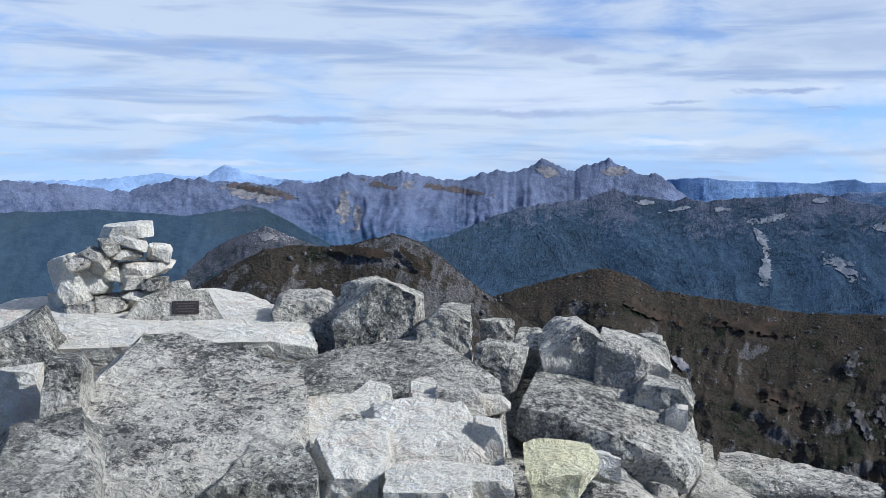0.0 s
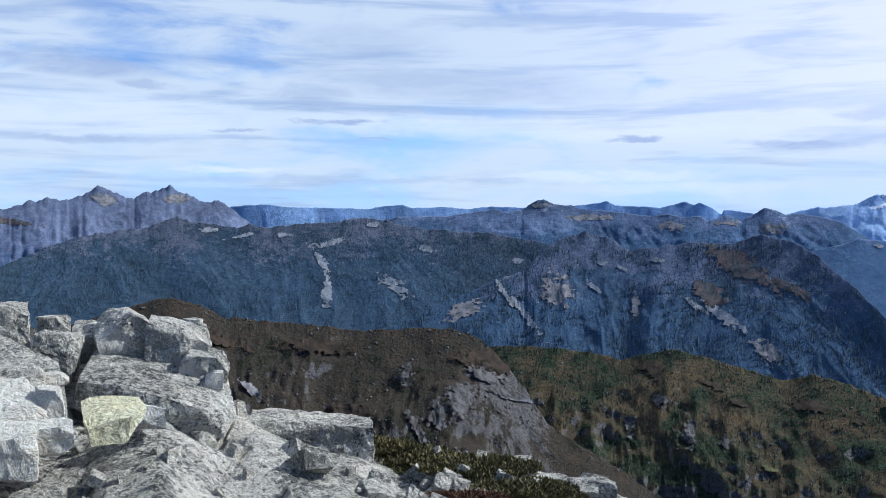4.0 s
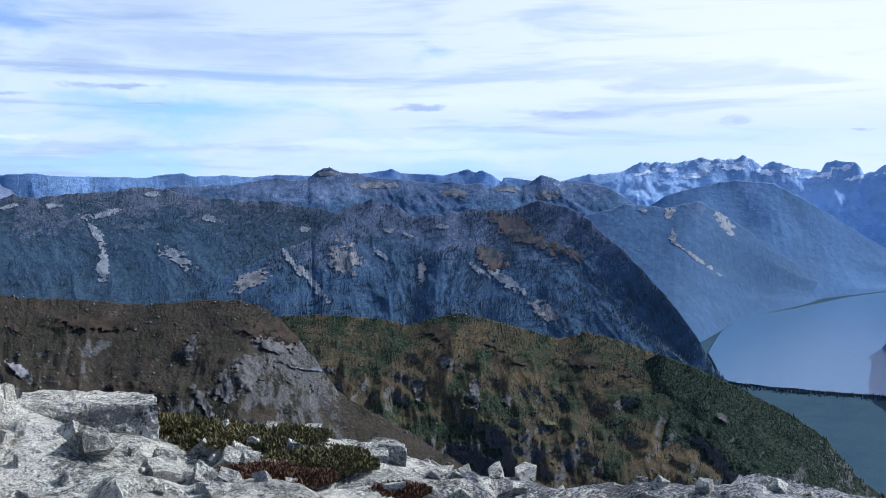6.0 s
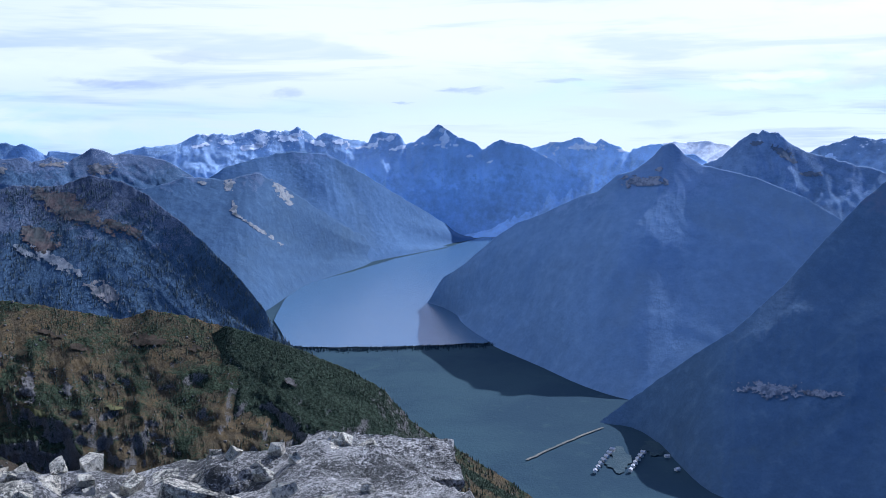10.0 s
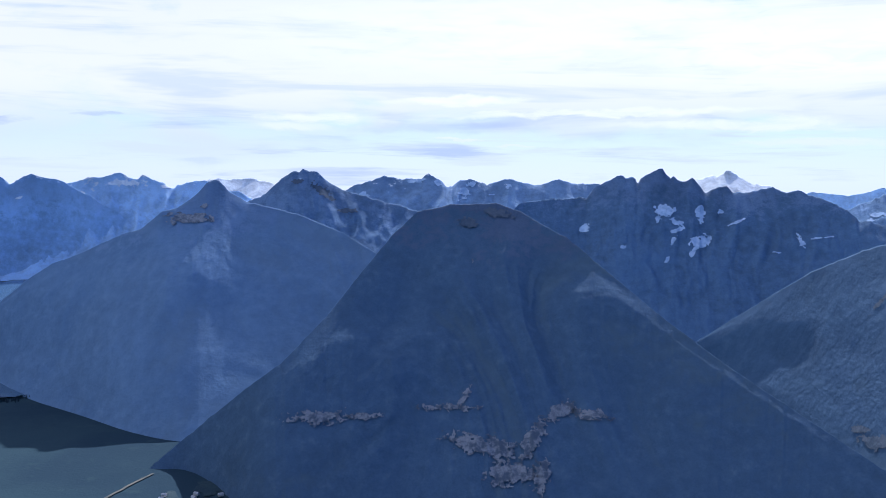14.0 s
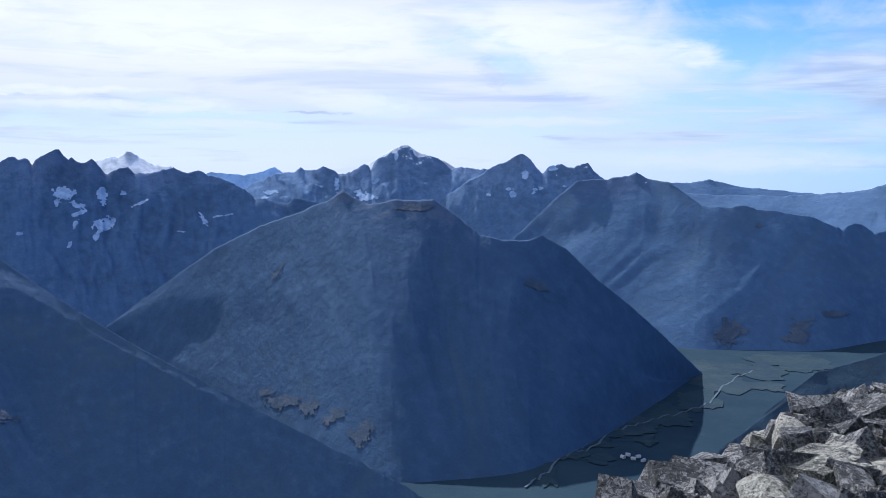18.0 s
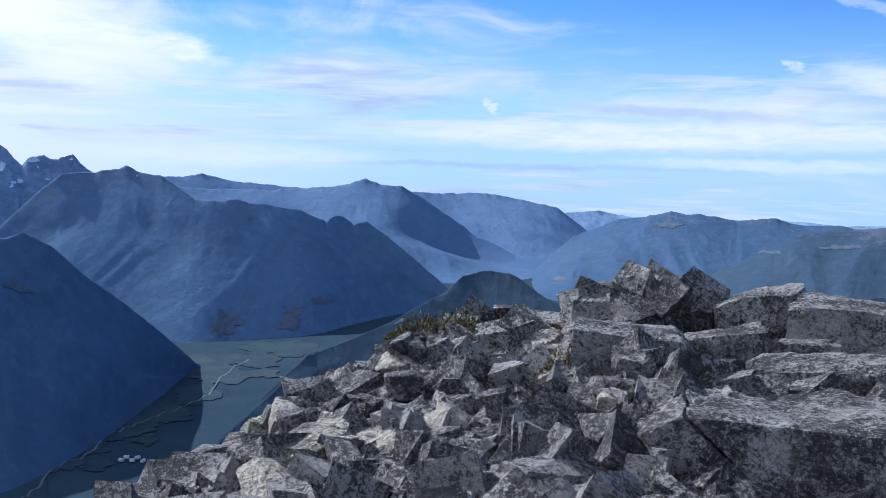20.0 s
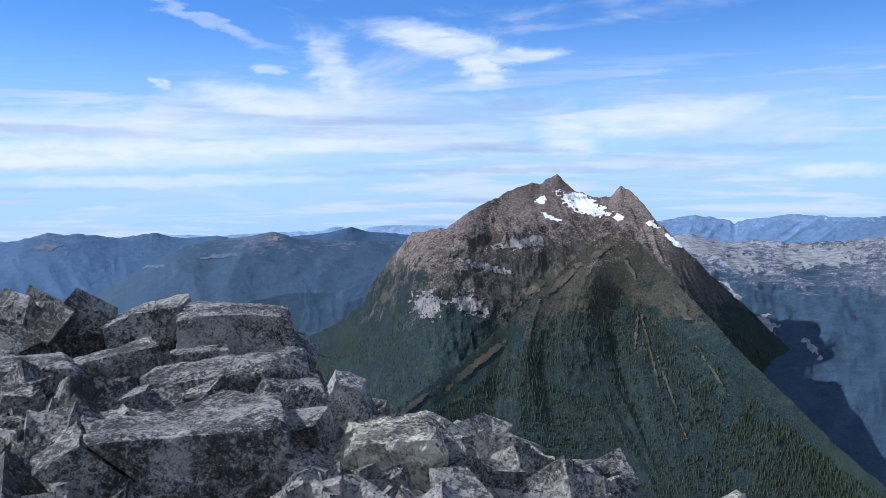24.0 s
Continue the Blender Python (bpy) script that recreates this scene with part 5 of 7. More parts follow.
patch(hill_b, "rock_face", CRAG, [(23.3, -10.37, 0.54, 0.74, 0), (26.6, -11.78, 0.88, 1.21, 0), (27.9, -10.16, 1.35, 0.61, -20), (29.6, -11.51, 1.15, 0.2, -15), (23.9, -13.32, 1.69, 0.27, -55), (25.2, -12.72, 0.61, 0.88, 0)], seed=152)
patch(hill_b, "scree", SCREE, [(14.1, -10.89, 1.08, 0.27, -38), (30.0, -11.68, 1.01, 0.13, -10)], seed=157)
patch(hill_b, "heath", MOOR, [(28.0, -9.49, 2.02, 0.67, -10), (12.3, -7.95, 2.02, 0.47, -20), (17.8, -8.53, 2.36, 0.47, -5), (20.0, -12.5, 1.35, 0.67, 0)], seed=162)
patch(hill_i, "heath", MOOR, [(38.0, -9.83, 0.81, 0.61, -40), (42.8, -11.43, 1.15, 0.24, -20), (46.6, -11.36, 1.15, 0.4, 0), (41.5, -10.58, 1.35, 0.24, -20), (49.2, -11.95, 0.54, 0.27, 0)], seed=167)
patch(hill_i, "grass", GREEN, [(40.4, -14.68, 0.81, 0.3, -30), (44.5, -14.91, 0.47, 0.2, -20)], seed=172)
patch(hill_i, "rock_rib", CRAG, [(40.1, -13.19, 0.47, 1.48, 0), (36.7, -13.08, 0.34, 0.88, 0), (42.1, -13.57, 0.27, 1.01, 0), (38.4, -11.5, 0.67, 0.47, 0)], seed=177)
patch(hill_i2, "bare_patch", CRAG, [(54.7, -14.2, 0.51, 0.27, -40)], seed=182)
patch(hill_a, "heath", MOOR, [(-5.0, -4.71, 2.31, 0.35, -10), (-1.7, -5.29, 1.15, 0.29, -40)], seed=187)
patch(twin, "heath", RUST, [(0.4, -0.93, 2.36, 0.21, -8), (-3.8, -0.7, 1.57, 0.21, -10), (-10.5, -1.12, 2.1, 0.26, -10)], seed=192)
patch(twin, "rock_face", SCREE, [(6.1, 0.15, 0.79, 0.37, -20), (10.0, 0.18, 0.79, 0.31, 0), (-2.2, -0.69, 0.52, 0.26, 0), (-5.9, -2.01, 0.37, 1.31, 0), (-5.1, -2.53, 0.26, 1.05, 0), (-11.2, -1.25, 1.57, 0.37, -10)], seed=197)
patch(left_low, "rock_face", SCREE, [(-10.2, -3.83, 0.79, 0.31, 0)], seed=202)
patch(behind_mid, "rock_face", SCREE, [(39.0, -1.39, 0.81, 0.34, 0), (34.4, -0.91, 1.35, 0.17, 0), (44.6, -1.51, 0.88, 0.34, 0), (31.4, -0.24, 0.54, 0.17, 0), (42.1, -1.2, 0.81, 0.2, 0)], seed=207)

# ---- valley floor, lake and the mountain's own slope ----
def floor_material():
    m, n, bsdf = material("hazy_valley_woods")
    pos = n.add("ShaderNodeNewGeometry").outputs["Position"]
    a, b, c = n.noise(pos, 0.004, 5.0, 0.6), n.noise(pos, 0.03, 5.0, 0.65), n.noise(pos, 0.2, 3.0, 0.7)
    # woods in blue-green, the valley's haze put into the colour
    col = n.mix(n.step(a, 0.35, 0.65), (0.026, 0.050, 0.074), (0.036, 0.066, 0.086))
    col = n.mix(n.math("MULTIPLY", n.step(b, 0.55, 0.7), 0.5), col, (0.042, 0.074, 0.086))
    n.link(col, bsdf.inputs["Base Color"])
    bsdf.inputs["Roughness"].default_value = 1.0
    bsdf.inputs["Specular IOR Level"].default_value = 0.05
    bump(n, bsdf, n.math("ADD", b, c), 0.4, 2.0)
    return m


# heading, rim distance, rim height in degrees: where the summit rock breaks off
RIM = [(-180, 5.0, -14), (-150, 4.5, -18), (-100, 5.5, -15), (-60, 6.5, -11), (-30, 7.6, -8.0), (-18, 7.8, -7.4), (-5, 7.4, -7.6), (5, 7.0, -7.9),
       (9, 6.6, -8.4), (11, 6.3, -10.5), (13.5, 6.2, -12.0), (17, 6.2, -12.4), (20.6, 6.2, -13.4), (23, 6.2, -14.4), (28, 6.2, -14.9), (35, 6.1, -15.9), (38, 6.0, -16.8), (44, 5.8, -17.5), (49, 5.6, -18.0),
       (51, 5.5, -17.3), (56, 5.3, -16.9), (59.5, 5.2, -17.2), (62, 4.8, -18.3), (65.5, 4.2, -19.8), (68, 3.6, -22.5), (75, 2.6, -34), (105, 2.4, -38), (128, 3.0, -30), (135, 4.6, -20.6), (139, 5.2, -17.8),
       (142.5, 5.6, -16.2), (147, 5.8, -13.6), (151, 6.0, -12.2), (155, 6.2, -10.4), (160, 6.4, -9.4), (165, 6.4, -8.8), (170, 6.4, -8.4), (180, 6.0, -9.8)]
RIM_AZ = np.array([p[0] for p in RIM])
RIM_R = np.array([p[1] for p in RIM])
RIM_E = np.array([p[2] for p in RIM])
RIM_W = [(180, 6.0, -9.8), (184, 5.4, -13.0), (188, 5.0, -15.6), (193, 4.8, -17.0), (197, 4.8, -18.5), (203, 5.0, -18.0), (210, 4.5, -18.0)]
RIM_AZ = np.concatenate([RIM_AZ[RIM_AZ > -150], [p[0] for p in RIM_W[1:]]])
RIM_R = np.concatenate([RIM_R[2:], [p[1] for p in RIM_W[1:]]])
RIM_E = np.concatenate([RIM_E[2:], [p[2] for p in RIM_W[1:]]])


CELLS = np.random.RandomState(4)
CELL_XY = CELLS.uniform(-10, 10, (900, 2))
CELL_TILT = CELLS.uniform(-0.28, 0.28, (900, 2))
CELL_LIFT = CELLS.uniform(-0.09, 0.09, 900)


def facets(x, y):
    """Broken rock: blocks with a lift and a tilt of their own, cracks between them."""
    shape = np.shape(x)
    px, py = np.ravel(x), np.ravel(y)
    px, py = px + 0.3 * (fbm(px * 1.3, py * 1.3, 91, 3) - 0.5), py * 1.0 + 0.3 * (fbm(px * 1.3 + 9, py * 1.3, 93, 3) - 0.5)
    out = np.zeros(px.shape)
    calm = np.clip((np.ravel(x) + 0.2 * np.ravel(y)) / 1.6, 0, 1) * np.clip((np.ravel(y) + 1.5) / 1.5, 0, 1)  # the smooth slab
    for lo in range(0, len(px), 4000):
        qx, qy = px[lo:lo + 4000, None], py[lo:lo + 4000, None]
        d = (qx - CELL_XY[:, 0]) ** 2 + (qy - CELL_XY[:, 1]) ** 2
        near = np.argpartition(d, 1, axis=1)[:, :2]
        d2 = np.take_along_axis(d, near, 1)
        order = np.argsort(d2, 1)
        near, d2 = np.take_along_axis(near, order, 1), np.sqrt(np.take_along_axis(d2, order, 1))
        i = near[:, 0]
        h = CELL_LIFT[i] + CELL_TILT[i, 0] * (qx[:, 0] - CELL_XY[i, 0]) + CELL_TILT[i, 1] * (qy[:, 0] - CELL_XY[i, 1])
        out[lo:lo + 4000] = h - 0.10 * np.clip(1 - (d2[:, 1] - d2[:, 0]) / 0.06, 0, 1)
    head = np.degrees(np.arctan2(np.ravel(x), np.ravel(y)))
    calm = np.maximum(calm, np.clip((head - 126) / 8, 0, 1) * np.clip((166 - head) / 6, 0, 1))
    return (out * (1 - 0.8 * calm)).reshape(shape) * (np.hypot(x, y) < 11)


def rock_height(az, r):
    """Height of the summit rock under a heading and distance (z in the world)."""
    az = np.where(az < -100, az + 360, az)
    re, ee = np.interp(az, RIM_AZ, RIM_R, period=None), np.interp(az, RIM_AZ, RIM_E)
    zr = re * np.tan(np.radians(ee))
    k = np.clip((r - 0.8) / (re - 0.8), 0, 1)
    start = -1.62
    inner = start + (zr - start) * np.where(zr > start, k ** 1.6, k ** 0.8)
    over = np.maximum(r - re, 0)
    outer = zr - over * 0.55 - np.maximum(over - 0.4, 0) * 0.55
    x, y = r * np.sin(np.radians(az)), r * np.cos(np.radians(az))
    crag = (fbm(x * 0.9 + 5, y * 0.9 + 9, 77, 5, True) - 0.6) * 0.2 + (fbm(x * 3 + 5, y * 3 + 9, 79, 4) - 0.5) * 0.10 + facets(x, y)
    crag = crag * np.clip((r - 0.8) / 1.5, 0.1, 1)
    return EYE.z + np.where(r > re, outer, inner) + crag - 0.08


a = np.linspace(-180, 180, 721)
r = np.concatenate([np.linspace(0.25, 9.0, 130), 9.0 * (40.0 / 9.0) ** np.linspace(0.03, 1, 30)])
A, R = np.meshgrid(a, r)
Z = rock_height(A, R)
Z[:, -1] = Z[:, 0]
me = grid_mesh("summit_rock", R * np.sin(np.radians(A)), R * np.cos(np.radians(A)), Z)
me.materials.append(ROCK_GREY)
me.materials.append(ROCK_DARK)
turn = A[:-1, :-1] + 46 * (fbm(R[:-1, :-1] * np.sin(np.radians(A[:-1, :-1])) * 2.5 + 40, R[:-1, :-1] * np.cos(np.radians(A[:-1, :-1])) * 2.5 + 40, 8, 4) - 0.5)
# by heading: the pile's shade and lichen as dark rock, also the speckled slab
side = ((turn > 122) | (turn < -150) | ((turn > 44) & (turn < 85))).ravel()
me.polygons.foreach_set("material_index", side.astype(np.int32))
tagged(new("summit_rock", me), "fractured grey granite summit with lichen", "rock", kind="structure")

# the flank below the summit and the valley floor: one sheet out to the horizon
r = np.concatenate([np.linspace(20, 700, 60), np.linspace(720, 4950, 120)])
a = np.linspace(-180, 180, 541)
A, R = np.meshgrid(a, r)
flank = -12.0 - (R - 20) * (0.72 + 0.1 * (fbm(A * 0.2, R * 0.003, 5, 3) - 0.5))
Z = np.maximum(flank, VALLEY + 1.6 * (fbm(R * np.sin(np.radians(A)) * 0.004, R * np.cos(np.radians(A)) * 0.004, 15, 4) - 1.1)) + EYE.z
Z[:, -1] = Z[:, 0]
me = grid_mesh("ground", R * np.sin(np.radians(A)), R * np.cos(np.radians(A)), Z)
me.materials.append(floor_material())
tagged(new("ground", me), "blue-green forested valley floor around the mountains", "ground", kind="structure")


def lake():
    shore = [(54.6, 2010), (55.4, 1990), (58, 1965), (62, 1968), (66.4, 1987), (68, 2050), (66, 2200), (64.9, 2560), (66.0, 2940), (68.0, 4200), (66.4, 4200), (64.0, 3745), (61.6, 3500), (58.5, 3120), (55.8, 2876), (54.5, 2617), (53.8, 2300)]
    bm = bmesh.new()
    pts = []
    for i, (h, d) in enumerate(shore):
        h2, d2 = shore[(i + 1) % len(shore)]
        for k in range(6):
            f = k / 6
            dd = d + (d2 - d) * f + 14 * (noise.noise(Vector((h * 3 + f * 4, d * 0.01, 2))))
            p = spot(h + (h2 - h) * f, 0, dd)
            pts.append(bm.verts.new((p.x, p.y, VALLEY + 2.5 + EYE.z)))
    bm.faces.new(pts)
    bmesh.ops.triangulate(bm, faces=bm.faces[:])
    me = bpy.data.meshes.new("lake")
    bm.normal_update()
    bm.to_mesh(me)
    m, n, bsdf = material("lake_water")
    pos = n.add("ShaderNodeNewGeometry").outputs["Position"]
    bsdf.inputs["Base Color"].default_value = (0.065, 0.125, 0.21, 1)
    bsdf.inputs["Specular Tint"].default_value = (0.8, 0.92, 1.0, 1)
    bsdf.inputs["Roughness"].default_value = 0.25
    bsdf.inputs["IOR"].default_value = 1.33
    bump(n, bsdf, n.noise(pos, 0.4, 3.0, 0.6), 0.5, 0.5)
    me.materials.append(m)
    tagged(new("lake", me), "long pale blue mountain lake between forested slopes", "lake", kind="structure")


lake()


def strip(name, label, category, points, width, mat, lift=0.6):
    """A ribbon on the valley floor through headings and distances."""
    verts, faces = [], []
    way = [(h + (h2 - h) * k / 8, d + (d2 - d) * k / 8) for (h, d), (h2, d2) in zip(points, points[1:]) for k in range(8)] + [points[-1]]
    bend = 0.12 if "river" in name else 0.02
    points = [(h + bend * noise.noise(Vector((h * 2.3, d * 0.01, 1))), d * (1 + bend * 0.15 * noise.noise(Vector((h * 3.1, 4, d * 0.02))))) for h, d in way]
    for i, (h, d) in enumerate(points):
        p = spot(h, 0, d)
        q0, q1 = spot(*[points[max(i - 1, 0)][0], 0, points[max(i - 1, 0)][1]]), spot(*[points[min(i + 1, len(points) - 1)][0], 0, points[min(i + 1, len(points) - 1)][1]])
        side = Vector((q1.y - q0.y, q0.x - q1.x, 0)).normalized() * width / 2
        for s_ in (-1, 1):
            verts.append((p.x + side.x * s_, p.y + side.y * s_, EYE.z + VALLEY + lift))
    faces = [(2 * i, 2 * i + 1, 2 * i + 3, 2 * i + 2) for i in range(len(points) - 1)]
    me = bpy.data.meshes.new(name)
    me.from_pydata(verts, [], faces)
    me.materials.append(mat)
    tagged(new(name, me), label, category, kind="structure")


RIVER = cover_material("river_bed", (0.13, 0.17, 0.20), (0.09, 0.125, 0.15), 0.03)
GRAVEL = cover_material("gravel", (0.17, 0.16, 0.14), (0.09, 0.10, 0.10), 0.05)
strip("road", "straight pale gravel strip in the valley forest", "road", [(69.0, 1256), (71.2, 1330), (73.6, 1415)], 4.5, GRAVEL)
strip("road", "pale lane with houses on the valley floor", "road", [(73.2, 1221), (74.2, 1308)], 3, GRAVEL)
strip("road", "pale lane with houses on the valley floor", "road", [(75.2, 1235), (76.0, 1308)], 3, GRAVEL)
strip("river", "thin pale river winding along the valley", "river", [(130.2, 1235), (131.5, 1300), (132.4, 1380), (134.3, 1424), (135.2, 1520), (137.1, 1583), (139.4, 1660), (140.9, 1737), (141.8, 1900), (143.2, 2040)], 3.5, RIVER)
strip("river", "thin pale river in a side valley", "river", [(106.0, 1900), (107.6, 1760), (109.5, 1640), (111.8, 1560), (113.8, 1480)], 3, RIVER)


def field(az, r, wide, deep, mat, label, seed):
    """A clearing on the valley floor with an uneven rim."""
    verts = []
    for i in range(36):
        t = 2 * math.pi * i / 36
        k = 1 + 0.75 * noise.noise(Vector((math.cos(t) * 1.6, math.sin(t) * 1.6, seed * 3.7))) + 0.35 * noise.noise(Vector((math.cos(t) * 5, math.sin(t) * 5, seed)))
        p = spot(az + math.degrees(math.cos(t) * wide * k / r), 0, r + math.sin(t) * deep * k)
        verts.append((p.x, p.y, EYE.z + VALLEY + 0.05 + 0.02 * seed))
    me = bpy.data.meshes.new("meadow")
    me.from_pydata(verts, [], [tuple(range(36))])
    me.materials.append(mat)
    tagged(new("meadow", me), label, "meadow", "valley meadows", kind="structure")


# meadow colours close to the floor's, with the same haze blue in them
FIELD = cover_material("hazy_meadow", (0.040, 0.068, 0.080), (0.028, 0.053, 0.074), 0.02)
BARE = cover_material("hazy_valley_clearing", (0.048, 0.074, 0.088), (0.032, 0.058, 0.076), 0.02)
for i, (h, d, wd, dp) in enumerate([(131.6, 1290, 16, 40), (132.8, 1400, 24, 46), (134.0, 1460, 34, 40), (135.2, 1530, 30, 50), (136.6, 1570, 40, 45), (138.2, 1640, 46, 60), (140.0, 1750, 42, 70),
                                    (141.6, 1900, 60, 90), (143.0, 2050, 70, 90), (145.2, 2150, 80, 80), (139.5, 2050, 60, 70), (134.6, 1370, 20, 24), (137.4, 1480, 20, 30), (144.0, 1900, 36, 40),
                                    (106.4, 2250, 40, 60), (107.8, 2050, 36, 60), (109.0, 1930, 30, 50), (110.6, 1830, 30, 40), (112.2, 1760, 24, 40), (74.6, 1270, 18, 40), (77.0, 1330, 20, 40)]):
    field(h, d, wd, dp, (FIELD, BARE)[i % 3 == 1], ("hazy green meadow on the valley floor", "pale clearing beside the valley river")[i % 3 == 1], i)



# ---- summit rocks ----
# breaks of the larger rocks as seen from the summit: direction of each broken side (0 right, 90 up) and how much of the block it leaves
BREAKS = {1: ((140, 0.85), (35, 0.85)), 4: ((150, 0.9), (-140, 0.82), (30, 0.9)), 34: ((130, 0.85), (40, 0.85)), 40: ((150, 0.85), (35, 0.85)), 19: ((60, 0.72), (125, 0.8), (-60, 0.8)), 22: ((62, 0.66), (128, 0.62), (0, 0.9)), 600: ((55, 0.6), (120, 0.62), (85, 0.9)), 601: ((62, 0.72), (110, 0.85), (20, 0.8)), 602: ((45, 0.7), (95, 0.85), (150, 0.8)), 25: ((70, 0.8), (125, 0.62), (-50, 0.85)),
          31: ((140, 0.75), (25, 0.85)), 55: ((62, 0.78), (135, 0.7), (20, 0.85)), 118: ((75, 0.85), (30, 0.75), (150, 0.8)), 124: ((112, 0.7), (70, 0.85), (-60, 0.75)), 127: ((55, 0.82), (15, 0.86), (125, 0.88), (-40, 0.8)),
          130: ((50, 0.62), (-48, 0.62), (120, 0.85)), 136: ((88, 0.94), (-58, 0.74), (-15, 0.85), (45, 0.86)), 148: ((74, 0.84), (108, 0.84), (152, 0.7), (20, 0.76)), 154: ((72, 0.86), (28, 0.74), (150, 0.82)), 157: ((46, 0.56), (75, 0.78), (200, 0.85)),
          160: ((122, 0.66), (58, 0.76), (-60, 0.72)), 163: ((90, 0.94), (138, 0.76), (48, 0.9), (-160, 0.9)), 412: ((90, 0.96), (128, 0.8), (42, 0.92), (182, 0.95))}


def boulder_mesh(seed, w, d, h, cuts=13, rough=0.028):
    """An angular block: a box broken along flat planes, its faces pitted and its edges chipped."""
    rng = random.Random(seed)
    bm = bmesh.new()
    bmesh.ops.create_cube(bm, size=1.0)
    planes = [(Vector((math.cos(radians(q)), rng.uniform(-0.35, 0.1), math.sin(radians(q)))).normalized(), k) for q, k in BREAKS.get(seed, ())]
    for i in range(5 if planes else min(cuts, 10)):
        n = Vector((rng.gauss(0, 1), rng.gauss(0, 1), rng.gauss(0, 0.8))).normalized()
        planes.append((n, rng.uniform(0.74, 0.92) if seed in BREAKS else rng.uniform(0.54, 0.88)))
    if h < 0.5 * min(w, d):
        # a slab: its outline broken into many sides, its rim bevelled by wear
        for i in range(9):
            q = (i + rng.uniform(0.1, 0.9)) * 2 * math.pi / 9
            planes.append((Vector((math.cos(q), math.sin(q), rng.uniform(-0.1, 0.45))).normalized(), rng.uniform(0.62, 0.86)))
        for i in range(4):
            q = rng.uniform(0, 2 * math.pi)
            planes.append((Vector((math.cos(q) * 0.5, math.sin(q) * 0.5, 1.0)).normalized(), rng.uniform(0.7, 0.9)))
    for n, k in planes:
        reach = 0.5 * (abs(n.x) + abs(n.y) + abs(n.z))
        at = n * reach * k
        cut = bmesh.ops.bisect_plane(bm, geom=bm.verts[:] + bm.edges[:] + bm.faces[:], plane_co=at, plane_no=n, clear_outer=True)
        edges = [g for g in cut["geom_cut"] if isinstance(g, bmesh.types.BMEdge)]
        if edges:
            bmesh.ops.contextual_create(bm, geom=edges)
    lo = [min(v.co[i] for v in bm.verts) for i in range(3)]
    hi = [max(v.co[i] for v in bm.verts) for i in range(3)]
    for v in bm.verts:
        v.co = Vector([((v.co[i] - lo[i]) / (hi[i] - lo[i]) - 0.5) * (w, d, h)[i] for i in range(3)])
    size = min(w, d, h)
    bmesh.ops.triangulate(bm, faces=bm.faces[:])
    aim = max(0.022, max(w, d, h) / 30)
    for _ in range(6):
        long = [ed for ed in bm.edges if ed.calc_length() > aim * 1.5]
        if not long or len(bm.faces) > 7000:
            break
        bmesh.ops.subdivide_edges(bm, edges=long, cuts=1)
        bmesh.ops.triangulate(bm, faces=[f for f in bm.faces if len(f.verts) > 3])
    bmesh.ops.recalc_face_normals(bm, faces=bm.faces[:])
    bm.normal_update()
    off = Vector((seed * 1.7, seed * 0.3, seed * 0.9))
    for v in bm.verts:
        p = v.co + off
        d = noise.voronoi(p * 4.2 + 0.4 * noise.noise_vector(p * 3.0))[0]
        # shallow broken steps across the faces
        step = noise.noise(p * 1.6 + Vector((7, 3, 1))) * 5.0
        step = (math.floor(step) + min(1.0, (step - math.floor(step)) * 4.0)) * 0.28
        k = noise.noise(p * 2.2) * 0.25 + min(0.12, d[1] - d[0]) * 1.1 + noise.noise(p * 9.0) * 0.3 + step
        k = (k - 0.15) * rough * min(1.0, size * 2.2) * 1.35 + (noise.noise(p * 17.0) * 0.011 + noise.noise(p * 34.0) * 0.007) * min(1.0, size * 4)
        v.co += v.normal * k
    me = bpy.data.meshes.new("rock")
    bm.to_mesh(me)
    bm.free()
    return me


def split_rock(az, el, r, w, h, mat, seed, label, cuts, d=1.2, lean=0.0):
    """A boulder that stands broken along straight cracks: a thing with its blocks. cuts: where each crack runs, in metres along its normal."""
    whole = boulder_mesh(seed, w, d, h, 13, 0.028)
    root = tagged(new("boulder"), label, "rock", "summit rocks")
    root.matrix_world = Matrix.Translation(spot(az, el, r)) @ pose(0, 0, 0, 0, lean, -az)
    n = Vector((0.66, 0, 0.75))
    edges = [-9.0, *cuts, 9.0]
    for lo, hi in zip(edges, edges[1:]):
        bm = bmesh.new()
        bm.from_mesh(whole)
        for at, way in ((lo + 0.009, -1), (hi - 0.009, 1)):
            cut = bmesh.ops.bisect_plane(bm, geom=bm.verts[:] + bm.edges[:] + bm.faces[:], plane_co=n * at, plane_no=n * way, clear_outer=True)
            ring = [g for g in cut["geom_cut"] if isinstance(g, bmesh.types.BMEdge)]
            if ring:
                bmesh.ops.holes_fill(bm, edges=ring)
        me = bpy.data.meshes.new("block")
        bm.to_mesh(me)
        bm.free()
        me.materials.append(mat)
        ob = new("block", me)
        ob.parent = root
    return root


def rock(az, el, r, w, h, mat, seed, label, d=None, turn=0.0, lean=0.0, tip=0.0, group="summit rocks", name="boulder", cuts=13, rough=0.028):
    """A rock with its middle at a heading, height and distance, w wide and h high as seen from the summit."""
    me = boulder_mesh(seed, w * 1.04, (d or (w + h) * 0.5) * 1.1, h * 1.04, cuts, rough)
    me.materials.append(mat)
    ob = tagged(new(name, me), label, "rock", group)
    ob.matrix_world = Matrix.Translation(spot(az, el, r)) @ pose(0, 0, 0, tip, lean, -az + turn)
    return ob


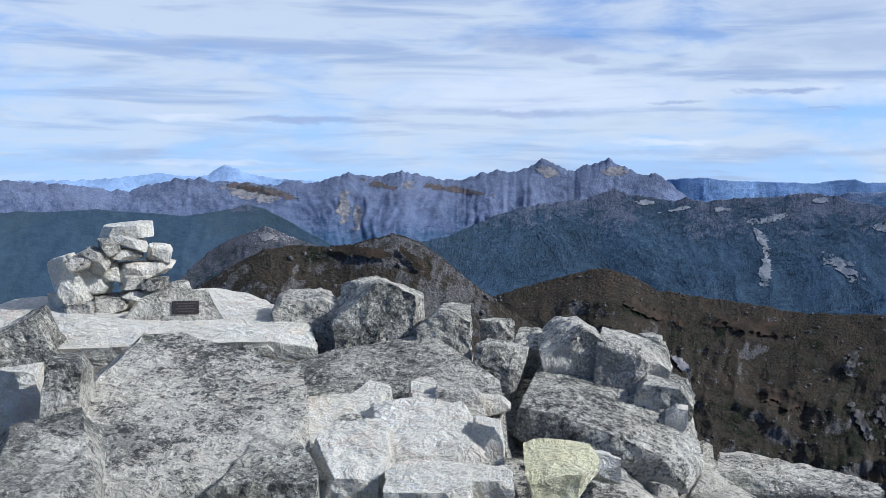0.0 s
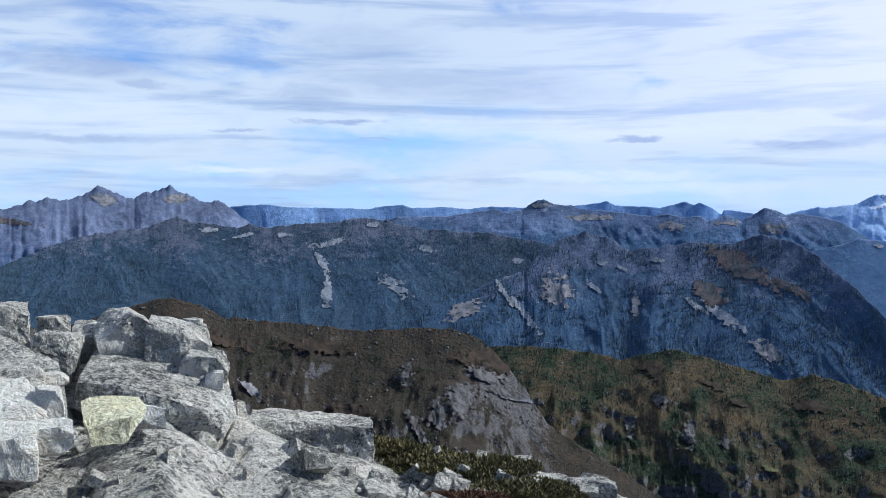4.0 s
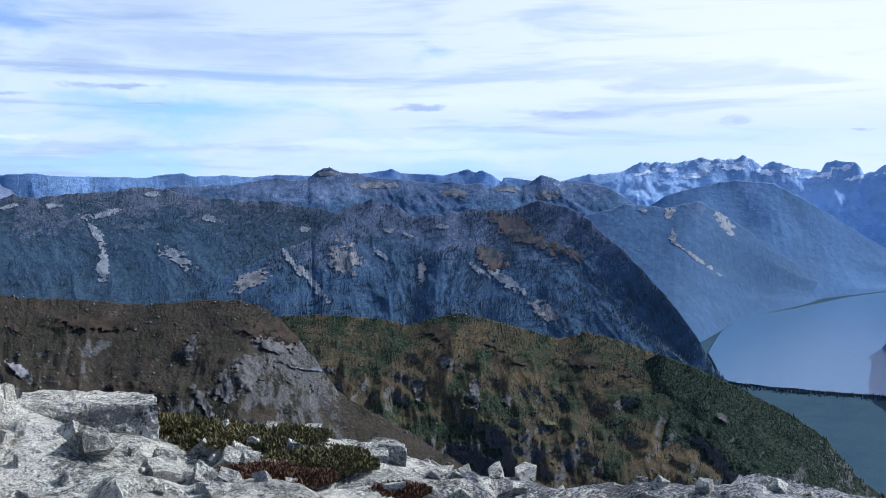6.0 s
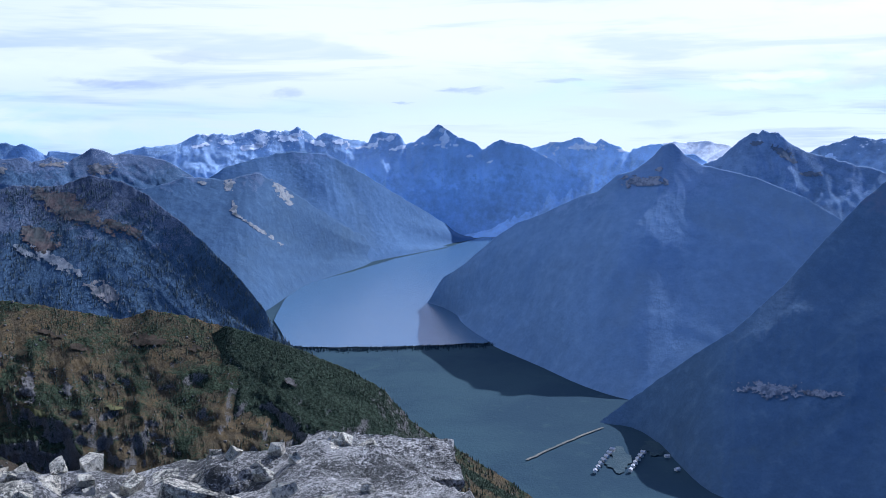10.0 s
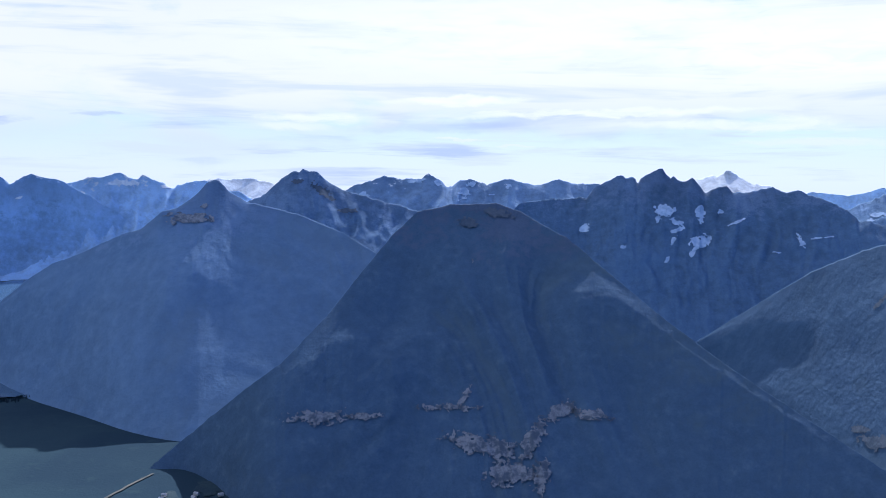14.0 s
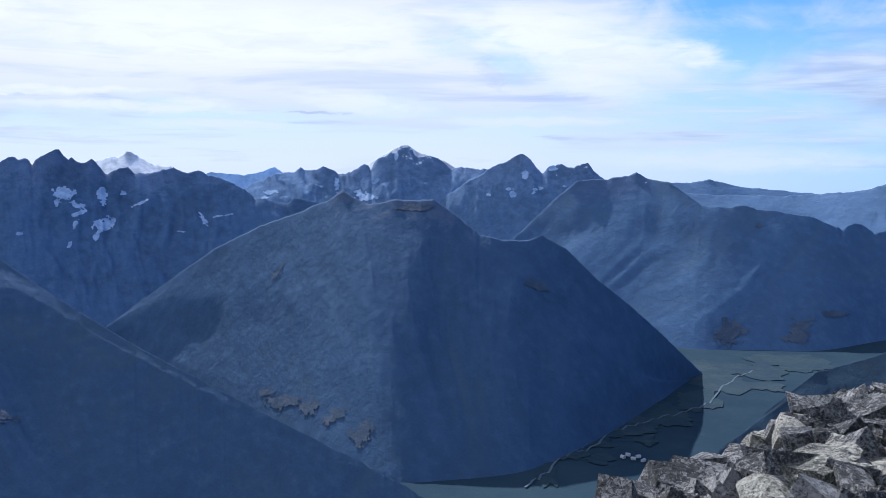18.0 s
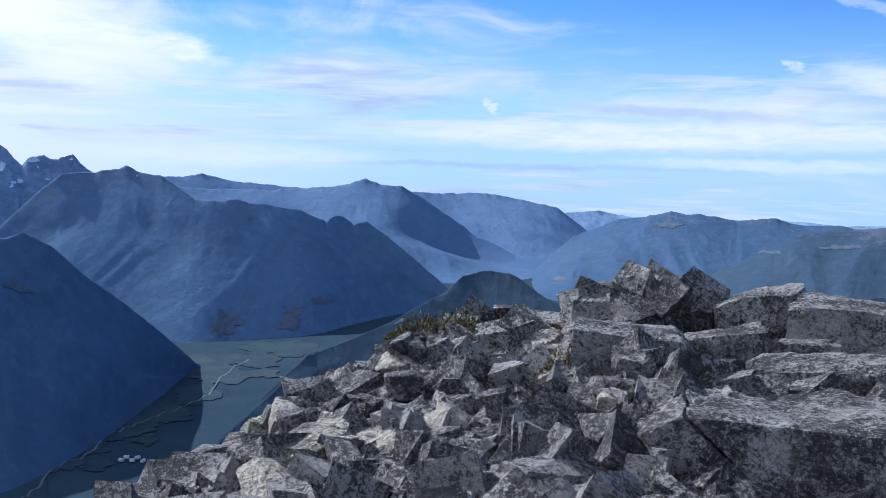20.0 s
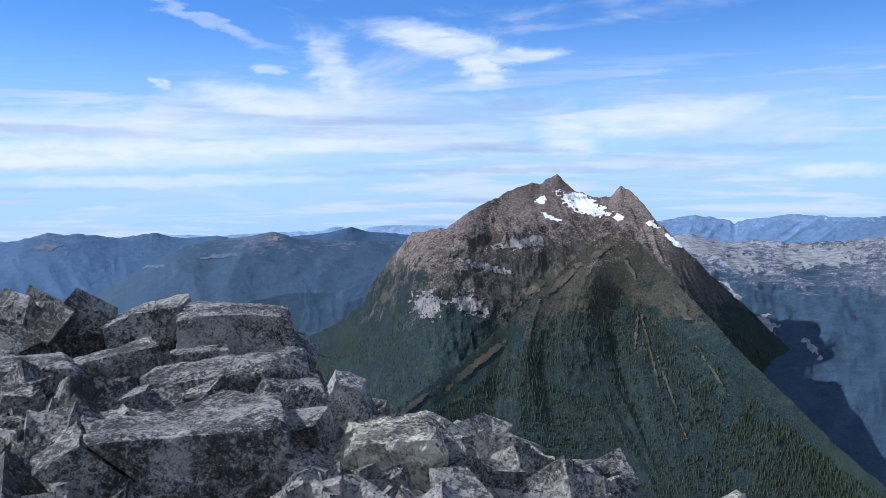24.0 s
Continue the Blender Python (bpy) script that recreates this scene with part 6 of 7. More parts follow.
rock(-14.4, -6.6, 7.00, 1.90, 0.17, ROCK_PALE, 1, "broad pale pink granite ledge under a cairn", d=1.6, tip=3)
rock(-11.0, -10.6, 5.20, 0.96, 0.21, ROCK_GREY, 4, "large flat boulder covered in green-grey lichen", d=1.4, tip=16)
rock(-16.0, -11.1, 4.20, 0.36, 0.14, ROCK_GREY, 7, "rounded grey boulder beside a dark gap", d=0.7, tip=12)
rock(-18.6, -7.4, 6.20, 0.32, 0.35, ROCK_GREY, 10, "grey angular rock lying against the ledge", lean=-25)
rock(-16.3, -9.3, 5.30, 0.19, 0.39, ROCK_GREY, 13, "narrow lichen-covered rock beside a gap")
rock(-18.6, -9.0, 5.70, 0.19, 0.28, ROCK_PALE, 16, "pale broken rocks in a gap")
rock(-6.1, -6.4, 6.90, 0.36, 0.34, ROCK_GREY, 19, "angular grey rock leaning beside a boulder")
rock(-2.4, -6.4, 6.70, 0.48, 0.49, ROCK_GREY, 22, "large pointed boulder with a bleached face", lean=-4)
rock(0.9, -7.2, 6.50, 0.28, 0.37, ROCK_GREY, 25, "upright split boulder with a dark side")
rock(3.4, -7.0, 6.90, 0.20, 0.16, ROCK_GREY, 28, "small grey rock behind the slabs")
rock(-2.0, -9.9, 5.80, 1.10, 0.14, ROCK_GREY, 31, "long grey slab with lichen", d=1.1, tip=16)
rock(0.0, -11.2, 5.20, 0.49, 0.18, ROCK_PALE, 34, "pale pink granite block with clean faces", d=0.55, tip=14)
rock(-4.0, -10.8, 5.40, 0.50, 0.14, ROCK_PALE, 37, "pale cracked granite slab", d=0.55, tip=14)
rock(6.4, -12.1, 4.90, 0.30, 0.14, ROCK_YELLOW, 43, "pale yellow granite block", d=0.34, tip=8)
rock(3.4, -9.8, 5.60, 0.14, 0.08, ROCK_PALE, 46, "small pale stone in a crack")
rock(1.7, -10.0, 5.50, 0.19, 0.19, ROCK_GREY, 49, "small dark wedge of rock")
rock(3.1, -11.5, 5.10, 0.13, 0.23, ROCK_PALE, 52, "pale granite block beside a yellow one")
rock(9.0, -10.3, 6.10, 0.89, 0.17, ROCK_GREY, 55, "large sloping slab with black lichen", d=0.9, tip=12, lean=12)
rock(7.5, -8.0, 6.40, 0.37, 0.39, ROCK_GREY, 600, "pointed grey rock with black lichen on the slab", lean=-6)
rock(9.9, -8.5, 6.40, 0.39, 0.34, ROCK_GREY, 601, "rugged grey rock with black lichen on the slab", lean=14)
rock(11.4, -10.0, 6.20, 0.30, 0.31, ROCK_GREY, 602, "pale grey rock at the end of the slab", lean=10)
rock(5.3, -7.8, 6.60, 0.26, 0.23, ROCK_GREY, 603, "low grey rock behind the slab")
rock(3.6, -8.4, 6.30, 0.27, 0.25, ROCK_GREY, 604, "grey rock wedged between slabs", lean=8)
rock(-7.1, -12.7, 4.80, 0.37, 0.22, ROCK_GREY, 610, "grey block with a broken corner in front of a slab", d=0.4, tip=10)
rock(-3.2, -12.6, 4.90, 0.35, 0.25, ROCK_PALE, 611, "pale pink granite block cracked along one side", d=0.4, tip=14)
rock(0.4, -13.1, 4.70, 0.30, 0.19, ROCK_PALE, 612, "pale granite block beside a yellow one", d=0.35, tip=8)
rock(3.1, -12.9, 4.70, 0.18, 0.14, ROCK_PALE, 613, "small rusty granite block in a joint", tip=6)
rock(-2.8, -11.1, 5.30, 0.22, 0.14, ROCK_GREY, 614, "small grey block wedged among pale rocks", lean=10)
rock(0.2, -9.8, 5.60, 0.21, 0.14, ROCK_PALE, 615, "pale flat stone on a slab", d=0.3, tip=12)
rock(-2.5, -9.9, 5.70, 0.22, 0.14, ROCK_PALE, 616, "pale cracked stone beside a slab", d=0.3, tip=12)
rock(8.5, -12.1, 5.20, 0.14, 0.12, ROCK_PALE, 617, "pale broken stone beside a yellow block")
rock(-9.6, -7.7, 6.00, 0.11, 0.05, ROCK_GREY, 618, "small dark stone lying on a ledge")
rock(-8.3, -7.5, 6.20, 0.16, 0.05, ROCK_GREY, 619, "small flat stone lying on a ledge")
rock(-5.9, -12.3, 5.00, 0.10, 0.14, ROCK_GREY, 620, "narrow grey stone in a joint", lean=-20)
rock(10.9, -7.4, 6.60, 0.12, 0.15, ROCK_GREY, 58, "small rock perched on a slab edge")
rock(12.0, -10.5, 6.00, 0.11, 0.15, ROCK_PALE, 61, "small bleached stone on the slab")
rock(17.6, -13.9, 6.2, 0.74, 0.32, ROCK_GREY, 67, "weathered grey rock at the slab edge", lean=4)
rock(16.0, -16.4, 5.2, 0.18, 0.13, ROCK_DARK, 70, "small dark flat stone lying on the slab", lean=8)
rock(28.3, -16.0, 6.4, 0.38, 0.18, ROCK_GREY, 73, "low grey rock beside heather", lean=0)
rock(34.7, -17.1, 5.9, 0.22, 0.24, ROCK_GREY, 76, "small block with a dark side", lean=0)
rock(33.9, -17.1, 5.8, 0.18, 0.20, ROCK_GREY, 91, "upright grey block with a shadowed side", lean=0)
rock(39.7, -18.3, 5.6, 0.12, 0.08, ROCK_DARK, 100, "small dark stone on a ledge", lean=0)
rock(53.0, -20.8, 5.3, 0.55, 0.46, ROCK_DARK, 106, "granite slab split by a dark crack", lean=0)
rock(59.4, -20.8, 5.2, 0.90, 0.48, ROCK_DARK, 109, "large granite slab at the cliff edge", lean=7)
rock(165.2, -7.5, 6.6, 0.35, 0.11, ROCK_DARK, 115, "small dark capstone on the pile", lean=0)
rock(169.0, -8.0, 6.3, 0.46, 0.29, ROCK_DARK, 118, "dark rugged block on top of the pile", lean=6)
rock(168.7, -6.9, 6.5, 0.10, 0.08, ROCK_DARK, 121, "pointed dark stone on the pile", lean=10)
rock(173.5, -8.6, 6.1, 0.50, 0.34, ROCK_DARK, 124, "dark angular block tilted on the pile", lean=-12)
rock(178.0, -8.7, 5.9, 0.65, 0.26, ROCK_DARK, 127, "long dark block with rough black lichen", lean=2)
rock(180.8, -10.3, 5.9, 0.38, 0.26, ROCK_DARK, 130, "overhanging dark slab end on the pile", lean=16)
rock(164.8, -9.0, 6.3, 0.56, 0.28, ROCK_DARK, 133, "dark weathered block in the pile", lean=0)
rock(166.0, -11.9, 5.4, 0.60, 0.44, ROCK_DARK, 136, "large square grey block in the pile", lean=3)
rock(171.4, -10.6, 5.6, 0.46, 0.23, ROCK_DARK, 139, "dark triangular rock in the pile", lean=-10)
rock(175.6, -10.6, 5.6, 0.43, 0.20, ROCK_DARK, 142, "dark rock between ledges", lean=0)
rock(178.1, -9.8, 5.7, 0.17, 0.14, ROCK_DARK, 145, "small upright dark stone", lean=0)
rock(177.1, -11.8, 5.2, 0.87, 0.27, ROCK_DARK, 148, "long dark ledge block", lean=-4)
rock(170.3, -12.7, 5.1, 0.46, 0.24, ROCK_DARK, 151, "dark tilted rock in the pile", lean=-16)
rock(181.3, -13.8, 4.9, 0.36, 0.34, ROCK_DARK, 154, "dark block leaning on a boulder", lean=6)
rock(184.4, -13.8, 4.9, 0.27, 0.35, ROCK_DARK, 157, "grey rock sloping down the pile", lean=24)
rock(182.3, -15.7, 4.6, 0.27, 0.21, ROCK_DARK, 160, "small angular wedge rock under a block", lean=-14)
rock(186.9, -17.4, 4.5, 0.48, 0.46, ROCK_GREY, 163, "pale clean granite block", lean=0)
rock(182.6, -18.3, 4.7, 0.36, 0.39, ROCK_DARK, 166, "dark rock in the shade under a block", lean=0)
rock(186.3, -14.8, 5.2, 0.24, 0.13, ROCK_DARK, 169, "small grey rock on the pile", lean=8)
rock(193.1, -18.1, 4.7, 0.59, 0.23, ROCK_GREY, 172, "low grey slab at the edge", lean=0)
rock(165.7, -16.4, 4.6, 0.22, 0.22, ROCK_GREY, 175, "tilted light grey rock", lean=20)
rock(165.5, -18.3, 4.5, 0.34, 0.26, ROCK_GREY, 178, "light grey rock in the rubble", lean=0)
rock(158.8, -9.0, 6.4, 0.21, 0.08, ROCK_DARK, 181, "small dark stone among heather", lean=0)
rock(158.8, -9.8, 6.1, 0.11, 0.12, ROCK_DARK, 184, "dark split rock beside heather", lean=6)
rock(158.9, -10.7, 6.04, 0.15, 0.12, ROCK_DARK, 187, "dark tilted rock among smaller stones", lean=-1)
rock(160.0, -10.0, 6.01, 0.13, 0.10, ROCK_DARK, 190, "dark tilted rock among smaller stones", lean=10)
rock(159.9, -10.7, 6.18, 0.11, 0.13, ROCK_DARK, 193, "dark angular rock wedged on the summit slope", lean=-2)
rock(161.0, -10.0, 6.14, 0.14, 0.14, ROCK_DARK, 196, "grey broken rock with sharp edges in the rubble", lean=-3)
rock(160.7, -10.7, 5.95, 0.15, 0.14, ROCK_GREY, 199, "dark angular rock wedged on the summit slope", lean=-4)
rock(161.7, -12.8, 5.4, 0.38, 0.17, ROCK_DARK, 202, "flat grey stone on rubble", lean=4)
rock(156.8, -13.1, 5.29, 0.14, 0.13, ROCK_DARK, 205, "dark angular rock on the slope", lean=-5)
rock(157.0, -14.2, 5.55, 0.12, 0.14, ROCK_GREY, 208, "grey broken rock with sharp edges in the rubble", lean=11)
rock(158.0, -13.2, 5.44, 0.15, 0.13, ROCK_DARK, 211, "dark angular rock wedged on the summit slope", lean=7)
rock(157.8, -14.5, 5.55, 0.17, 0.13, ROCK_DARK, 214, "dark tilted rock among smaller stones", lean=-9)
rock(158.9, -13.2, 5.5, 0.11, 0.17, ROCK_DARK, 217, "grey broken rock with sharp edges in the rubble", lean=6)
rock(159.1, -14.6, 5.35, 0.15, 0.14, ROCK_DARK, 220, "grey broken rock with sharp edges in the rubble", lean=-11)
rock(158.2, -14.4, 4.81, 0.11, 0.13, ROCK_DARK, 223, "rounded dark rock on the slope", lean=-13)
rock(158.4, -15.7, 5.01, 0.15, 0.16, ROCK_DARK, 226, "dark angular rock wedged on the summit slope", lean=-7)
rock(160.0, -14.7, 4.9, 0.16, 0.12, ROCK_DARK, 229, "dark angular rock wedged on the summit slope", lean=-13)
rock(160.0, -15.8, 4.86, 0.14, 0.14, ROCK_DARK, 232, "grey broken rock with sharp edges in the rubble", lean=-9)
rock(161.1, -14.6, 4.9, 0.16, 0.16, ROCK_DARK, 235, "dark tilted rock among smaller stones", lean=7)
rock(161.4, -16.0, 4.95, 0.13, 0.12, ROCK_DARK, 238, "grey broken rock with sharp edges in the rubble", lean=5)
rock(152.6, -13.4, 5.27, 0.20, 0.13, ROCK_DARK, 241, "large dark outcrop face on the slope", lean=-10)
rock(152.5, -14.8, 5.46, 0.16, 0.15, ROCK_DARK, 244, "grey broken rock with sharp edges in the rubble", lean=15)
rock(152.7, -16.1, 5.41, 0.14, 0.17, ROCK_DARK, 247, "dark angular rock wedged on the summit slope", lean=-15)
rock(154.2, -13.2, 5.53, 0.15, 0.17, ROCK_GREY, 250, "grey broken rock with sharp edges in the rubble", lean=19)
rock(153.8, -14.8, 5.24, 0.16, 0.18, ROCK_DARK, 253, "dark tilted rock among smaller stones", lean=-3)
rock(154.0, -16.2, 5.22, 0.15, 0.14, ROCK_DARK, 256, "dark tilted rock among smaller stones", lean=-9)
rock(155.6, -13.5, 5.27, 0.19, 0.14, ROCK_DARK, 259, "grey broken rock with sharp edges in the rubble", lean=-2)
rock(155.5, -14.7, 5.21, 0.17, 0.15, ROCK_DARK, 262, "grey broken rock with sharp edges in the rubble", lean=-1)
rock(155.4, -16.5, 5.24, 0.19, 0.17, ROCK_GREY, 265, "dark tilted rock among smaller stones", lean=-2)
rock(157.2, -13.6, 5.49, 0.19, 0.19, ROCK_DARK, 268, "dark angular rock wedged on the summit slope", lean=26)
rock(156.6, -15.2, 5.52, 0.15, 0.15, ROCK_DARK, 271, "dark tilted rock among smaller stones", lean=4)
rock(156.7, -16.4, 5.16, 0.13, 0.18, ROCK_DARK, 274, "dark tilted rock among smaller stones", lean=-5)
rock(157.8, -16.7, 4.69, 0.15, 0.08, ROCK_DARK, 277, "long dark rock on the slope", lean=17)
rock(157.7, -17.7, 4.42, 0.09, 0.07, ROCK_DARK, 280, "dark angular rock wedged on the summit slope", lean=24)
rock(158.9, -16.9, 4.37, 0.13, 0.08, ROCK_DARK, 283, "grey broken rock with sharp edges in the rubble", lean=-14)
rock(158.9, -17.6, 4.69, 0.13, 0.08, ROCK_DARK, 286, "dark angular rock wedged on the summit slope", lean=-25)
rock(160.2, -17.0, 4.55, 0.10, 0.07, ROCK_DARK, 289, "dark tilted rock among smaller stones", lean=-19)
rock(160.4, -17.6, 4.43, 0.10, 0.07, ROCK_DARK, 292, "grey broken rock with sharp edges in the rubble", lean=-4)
rock(161.8, -17.1, 4.42, 0.10, 0.06, ROCK_DARK, 295, "dark tilted rock among smaller stones", lean=-2)
rock(161.7, -17.6, 4.37, 0.12, 0.07, ROCK_GREY, 298, "grey broken rock with sharp edges in the rubble", lean=-0)
rock(160.2, -19.0, 4.3, 0.51, 0.20, ROCK_DARK, 301, "long dark ledge of granite", lean=2)
rock(149.5, -13.9, 5.8, 0.17, 0.17, ROCK_GREY, 304, "light bleached rock on the slope", lean=-20)
rock(145.9, -15.6, 5.05, 0.14, 0.12, ROCK_DARK, 307, "dark angular block on the slope", lean=-13)
rock(145.7, -16.5, 5.32, 0.14, 0.15, ROCK_DARK, 310, "dark angular rock wedged on the summit slope", lean=26)
rock(145.6, -17.8, 5.21, 0.14, 0.14, ROCK_DARK, 313, "dark tilted rock among smaller stones", lean=16)
rock(146.9, -15.5, 5.24, 0.14, 0.14, ROCK_DARK, 316, "dark tilted rock among smaller stones", lean=-20)
rock(146.7, -16.6, 5.02, 0.15, 0.10, ROCK_DARK, 319, "grey broken rock with sharp edges in the rubble", lean=-9)
rock(146.6, -17.9, 5.33, 0.16, 0.10, ROCK_DARK, 322, "dark tilted rock among smaller stones", lean=-11)
rock(148.0, -15.8, 4.99, 0.11, 0.14, ROCK_GREY, 325, "dark angular rock wedged on the summit slope", lean=-22)
rock(148.1, -16.8, 5.05, 0.13, 0.12, ROCK_DARK, 328, "dark angular rock wedged on the summit slope", lean=8)
rock(148.1, -17.9, 5.11, 0.13, 0.13, ROCK_DARK, 331, "dark tilted rock among smaller stones", lean=3)
rock(149.5, -17.7, 4.89, 0.16, 0.15, ROCK_DARK, 334, "dark rough rock in the rubble", lean=-5)
rock(149.8, -19.0, 4.81, 0.13, 0.16, ROCK_DARK, 337, "dark angular rock wedged on the summit slope", lean=-19)
rock(150.9, -17.8, 4.84, 0.13, 0.16, ROCK_DARK, 340, "dark tilted rock among smaller stones", lean=-20)
rock(150.7, -19.3, 4.77, 0.14, 0.13, ROCK_DARK, 343, "dark tilted rock among smaller stones", lean=10)
rock(152.0, -17.9, 4.67, 0.14, 0.16, ROCK_DARK, 346, "dark angular rock wedged on the summit slope", lean=-1)
rock(151.8, -19.0, 4.72, 0.12, 0.14, ROCK_GREY, 349, "dark angular rock wedged on the summit slope", lean=-1)
rock(153.3, -18.0, 4.56, 0.13, 0.15, ROCK_GREY, 352, "dark tilted rock among smaller stones", lean=-24)
rock(153.3, -19.0, 4.91, 0.16, 0.18, ROCK_GREY, 355, "dark angular rock wedged on the summit slope", lean=12)
rock(152.4, -11.5, 5.73, 0.16, 0.18, ROCK_DARK, 358, "dark outcrop on the slope", lean=-20)
rock(152.0, -13.1, 6.0, 0.17, 0.17, ROCK_DARK, 361, "dark angular rock wedged on the summit slope", lean=-18)
rock(153.3, -11.5, 5.66, 0.12, 0.17, ROCK_DARK, 364, "grey broken rock with sharp edges in the rubble", lean=4)
rock(153.3, -12.9, 5.68, 0.16, 0.12, ROCK_GREY, 367, "grey broken rock with sharp edges in the rubble", lean=5)
rock(154.6, -11.5, 5.68, 0.18, 0.14, ROCK_DARK, 370, "grey broken rock with sharp edges in the rubble", lean=-22)
rock(154.4, -13.2, 5.92, 0.18, 0.18, ROCK_DARK, 373, "grey broken rock with sharp edges in the rubble", lean=14)
rock(155.9, -12.0, 5.69, 0.14, 0.16, ROCK_DARK, 376, "grey broken rock with sharp edges in the rubble", lean=10)
rock(155.8, -13.0, 5.77, 0.16, 0.13, ROCK_GREY, 379, "dark tilted rock among smaller stones", lean=4)
rock(163.3, -14.0, 5.0, 0.19, 0.18, ROCK_GREY, 382, "light grey stone in rubble", lean=0)
rock(163.3, -15.1, 4.8, 0.23, 0.16, ROCK_GREY, 385, "light grey stone in rubble", lean=0)
rock(153.7, -17.3, 4.61, 0.11, 0.16, ROCK_GREY, 388, "dark rock among summit rubble", lean=-3)
rock(153.8, -19.1, 4.49, 0.10, 0.15, ROCK_DARK, 391, "dark tilted rock among smaller stones", lean=-11)
rock(155.0, -17.7, 4.54, 0.10, 0.15, ROCK_DARK, 394, "dark angular rock wedged on the summit slope", lean=2)
rock(154.7, -19.0, 4.27, 0.12, 0.13, ROCK_DARK, 397, "dark angular rock wedged on the summit slope", lean=-13)
rock(156.3, -18.0, 4.47, 0.13, 0.15, ROCK_DARK, 400, "grey broken rock with sharp edges in the rubble", lean=-8)
rock(156.0, -19.0, 4.48, 0.13, 0.13, ROCK_GREY, 403, "dark angular rock wedged on the summit slope", lean=-22)
rock(157.4, -17.7, 4.3, 0.12, 0.15, ROCK_DARK, 406, "dark tilted rock among smaller stones", lean=-20)
rock(157.3, -19.4, 4.6, 0.12, 0.13, ROCK_DARK, 409, "dark angular rock wedged on the summit slope", lean=16)
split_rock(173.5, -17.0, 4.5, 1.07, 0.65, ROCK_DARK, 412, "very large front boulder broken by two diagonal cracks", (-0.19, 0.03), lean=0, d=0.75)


# ---- small rubble on the summit ----
def part(name, data, mat, parent, label="", m=None):
    data.materials.clear()
    data.materials.append(mat)
    ob = new(name, data)
    ob.parent = parent
    if m is not None:
        ob.matrix_local = m
    return tagged(ob, label)


def rubble():
    rng = random.Random(11)
    kinds = []
    for i in range(14):
        me = boulder_mesh(500 + i, 0.2 * rng.uniform(0.8, 1.5), 0.2 * rng.uniform(0.7, 1.2), 0.13 * rng.uniform(0.7, 1.3), 9, 0.04)
        me.materials.append((ROCK_GREY, ROCK_DARK, ROCK_PALE)[i % 3])
        kinds.append(me)
    for lo, hi, r0, r1, count, which in ((-26, 12, 4.2, 7.4, 48, (0, 2)), (12, 60, 4.6, 6.0, 9, (0, 0, 0)), (134, 166, 3.4, 6.3, 180, (1, 1, 1, 1, 0)), (166, 200, 3.4, 6.0, 40, (1, 1, 0))):
        for _ in range(count):
            az, r = rng.uniform(lo, hi), rng.uniform(r0, r1)
            w_ = rng.choice(which)
            me = kinds[rng.randrange(4) * 3 + w_]
            z = float(rock_height(np.array(az), np.array(r)))
            k = rng.uniform(0.45, 1.7) * (0.95 if lo == 134 else 0.8)
            ob = tagged(new("stone", me), ("grey lichen-covered stone lying on the summit rock", "dark angular stone in the summit rubble", "pale granite stone on the summit rock")[w_], "stone", "summit rubble")
            ob.matrix_world = Matrix.Translation((r * math.sin(radians(az)), r * math.cos(radians(az)), z + 0.03 * k)) @ pose(0, 0, 0, rng.uniform(-25, 25), rng.uniform(-25, 25), rng.uniform(0, 360)) @ Matrix.Scale(k, 4)


rubble()


def debris():
    """Fist-sized and smaller chips lying in the joints, too many to count."""
    rng = random.Random(21)
    for lo, hi, r0, r1, count, mat, lab in ((-26, 60, 3.6, 7.2, 380, ROCK_GREY, "pale rock chips in the joints of the summit"), (134, 200, 3.0, 6.4, 6500, ROCK_DARK, "dark broken rock chips between the boulders")):
        verts, faces = [], []
        for _ in range(count):
            az, r = rng.uniform(lo, hi), rng.uniform(r0, r1)
            z = float(rock_height(np.array(az), np.array(r)))
            p, k = Vector((r * math.sin(radians(az)), r * math.cos(radians(az)), z + 0.01)), rng.uniform(0.02, 0.075) * (1 + (lo == 134) * rng.random() ** 3 * 2.2)
            turn = Euler([rng.uniform(0, 6) for _ in range(3)]).to_matrix()
            b0 = len(verts)
            for x in (-1, 1):
                for y in (-1, 1):
                    for zz in (-0.6, 0.6):
                        verts.append(tuple(p + turn @ Vector((x * rng.uniform(0.5, 1.2), y * rng.uniform(0.5, 1.0), zz * rng.uniform(0.5, 1.1))) * k))
            faces += [tuple(b0 + q for q in f) for f in ((0, 1, 3, 2), (4, 6, 7, 5), (0, 4, 5, 1), (2, 3, 7, 6), (0, 2, 6, 4), (1, 5, 7, 3))]
        me = bpy.data.meshes.new("debris")
        me.from_pydata(verts, [], faces)
        me.materials.append(mat)
        tagged(new("rock_debris", me), lab, "rubble", kind="stuff")


debris()


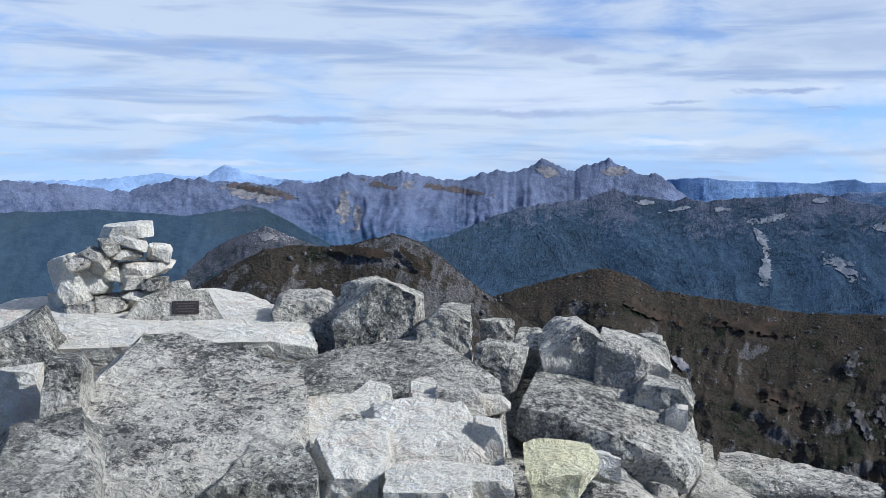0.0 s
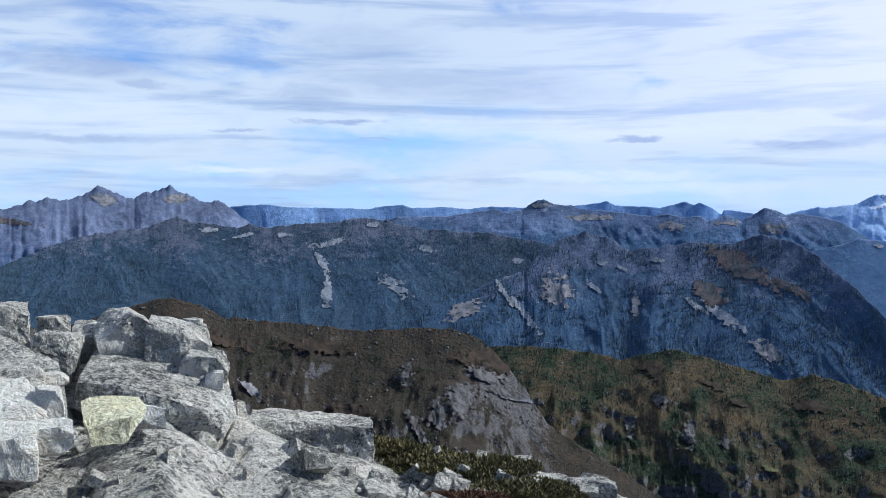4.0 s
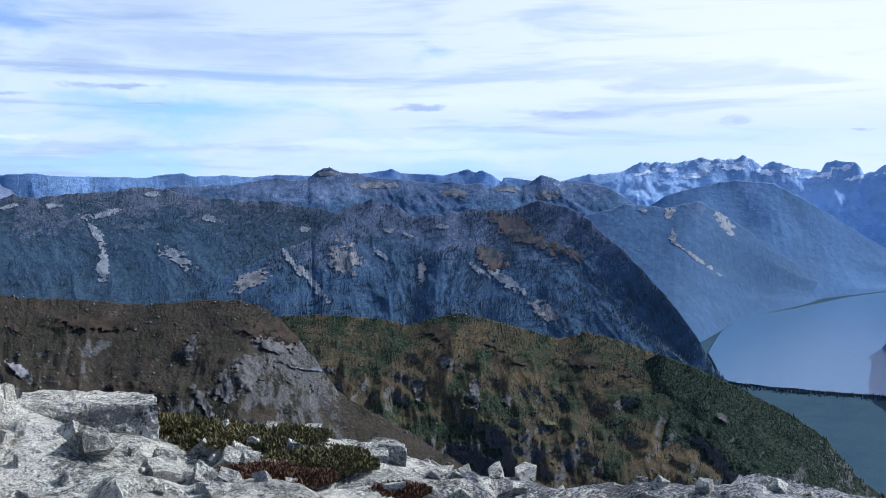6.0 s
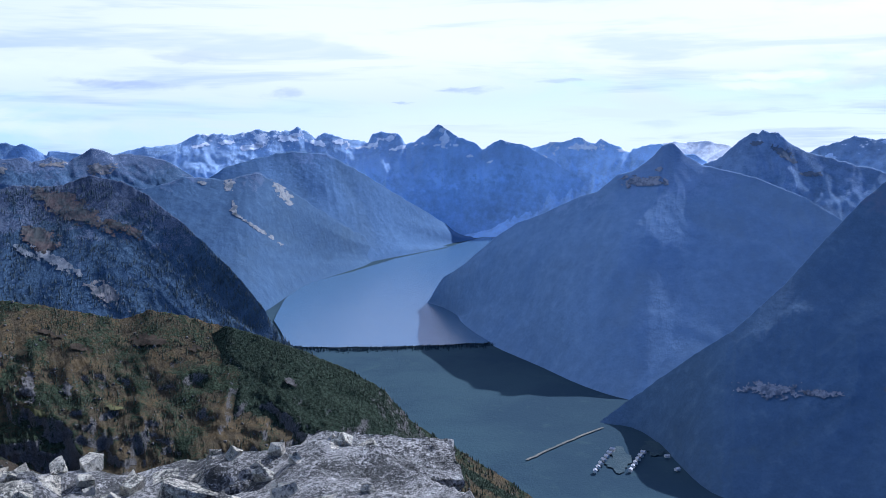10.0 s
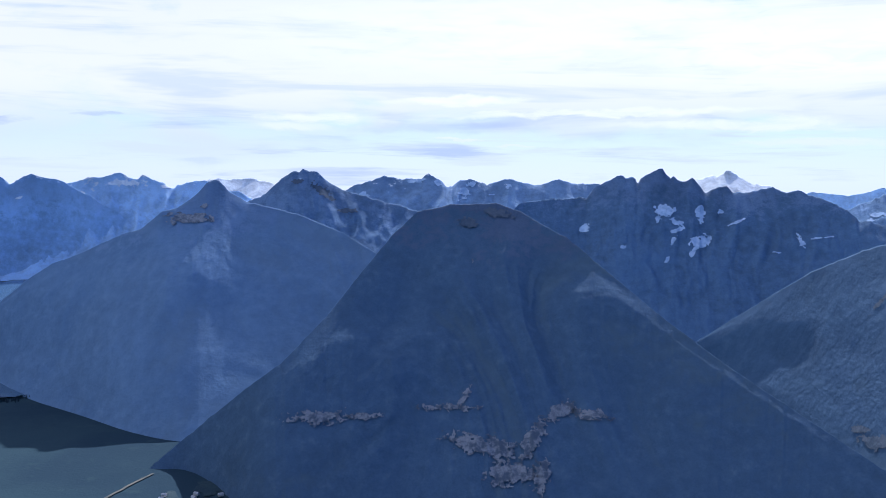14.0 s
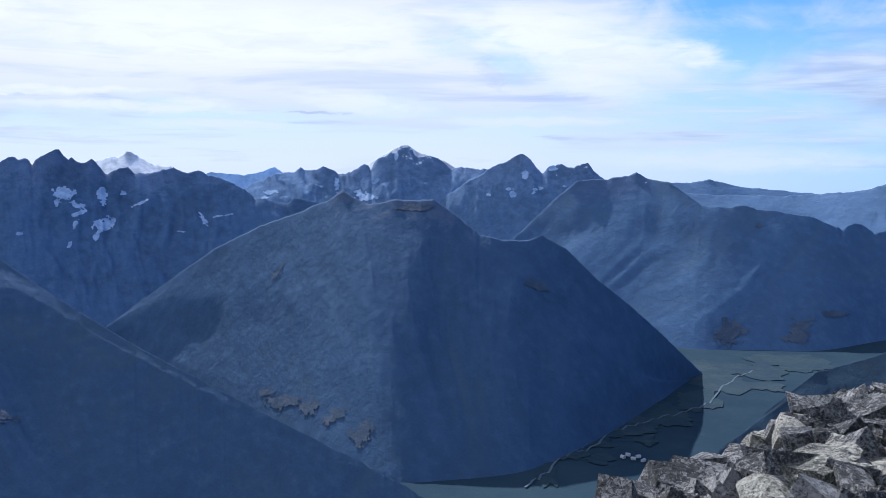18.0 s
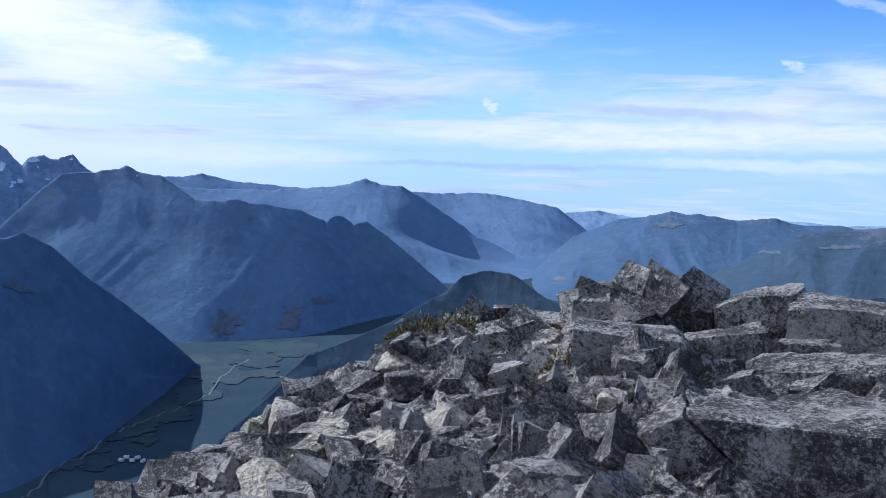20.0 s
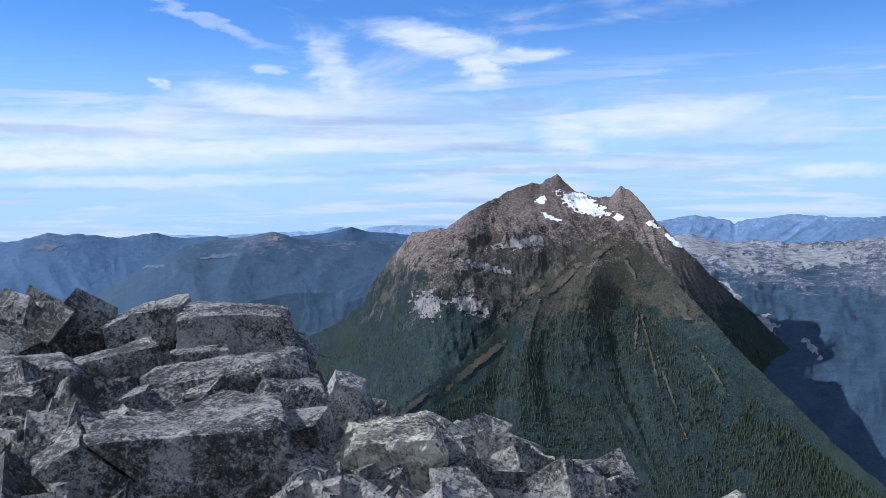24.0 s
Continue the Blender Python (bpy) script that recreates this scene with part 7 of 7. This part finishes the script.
# ---- the cairn with its plaque ----
def cairn():
    at = spot(-14.6, -5.2, 7.2)
    root = tagged(new("cairn"), "stacked cairn of pale angular stones on a ledge", "cairn")
    root.matrix_world = Matrix.Translation(at) @ pose(0, 0, 0, 0, 0, 14.6) @ Matrix.Scale(1.15, 4)
    # across, up, width, height, depth, lean in the cairn's own metres
    stones = [(-0.23, -0.10, 0.24, 0.20, 0.26, 4), (-0.30, 0.10, 0.16, 0.26, 0.24, 22), (-0.20, 0.08, 0.20, 0.14, 0.24, -6), (-0.10, -0.02, 0.16, 0.09, 0.22, 3),
              (0.02, 0.0, 0.18, 0.10, 0.26, -6), (0.14, 0.01, 0.2, 0.10, 0.24, 10), (0.22, 0.04, 0.17, 0.08, 0.2, 14), (0.02, 0.09, 0.16, 0.07, 0.22, 0), (0.07, 0.155, 0.34, 0.085, 0.26, 4),
              (-0.16, 0.20, 0.14, 0.12, 0.2, -18), (-0.04, 0.235, 0.19, 0.06, 0.22, 2), (0.14, 0.235, 0.12, 0.09, 0.18, -8), (-0.1, 0.28, 0.10, 0.09, 0.16, 12), (0.0, 0.30, 0.19, 0.06, 0.2, -14),
              (-0.02, 0.355, 0.28, 0.08, 0.22, 5), (-0.24, 0.20, 0.12, 0.09, 0.2, 30), (-0.12, 0.14, 0.11, 0.08, 0.16, 0), (-0.33, -0.02, 0.18, 0.15, 0.2, 12), (0.12, 0.08, 0.12, 0.06, 0.18, 0)]
    for i, (x, z, w_, h, d, lean) in enumerate(stones):
        part("cairn_stone", boulder_mesh(900 + i, w_, d, h, 9, 0.04), ROCK_PALE if i % 3 else ROCK_GREY, root, m=pose(x, (i % 3 - 1) * 0.05, z, 0, -lean, (i * 37) % 30 - 15))


cairn()


def memorial_slab():
    root = tagged(new("memorial_slab"), "upright grey granite slab with a small dark bronze plaque", "slab")
    root.matrix_world = Matrix.Translation(spot(-12.2, -6.1, 6.85)) @ pose(0, 0, 0, -14, 0, 11.9)
    bm = bmesh.new()
    outline = [(-0.30, -0.20), (0.34, -0.20), (0.30, -0.10), (0.20, 0.06), (0.16, 0.15), (-0.06, 0.17), (-0.22, 0.11), (-0.31, 0.0)]
    front = [bm.verts.new((x, -0.07, z)) for x, z in outline]
    back = [bm.verts.new((x * 0.96, 0.09, z)) for x, z in outline]
    bm.faces.new(front)
    bm.faces.new(back[::-1])
    for i in range(len(outline)):
        j = (i + 1) % len(outline)
        bm.faces.new((front[j], front[i], back[i], back[j]))
    bmesh.ops.recalc_face_normals(bm, faces=bm.faces[:])
    bmesh.ops.bevel(bm, geom=bm.edges[:], offset=0.012, segments=2, affect="EDGES")
    me = bpy.data.meshes.new("slab")
    bm.to_mesh(me)
    bm.free()
    part("slab", me, ROCK_GREY, root)
    m, n, bsdf = material("bronze")
    pos = n.add("ShaderNodeNewGeometry").outputs["Position"]
    n.link(n.mix(n.noise(pos, 40.0, 4.0), (0.05, 0.04, 0.035), (0.09, 0.07, 0.055)), bsdf.inputs["Base Color"])
    bsdf.inputs["Metallic"].default_value, bsdf.inputs["Roughness"].default_value = 0.7, 0.5
    bm = bmesh.new()
    bmesh.ops.create_cube(bm, size=1.0, matrix=Matrix.Diagonal((0.15, 0.012, 0.075, 1)))
    bmesh.ops.bevel(bm, geom=bm.edges[:], offset=0.003, segments=1, affect="EDGES")
    me = bpy.data.meshes.new("plaque")
    bm.to_mesh(me)
    bm.free()
    plaque = part("plaque", me, m, root, "small dark bronze plaque", pose(0.035, -0.076, 0.05))
    m2, n2, b2 = material("bronze_lettering")
    b2.inputs["Base Color"].default_value = (0.13, 0.105, 0.08, 1)
    b2.inputs["Metallic"].default_value, b2.inputs["Roughness"].default_value = 0.6, 0.4
    for i in range(4):
        bm = bmesh.new()
        bmesh.ops.create_cube(bm, size=1.0, matrix=Matrix.Diagonal((0.11 - 0.02 * (i % 2), 0.004, 0.006, 1)))
        me = bpy.data.meshes.new("bar")
        bm.to_mesh(me)
        bm.free()
        part("bar", me, m2, plaque, m=pose(0, -0.007, 0.022 - i * 0.015))


memorial_slab()


# ---- heather and grass between the rocks ----
def leaf_material(name, a, b):
    m, n, bsdf = material(name)
    col = n.mix(n.add("ShaderNodeNewGeometry").outputs["Random Per Island"], a, b)
    n.link(col, bsdf.inputs["Base Color"])
    bsdf.inputs["Roughness"].default_value = 0.8
    bsdf.inputs["Specular IOR Level"].default_value = 0.2
    return m


HEATHER = leaf_material("heather_sprigs", (0.05, 0.047, 0.016), (0.17, 0.14, 0.055))
RUSSET = leaf_material("russet_sprigs", (0.06, 0.026, 0.012), (0.14, 0.075, 0.04))
DRY = leaf_material("dry_grass", (0.16, 0.12, 0.05), (0.30, 0.24, 0.12))
WOODY = leaf_material("woody_stems", (0.05, 0.035, 0.02), (0.09, 0.06, 0.04))


def shrub(az, r, wide, high, mat, seed, label, count=420, name="heather", el=None):
    """A low mat of heath: short woody stems with many narrow sprigs."""
    rng = random.Random(seed)
    z = float(rock_height(np.array(az), np.array(r))) if el is None else spot(az, el, r).z
    root = tagged(new(name), label, "shrub", "heath on the summit")
    root.matrix_world = Matrix.Translation((r * math.sin(radians(az)), r * math.cos(radians(az)), z)) @ pose(0, 0, 0, 0, 0, -az)
    verts, faces, sv, sf = [], [], [], []
    for i in range(count):
        a, q = rng.uniform(0, 2 * math.pi), math.sqrt(rng.random())
        x, y = math.cos(a) * q * wide, math.sin(a) * q * wide * 0.6
        top = high * (1 - q * q * 0.75) * rng.uniform(0.55, 1.15)
        d = Vector((x * 0.5 / wide + rng.uniform(-1.1, 1.1), y * 0.5 / wide + rng.uniform(-1.1, 1.1), 1.0)).normalized()
        p = Vector((x, y, top * rng.uniform(0.2, 0.9)))
        size = rng.uniform(0.007, 0.016)
        side = d.orthogonal().normalized() * size * 0.45
        side.rotate(Euler((0, 0, rng.uniform(0, 6))))
        b0 = len(verts)
        verts += [p - side, p + side, p + d * size * 1.3 + side * 0.7, p + d * size * 2.0, p + d * size * 1.3 - side * 0.7]
        faces.append((b0, b0 + 1, b0 + 2, b0 + 3, b0 + 4))
        if i % 40 == 0:
            b1 = len(sv)
            t = Vector((0.004, 0, 0))
            sv += [Vector((x * 0.7, y * 0.7, -0.05)) - t, Vector((x * 0.7, y * 0.7, -0.05)) + t, p + t * 0.6, p - t * 0.6]
            sf.append((b1, b1 + 1, b1 + 2, b1 + 3))
    for nm, v, f, m in (("foliage", verts, faces, mat), ("woody_base", sv, sf, WOODY)):
        me = bpy.data.meshes.new(nm)
        me.from_pydata([tuple(p) for p in v], [], f)
        ob = part(nm, me, m, root)
        ob["kind"] = "stuff"
    return root


for i, (az, el, r, wide, high, mat, lab) in enumerate([
        (20.8, None, 6.25, 0.34, 0.06, HEATHER, "low olive heather mat at the rock edge"), (22.6, None, 6.2, 0.40, 0.06, HEATHER, "low olive heather mat between grey rocks"),
        (25.0, None, 6.1, 0.40, 0.06, HEATHER, "olive heather growing over a slab edge"), (27.6, None, 5.9, 0.40, 0.07, HEATHER, "olive and brown heather between slabs"),
        (29.8, None, 5.6, 0.38, 0.07, HEATHER, "dark heather clump beside pale slabs"), (31.2, None, 5.5, 0.30, 0.06, HEATHER, "dark heather clump in a slab joint"),
        (26.8, None, 5.3, 0.28, 0.05, RUSSET, "russet creeping heath on the slab"), (29.0, None, 5.2, 0.26, 0.05, RUSSET, "russet creeping heath in a joint"),
        (35.2, None, 5.2, 0.2, 0.04, RUSSET, "red-brown creeping heath between stones"),
        (153.8, None, 6.1, 0.28, 0.26, HEATHER, "dark green heather bush on the summit rocks"), (155.5, None, 5.95, 0.26, 0.28, HEATHER, "dark olive bush on the summit rocks"),
        (158.9, None, 6.3, 0.36, 0.14, RUSSET, "russet heath behind the bush"), (158.0, None, 6.0, 0.34, 0.13, DRY, "dry grass among the rocks"), (160.6, None, 6.1, 0.3, 0.13, RUSSET, "red-brown heath between dark rocks"),
        (162.6, None, 5.2, 0.20, 0.28, HEATHER, "mossy green bush against a boulder"), (161.6, None, 5.6, 0.24, 0.12, DRY, "dry grass below a dark block"),
        (188.4, -18.9, 4.5, 0.16, 0.12, RUSSET, "russet heath beside the pale block"), (191.6, -18.9, 4.5, 0.2, 0.12, RUSSET, "russet heath on the low slab"), (150.5, -15.6, 5.0, 0.06, 0.06, HEATHER, "small yellow-green tuft in a crack")]):
    shrub(az, r, wide, high, mat, 40 + i, lab, count=int(1500 + 12000 * wide), el=el)


# ---- firs ----
FIR = leaf_material("fir_needles", (0.016, 0.025, 0.015), (0.040, 0.055, 0.032))


# needles of far groves, haze blue mixed in
HAZY_FIR = leaf_material("hazy_fir_needles", (0.028, 0.050, 0.066), (0.046, 0.072, 0.088))


def firs(hill, name, count, size, seed, lo=0.0, hi=1.0, thick=0.5, mat=FIR, az_lim=None):
    """Conifers scattered over a hillside: each a tapered stack of drooping tiers, denser in the gullies."""
    rng = np.random.RandomState(seed)
    a, r, z, rib, mean = LAND[hill.name]
    nr, nc = r.shape
    e = np.degrees(np.arctan2(z, r))
    grove = fbm(a[None, :] * 0.9 + 0 * r, e * 1.6, seed + 2, 4)
    tries = count * 12
    j, i = (rng.uniform(lo, hi, tries) * (nr - 2)), rng.uniform(0, nc - 1.01, tries)
    j0, i0 = j.astype(int), i.astype(int)
    ok = grove[j0, i0] + 0.35 * (0.6 - rib[j0, i0]) + rng.uniform(-0.08, 0.08, tries) > thick
    if az_lim:
        ok &= (a[i0] > az_lim[0]) & (a[i0] < az_lim[1])
    keep = np.nonzero(ok)[0][:count]
    j0, i0, f = j0[keep], i0[keep], (j - j0)[keep]
    ang = np.radians(a[i0] + (i[keep] - i0) * (a[1] - a[0]))
    rr = r[j0, i0] * (1 - f) + r[j0 + 1, i0] * f
    zz = z[j0, i0] * (1 - f) + z[j0 + 1, i0] * f + EYE.z - size * 0.06
    n = len(keep)
    h = size * rng.uniform(0.5, 1.3, n)
    wd, turn = h * rng.uniform(0.15, 0.21, n), rng.uniform(0, 2, n)
    x, y = rr * np.sin(ang), rr * np.cos(ang)
    verts = np.zeros((n, 3, 6, 3))
    for k in range(3):
        w0 = wd * (1 - 0.29 * k)
        for q in range(5):
            t = turn + k * 0.6 + q * 2 * math.pi / 5
            w1 = w0 * (1.12 if q % 2 else 0.8)
            verts[:, k, q] = np.stack([x + np.cos(t) * w1, y + np.sin(t) * w1, zz + h * (0.06 + 0.29 * k - 0.03 * (q % 2))], -1)
        verts[:, k, 5] = np.stack([x, y, zz + h * min(1.0, 0.52 + 0.29 * k)], -1)
    base = np.arange(n * 3)[:, None, None] * 6
    tris = (base + np.array([(q, (q + 1) % 5, 5) for q in range(5)])[None]).reshape(-1)
    me = bpy.data.meshes.new(name)
    me.vertices.add(n * 18)
    me.vertices.foreach_set("co", verts.astype(np.float32).ravel())
    me.loops.add(len(tris))
    me.loops.foreach_set("vertex_index", tris.astype(np.int32))
    me.polygons.add(len(tris) // 3)
    me.polygons.foreach_set("loop_start", np.arange(0, len(tris), 3, dtype=np.int32))
    me.update(calc_edges=True)
    me.materials.append(mat)
    ob = new(name, me)
    ob.parent = hill
    return tagged(ob, "dark green fir trees in groves", kind="stuff")


CRAGGY = cover_material("outcrop_stone", (0.17, 0.16, 0.15), (0.05, 0.048, 0.044), 1.2)


def outcrops(hill, count, size, seed, thick=0.5):
    """Bare rock breaking through the heath: angular knobs, many on the spurs."""
    rng = np.random.RandomState(seed)
    a, r, z, rib, mean = LAND[hill.name]
    nr, nc = r.shape
    where = fbm(a[None, :] * 1.3 + 0 * r, np.degrees(np.arctan2(z, r)) * 2.0, seed, 4)
    j0, i0 = rng.randint(0, nr - 2, count * 12), rng.randint(0, nc - 2, count * 12)
    keep = np.nonzero(where[j0, i0] + 0.5 * (rib[j0, i0] - 0.5) + rng.uniform(-0.06, 0.06, count * 12) > thick)[0][:count]
    j0, i0 = j0[keep], i0[keep]
    n = len(keep)
    ang = np.radians(a[i0] + rng.uniform(0, 1, n) * (a[1] - a[0]))
    k = size * rng.uniform(0.3, 1.0, n) ** 1.5
    turn = rng.uniform(0, 6.3, n)
    verts = np.zeros((n, 8, 3))
    for c in range(8):
        u = (1 if c & 1 else -1) * rng.uniform(0.4, 1.2, n) * k
        v = (1 if c & 2 else -1) * rng.uniform(0.4, 1.0, n) * k
        h = (1 if c & 4 else -1) * rng.uniform(0.3, 0.8, n) * k
        if c & 4:
            u, v = u * 0.7, v * 0.7
        verts[:, c] = np.stack([r[j0, i0] * np.sin(ang) + u * np.cos(turn) - v * np.sin(turn), r[j0, i0] * np.cos(ang) + u * np.sin(turn) + v * np.cos(turn), z[j0, i0] + EYE.z + h], -1)
    quads = np.array([(0, 2, 3, 1), (4, 5, 7, 6), (0, 1, 5, 4), (2, 6, 7, 3), (0, 4, 6, 2), (1, 3, 7, 5)])
    quads = (np.arange(n)[:, None, None] * 8 + quads[None]).reshape(-1)
    me = bpy.data.meshes.new("outcrop")
    me.vertices.add(n * 8)
    me.vertices.foreach_set("co", verts.astype(np.float32).ravel())
    me.loops.add(len(quads))
    me.loops.foreach_set("vertex_index", quads.astype(np.int32))
    me.polygons.add(len(quads) // 4)
    me.polygons.foreach_set("loop_start", np.arange(0, len(quads), 4, dtype=np.int32))
    me.update(calc_edges=True)
    me.materials.append(CRAGGY)
    ob = new("outcrop", me)
    ob.parent = hill
    tagged(ob, "grey rock knobs breaking through the heath", kind="stuff")


outcrops(hill_a, 900, 1.5, 71, 0.5)
outcrops(hill_b, 3000, 1.5, 72, 0.52)
outcrops(hill_i, 2500, 1.7, 73, 0.54)
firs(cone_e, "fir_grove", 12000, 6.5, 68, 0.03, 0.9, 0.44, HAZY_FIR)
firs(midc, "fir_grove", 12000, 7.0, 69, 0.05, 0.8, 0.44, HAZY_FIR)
firs(hill_b, "fir_grove", 7000, 2.0, 61, 0.0, 0.95, 0.47)
firs(hill_i, "fir_grove", 26000, 3.4, 62, 0.0, 0.95, 0.40)
firs(hill_i2, "fir_grove", 14000, 3.2, 63, 0.0, 0.97, 0.28)
firs(hill_a, "fir_grove", 500, 1.6, 64, 0.0, 0.8, 0.55)
firs(left_low, "fir_grove", 1500, 5.0, 65, 0.0, 0.7, 0.40)
firs(big_spur, "fir_grove", 16000, 6.5, 66, 0.25, 1.0, 0.38)
firs(big, "fir_grove", 12000, 6.5, 67, 0.3, 1.0, 0.38)


def shore_firs():
    """The wood along the lake's near shore."""
    rng = random.Random(5)
    verts, faces = [], []
    for i in range(700):
        az = rng.uniform(53.8, 68.0)
        r = np.interp(az, [53.8, 54.6, 55.4, 58, 62, 66.4, 68], [2120, 2015, 1986, 1960, 1962, 1980, 2040]) - abs(rng.gauss(0, 14))
        h = rng.uniform(4, 9)
        x, y = r * math.sin(radians(az)), r * math.cos(radians(az))
        zz, wd = EYE.z + VALLEY - 1, h * 0.2
        b0 = len(verts)
        for k in range(2):
            b0 = len(verts)
            verts += [(x + math.cos(q * 1.571 + k) * wd * (1 - 0.4 * k), y + math.sin(q * 1.571 + k) * wd * (1 - 0.4 * k), zz + h * 0.4 * k) for q in range(4)] + [(x, y, zz + h * (0.65 + 0.35 * k))]
            faces += [(b0 + q, b0 + (q + 1) % 4, b0 + 4) for q in range(4)]
    me = bpy.data.meshes.new("shore_wood")
    me.from_pydata(verts, [], faces)
    # fir green shifted to blue, distance haze put into the colour
    me.materials.append(leaf_material("hazy_firs", (0.024, 0.046, 0.062), (0.04, 0.066, 0.082)))
    tagged(new("shore_wood", me), "dark conifer wood along a lake shore", "trees", kind="stuff")


shore_firs()


# ---- houses and barns in the valley ----
def house(az, r, turn):
    root = tagged(new("house"), "small pale house on the valley floor", "house", "valley houses")
    p = spot(az, 0, r)
    root.matrix_world = Matrix.Translation((p.x, p.y, EYE.z + VALLEY + 1)) @ pose(0, 0, 0, 0, 0, turn)
    bm = bmesh.new()
    bmesh.ops.create_cube(bm, size=1.0, matrix=Matrix.Translation((0, 0, 1.2)) @ Matrix.Diagonal((6.5, 4.5, 2.8, 1)))
    me = bpy.data.meshes.new("wall")
    bm.to_mesh(me)
    bm.free()
    part("wall", me, HOUSE_WALL, root)
    me = bpy.data.meshes.new("roof")
    me.from_pydata([(-3.6, -2.7, 2.4), (3.6, -2.7, 2.4), (3.6, 2.7, 2.4), (-3.6, 2.7, 2.4), (-3.4, 0, 4.4), (3.4, 0, 4.4)], [], [(0, 1, 5, 4), (2, 3, 4, 5), (1, 2, 5), (3, 0, 4), (3, 2, 1, 0)])
    part("roof", me, HOUSE_ROOF, root)


HOUSE_WALL = cover_material("house_wall", (0.7, 0.68, 0.64), (0.5, 0.48, 0.46), 0.3)
HOUSE_ROOF = cover_material("house_roof", (0.55, 0.56, 0.6), (0.4, 0.4, 0.43), 0.3)
for k in range(7):
    house(73.15 + 0.17 * k, 1216 + 15 * k, 20 + 11 * k)
    if k < 6:
        house(75.25 + 0.15 * k, 1226 + 15 * k, 14 * k)
for k, (az, r) in enumerate([(136.0, 1380), (136.3, 1392), (136.6, 1375), (136.9, 1386), (137.2, 1370), (77.4, 1290), (78.0, 1240)]):
    house(az, r, 25 * k)
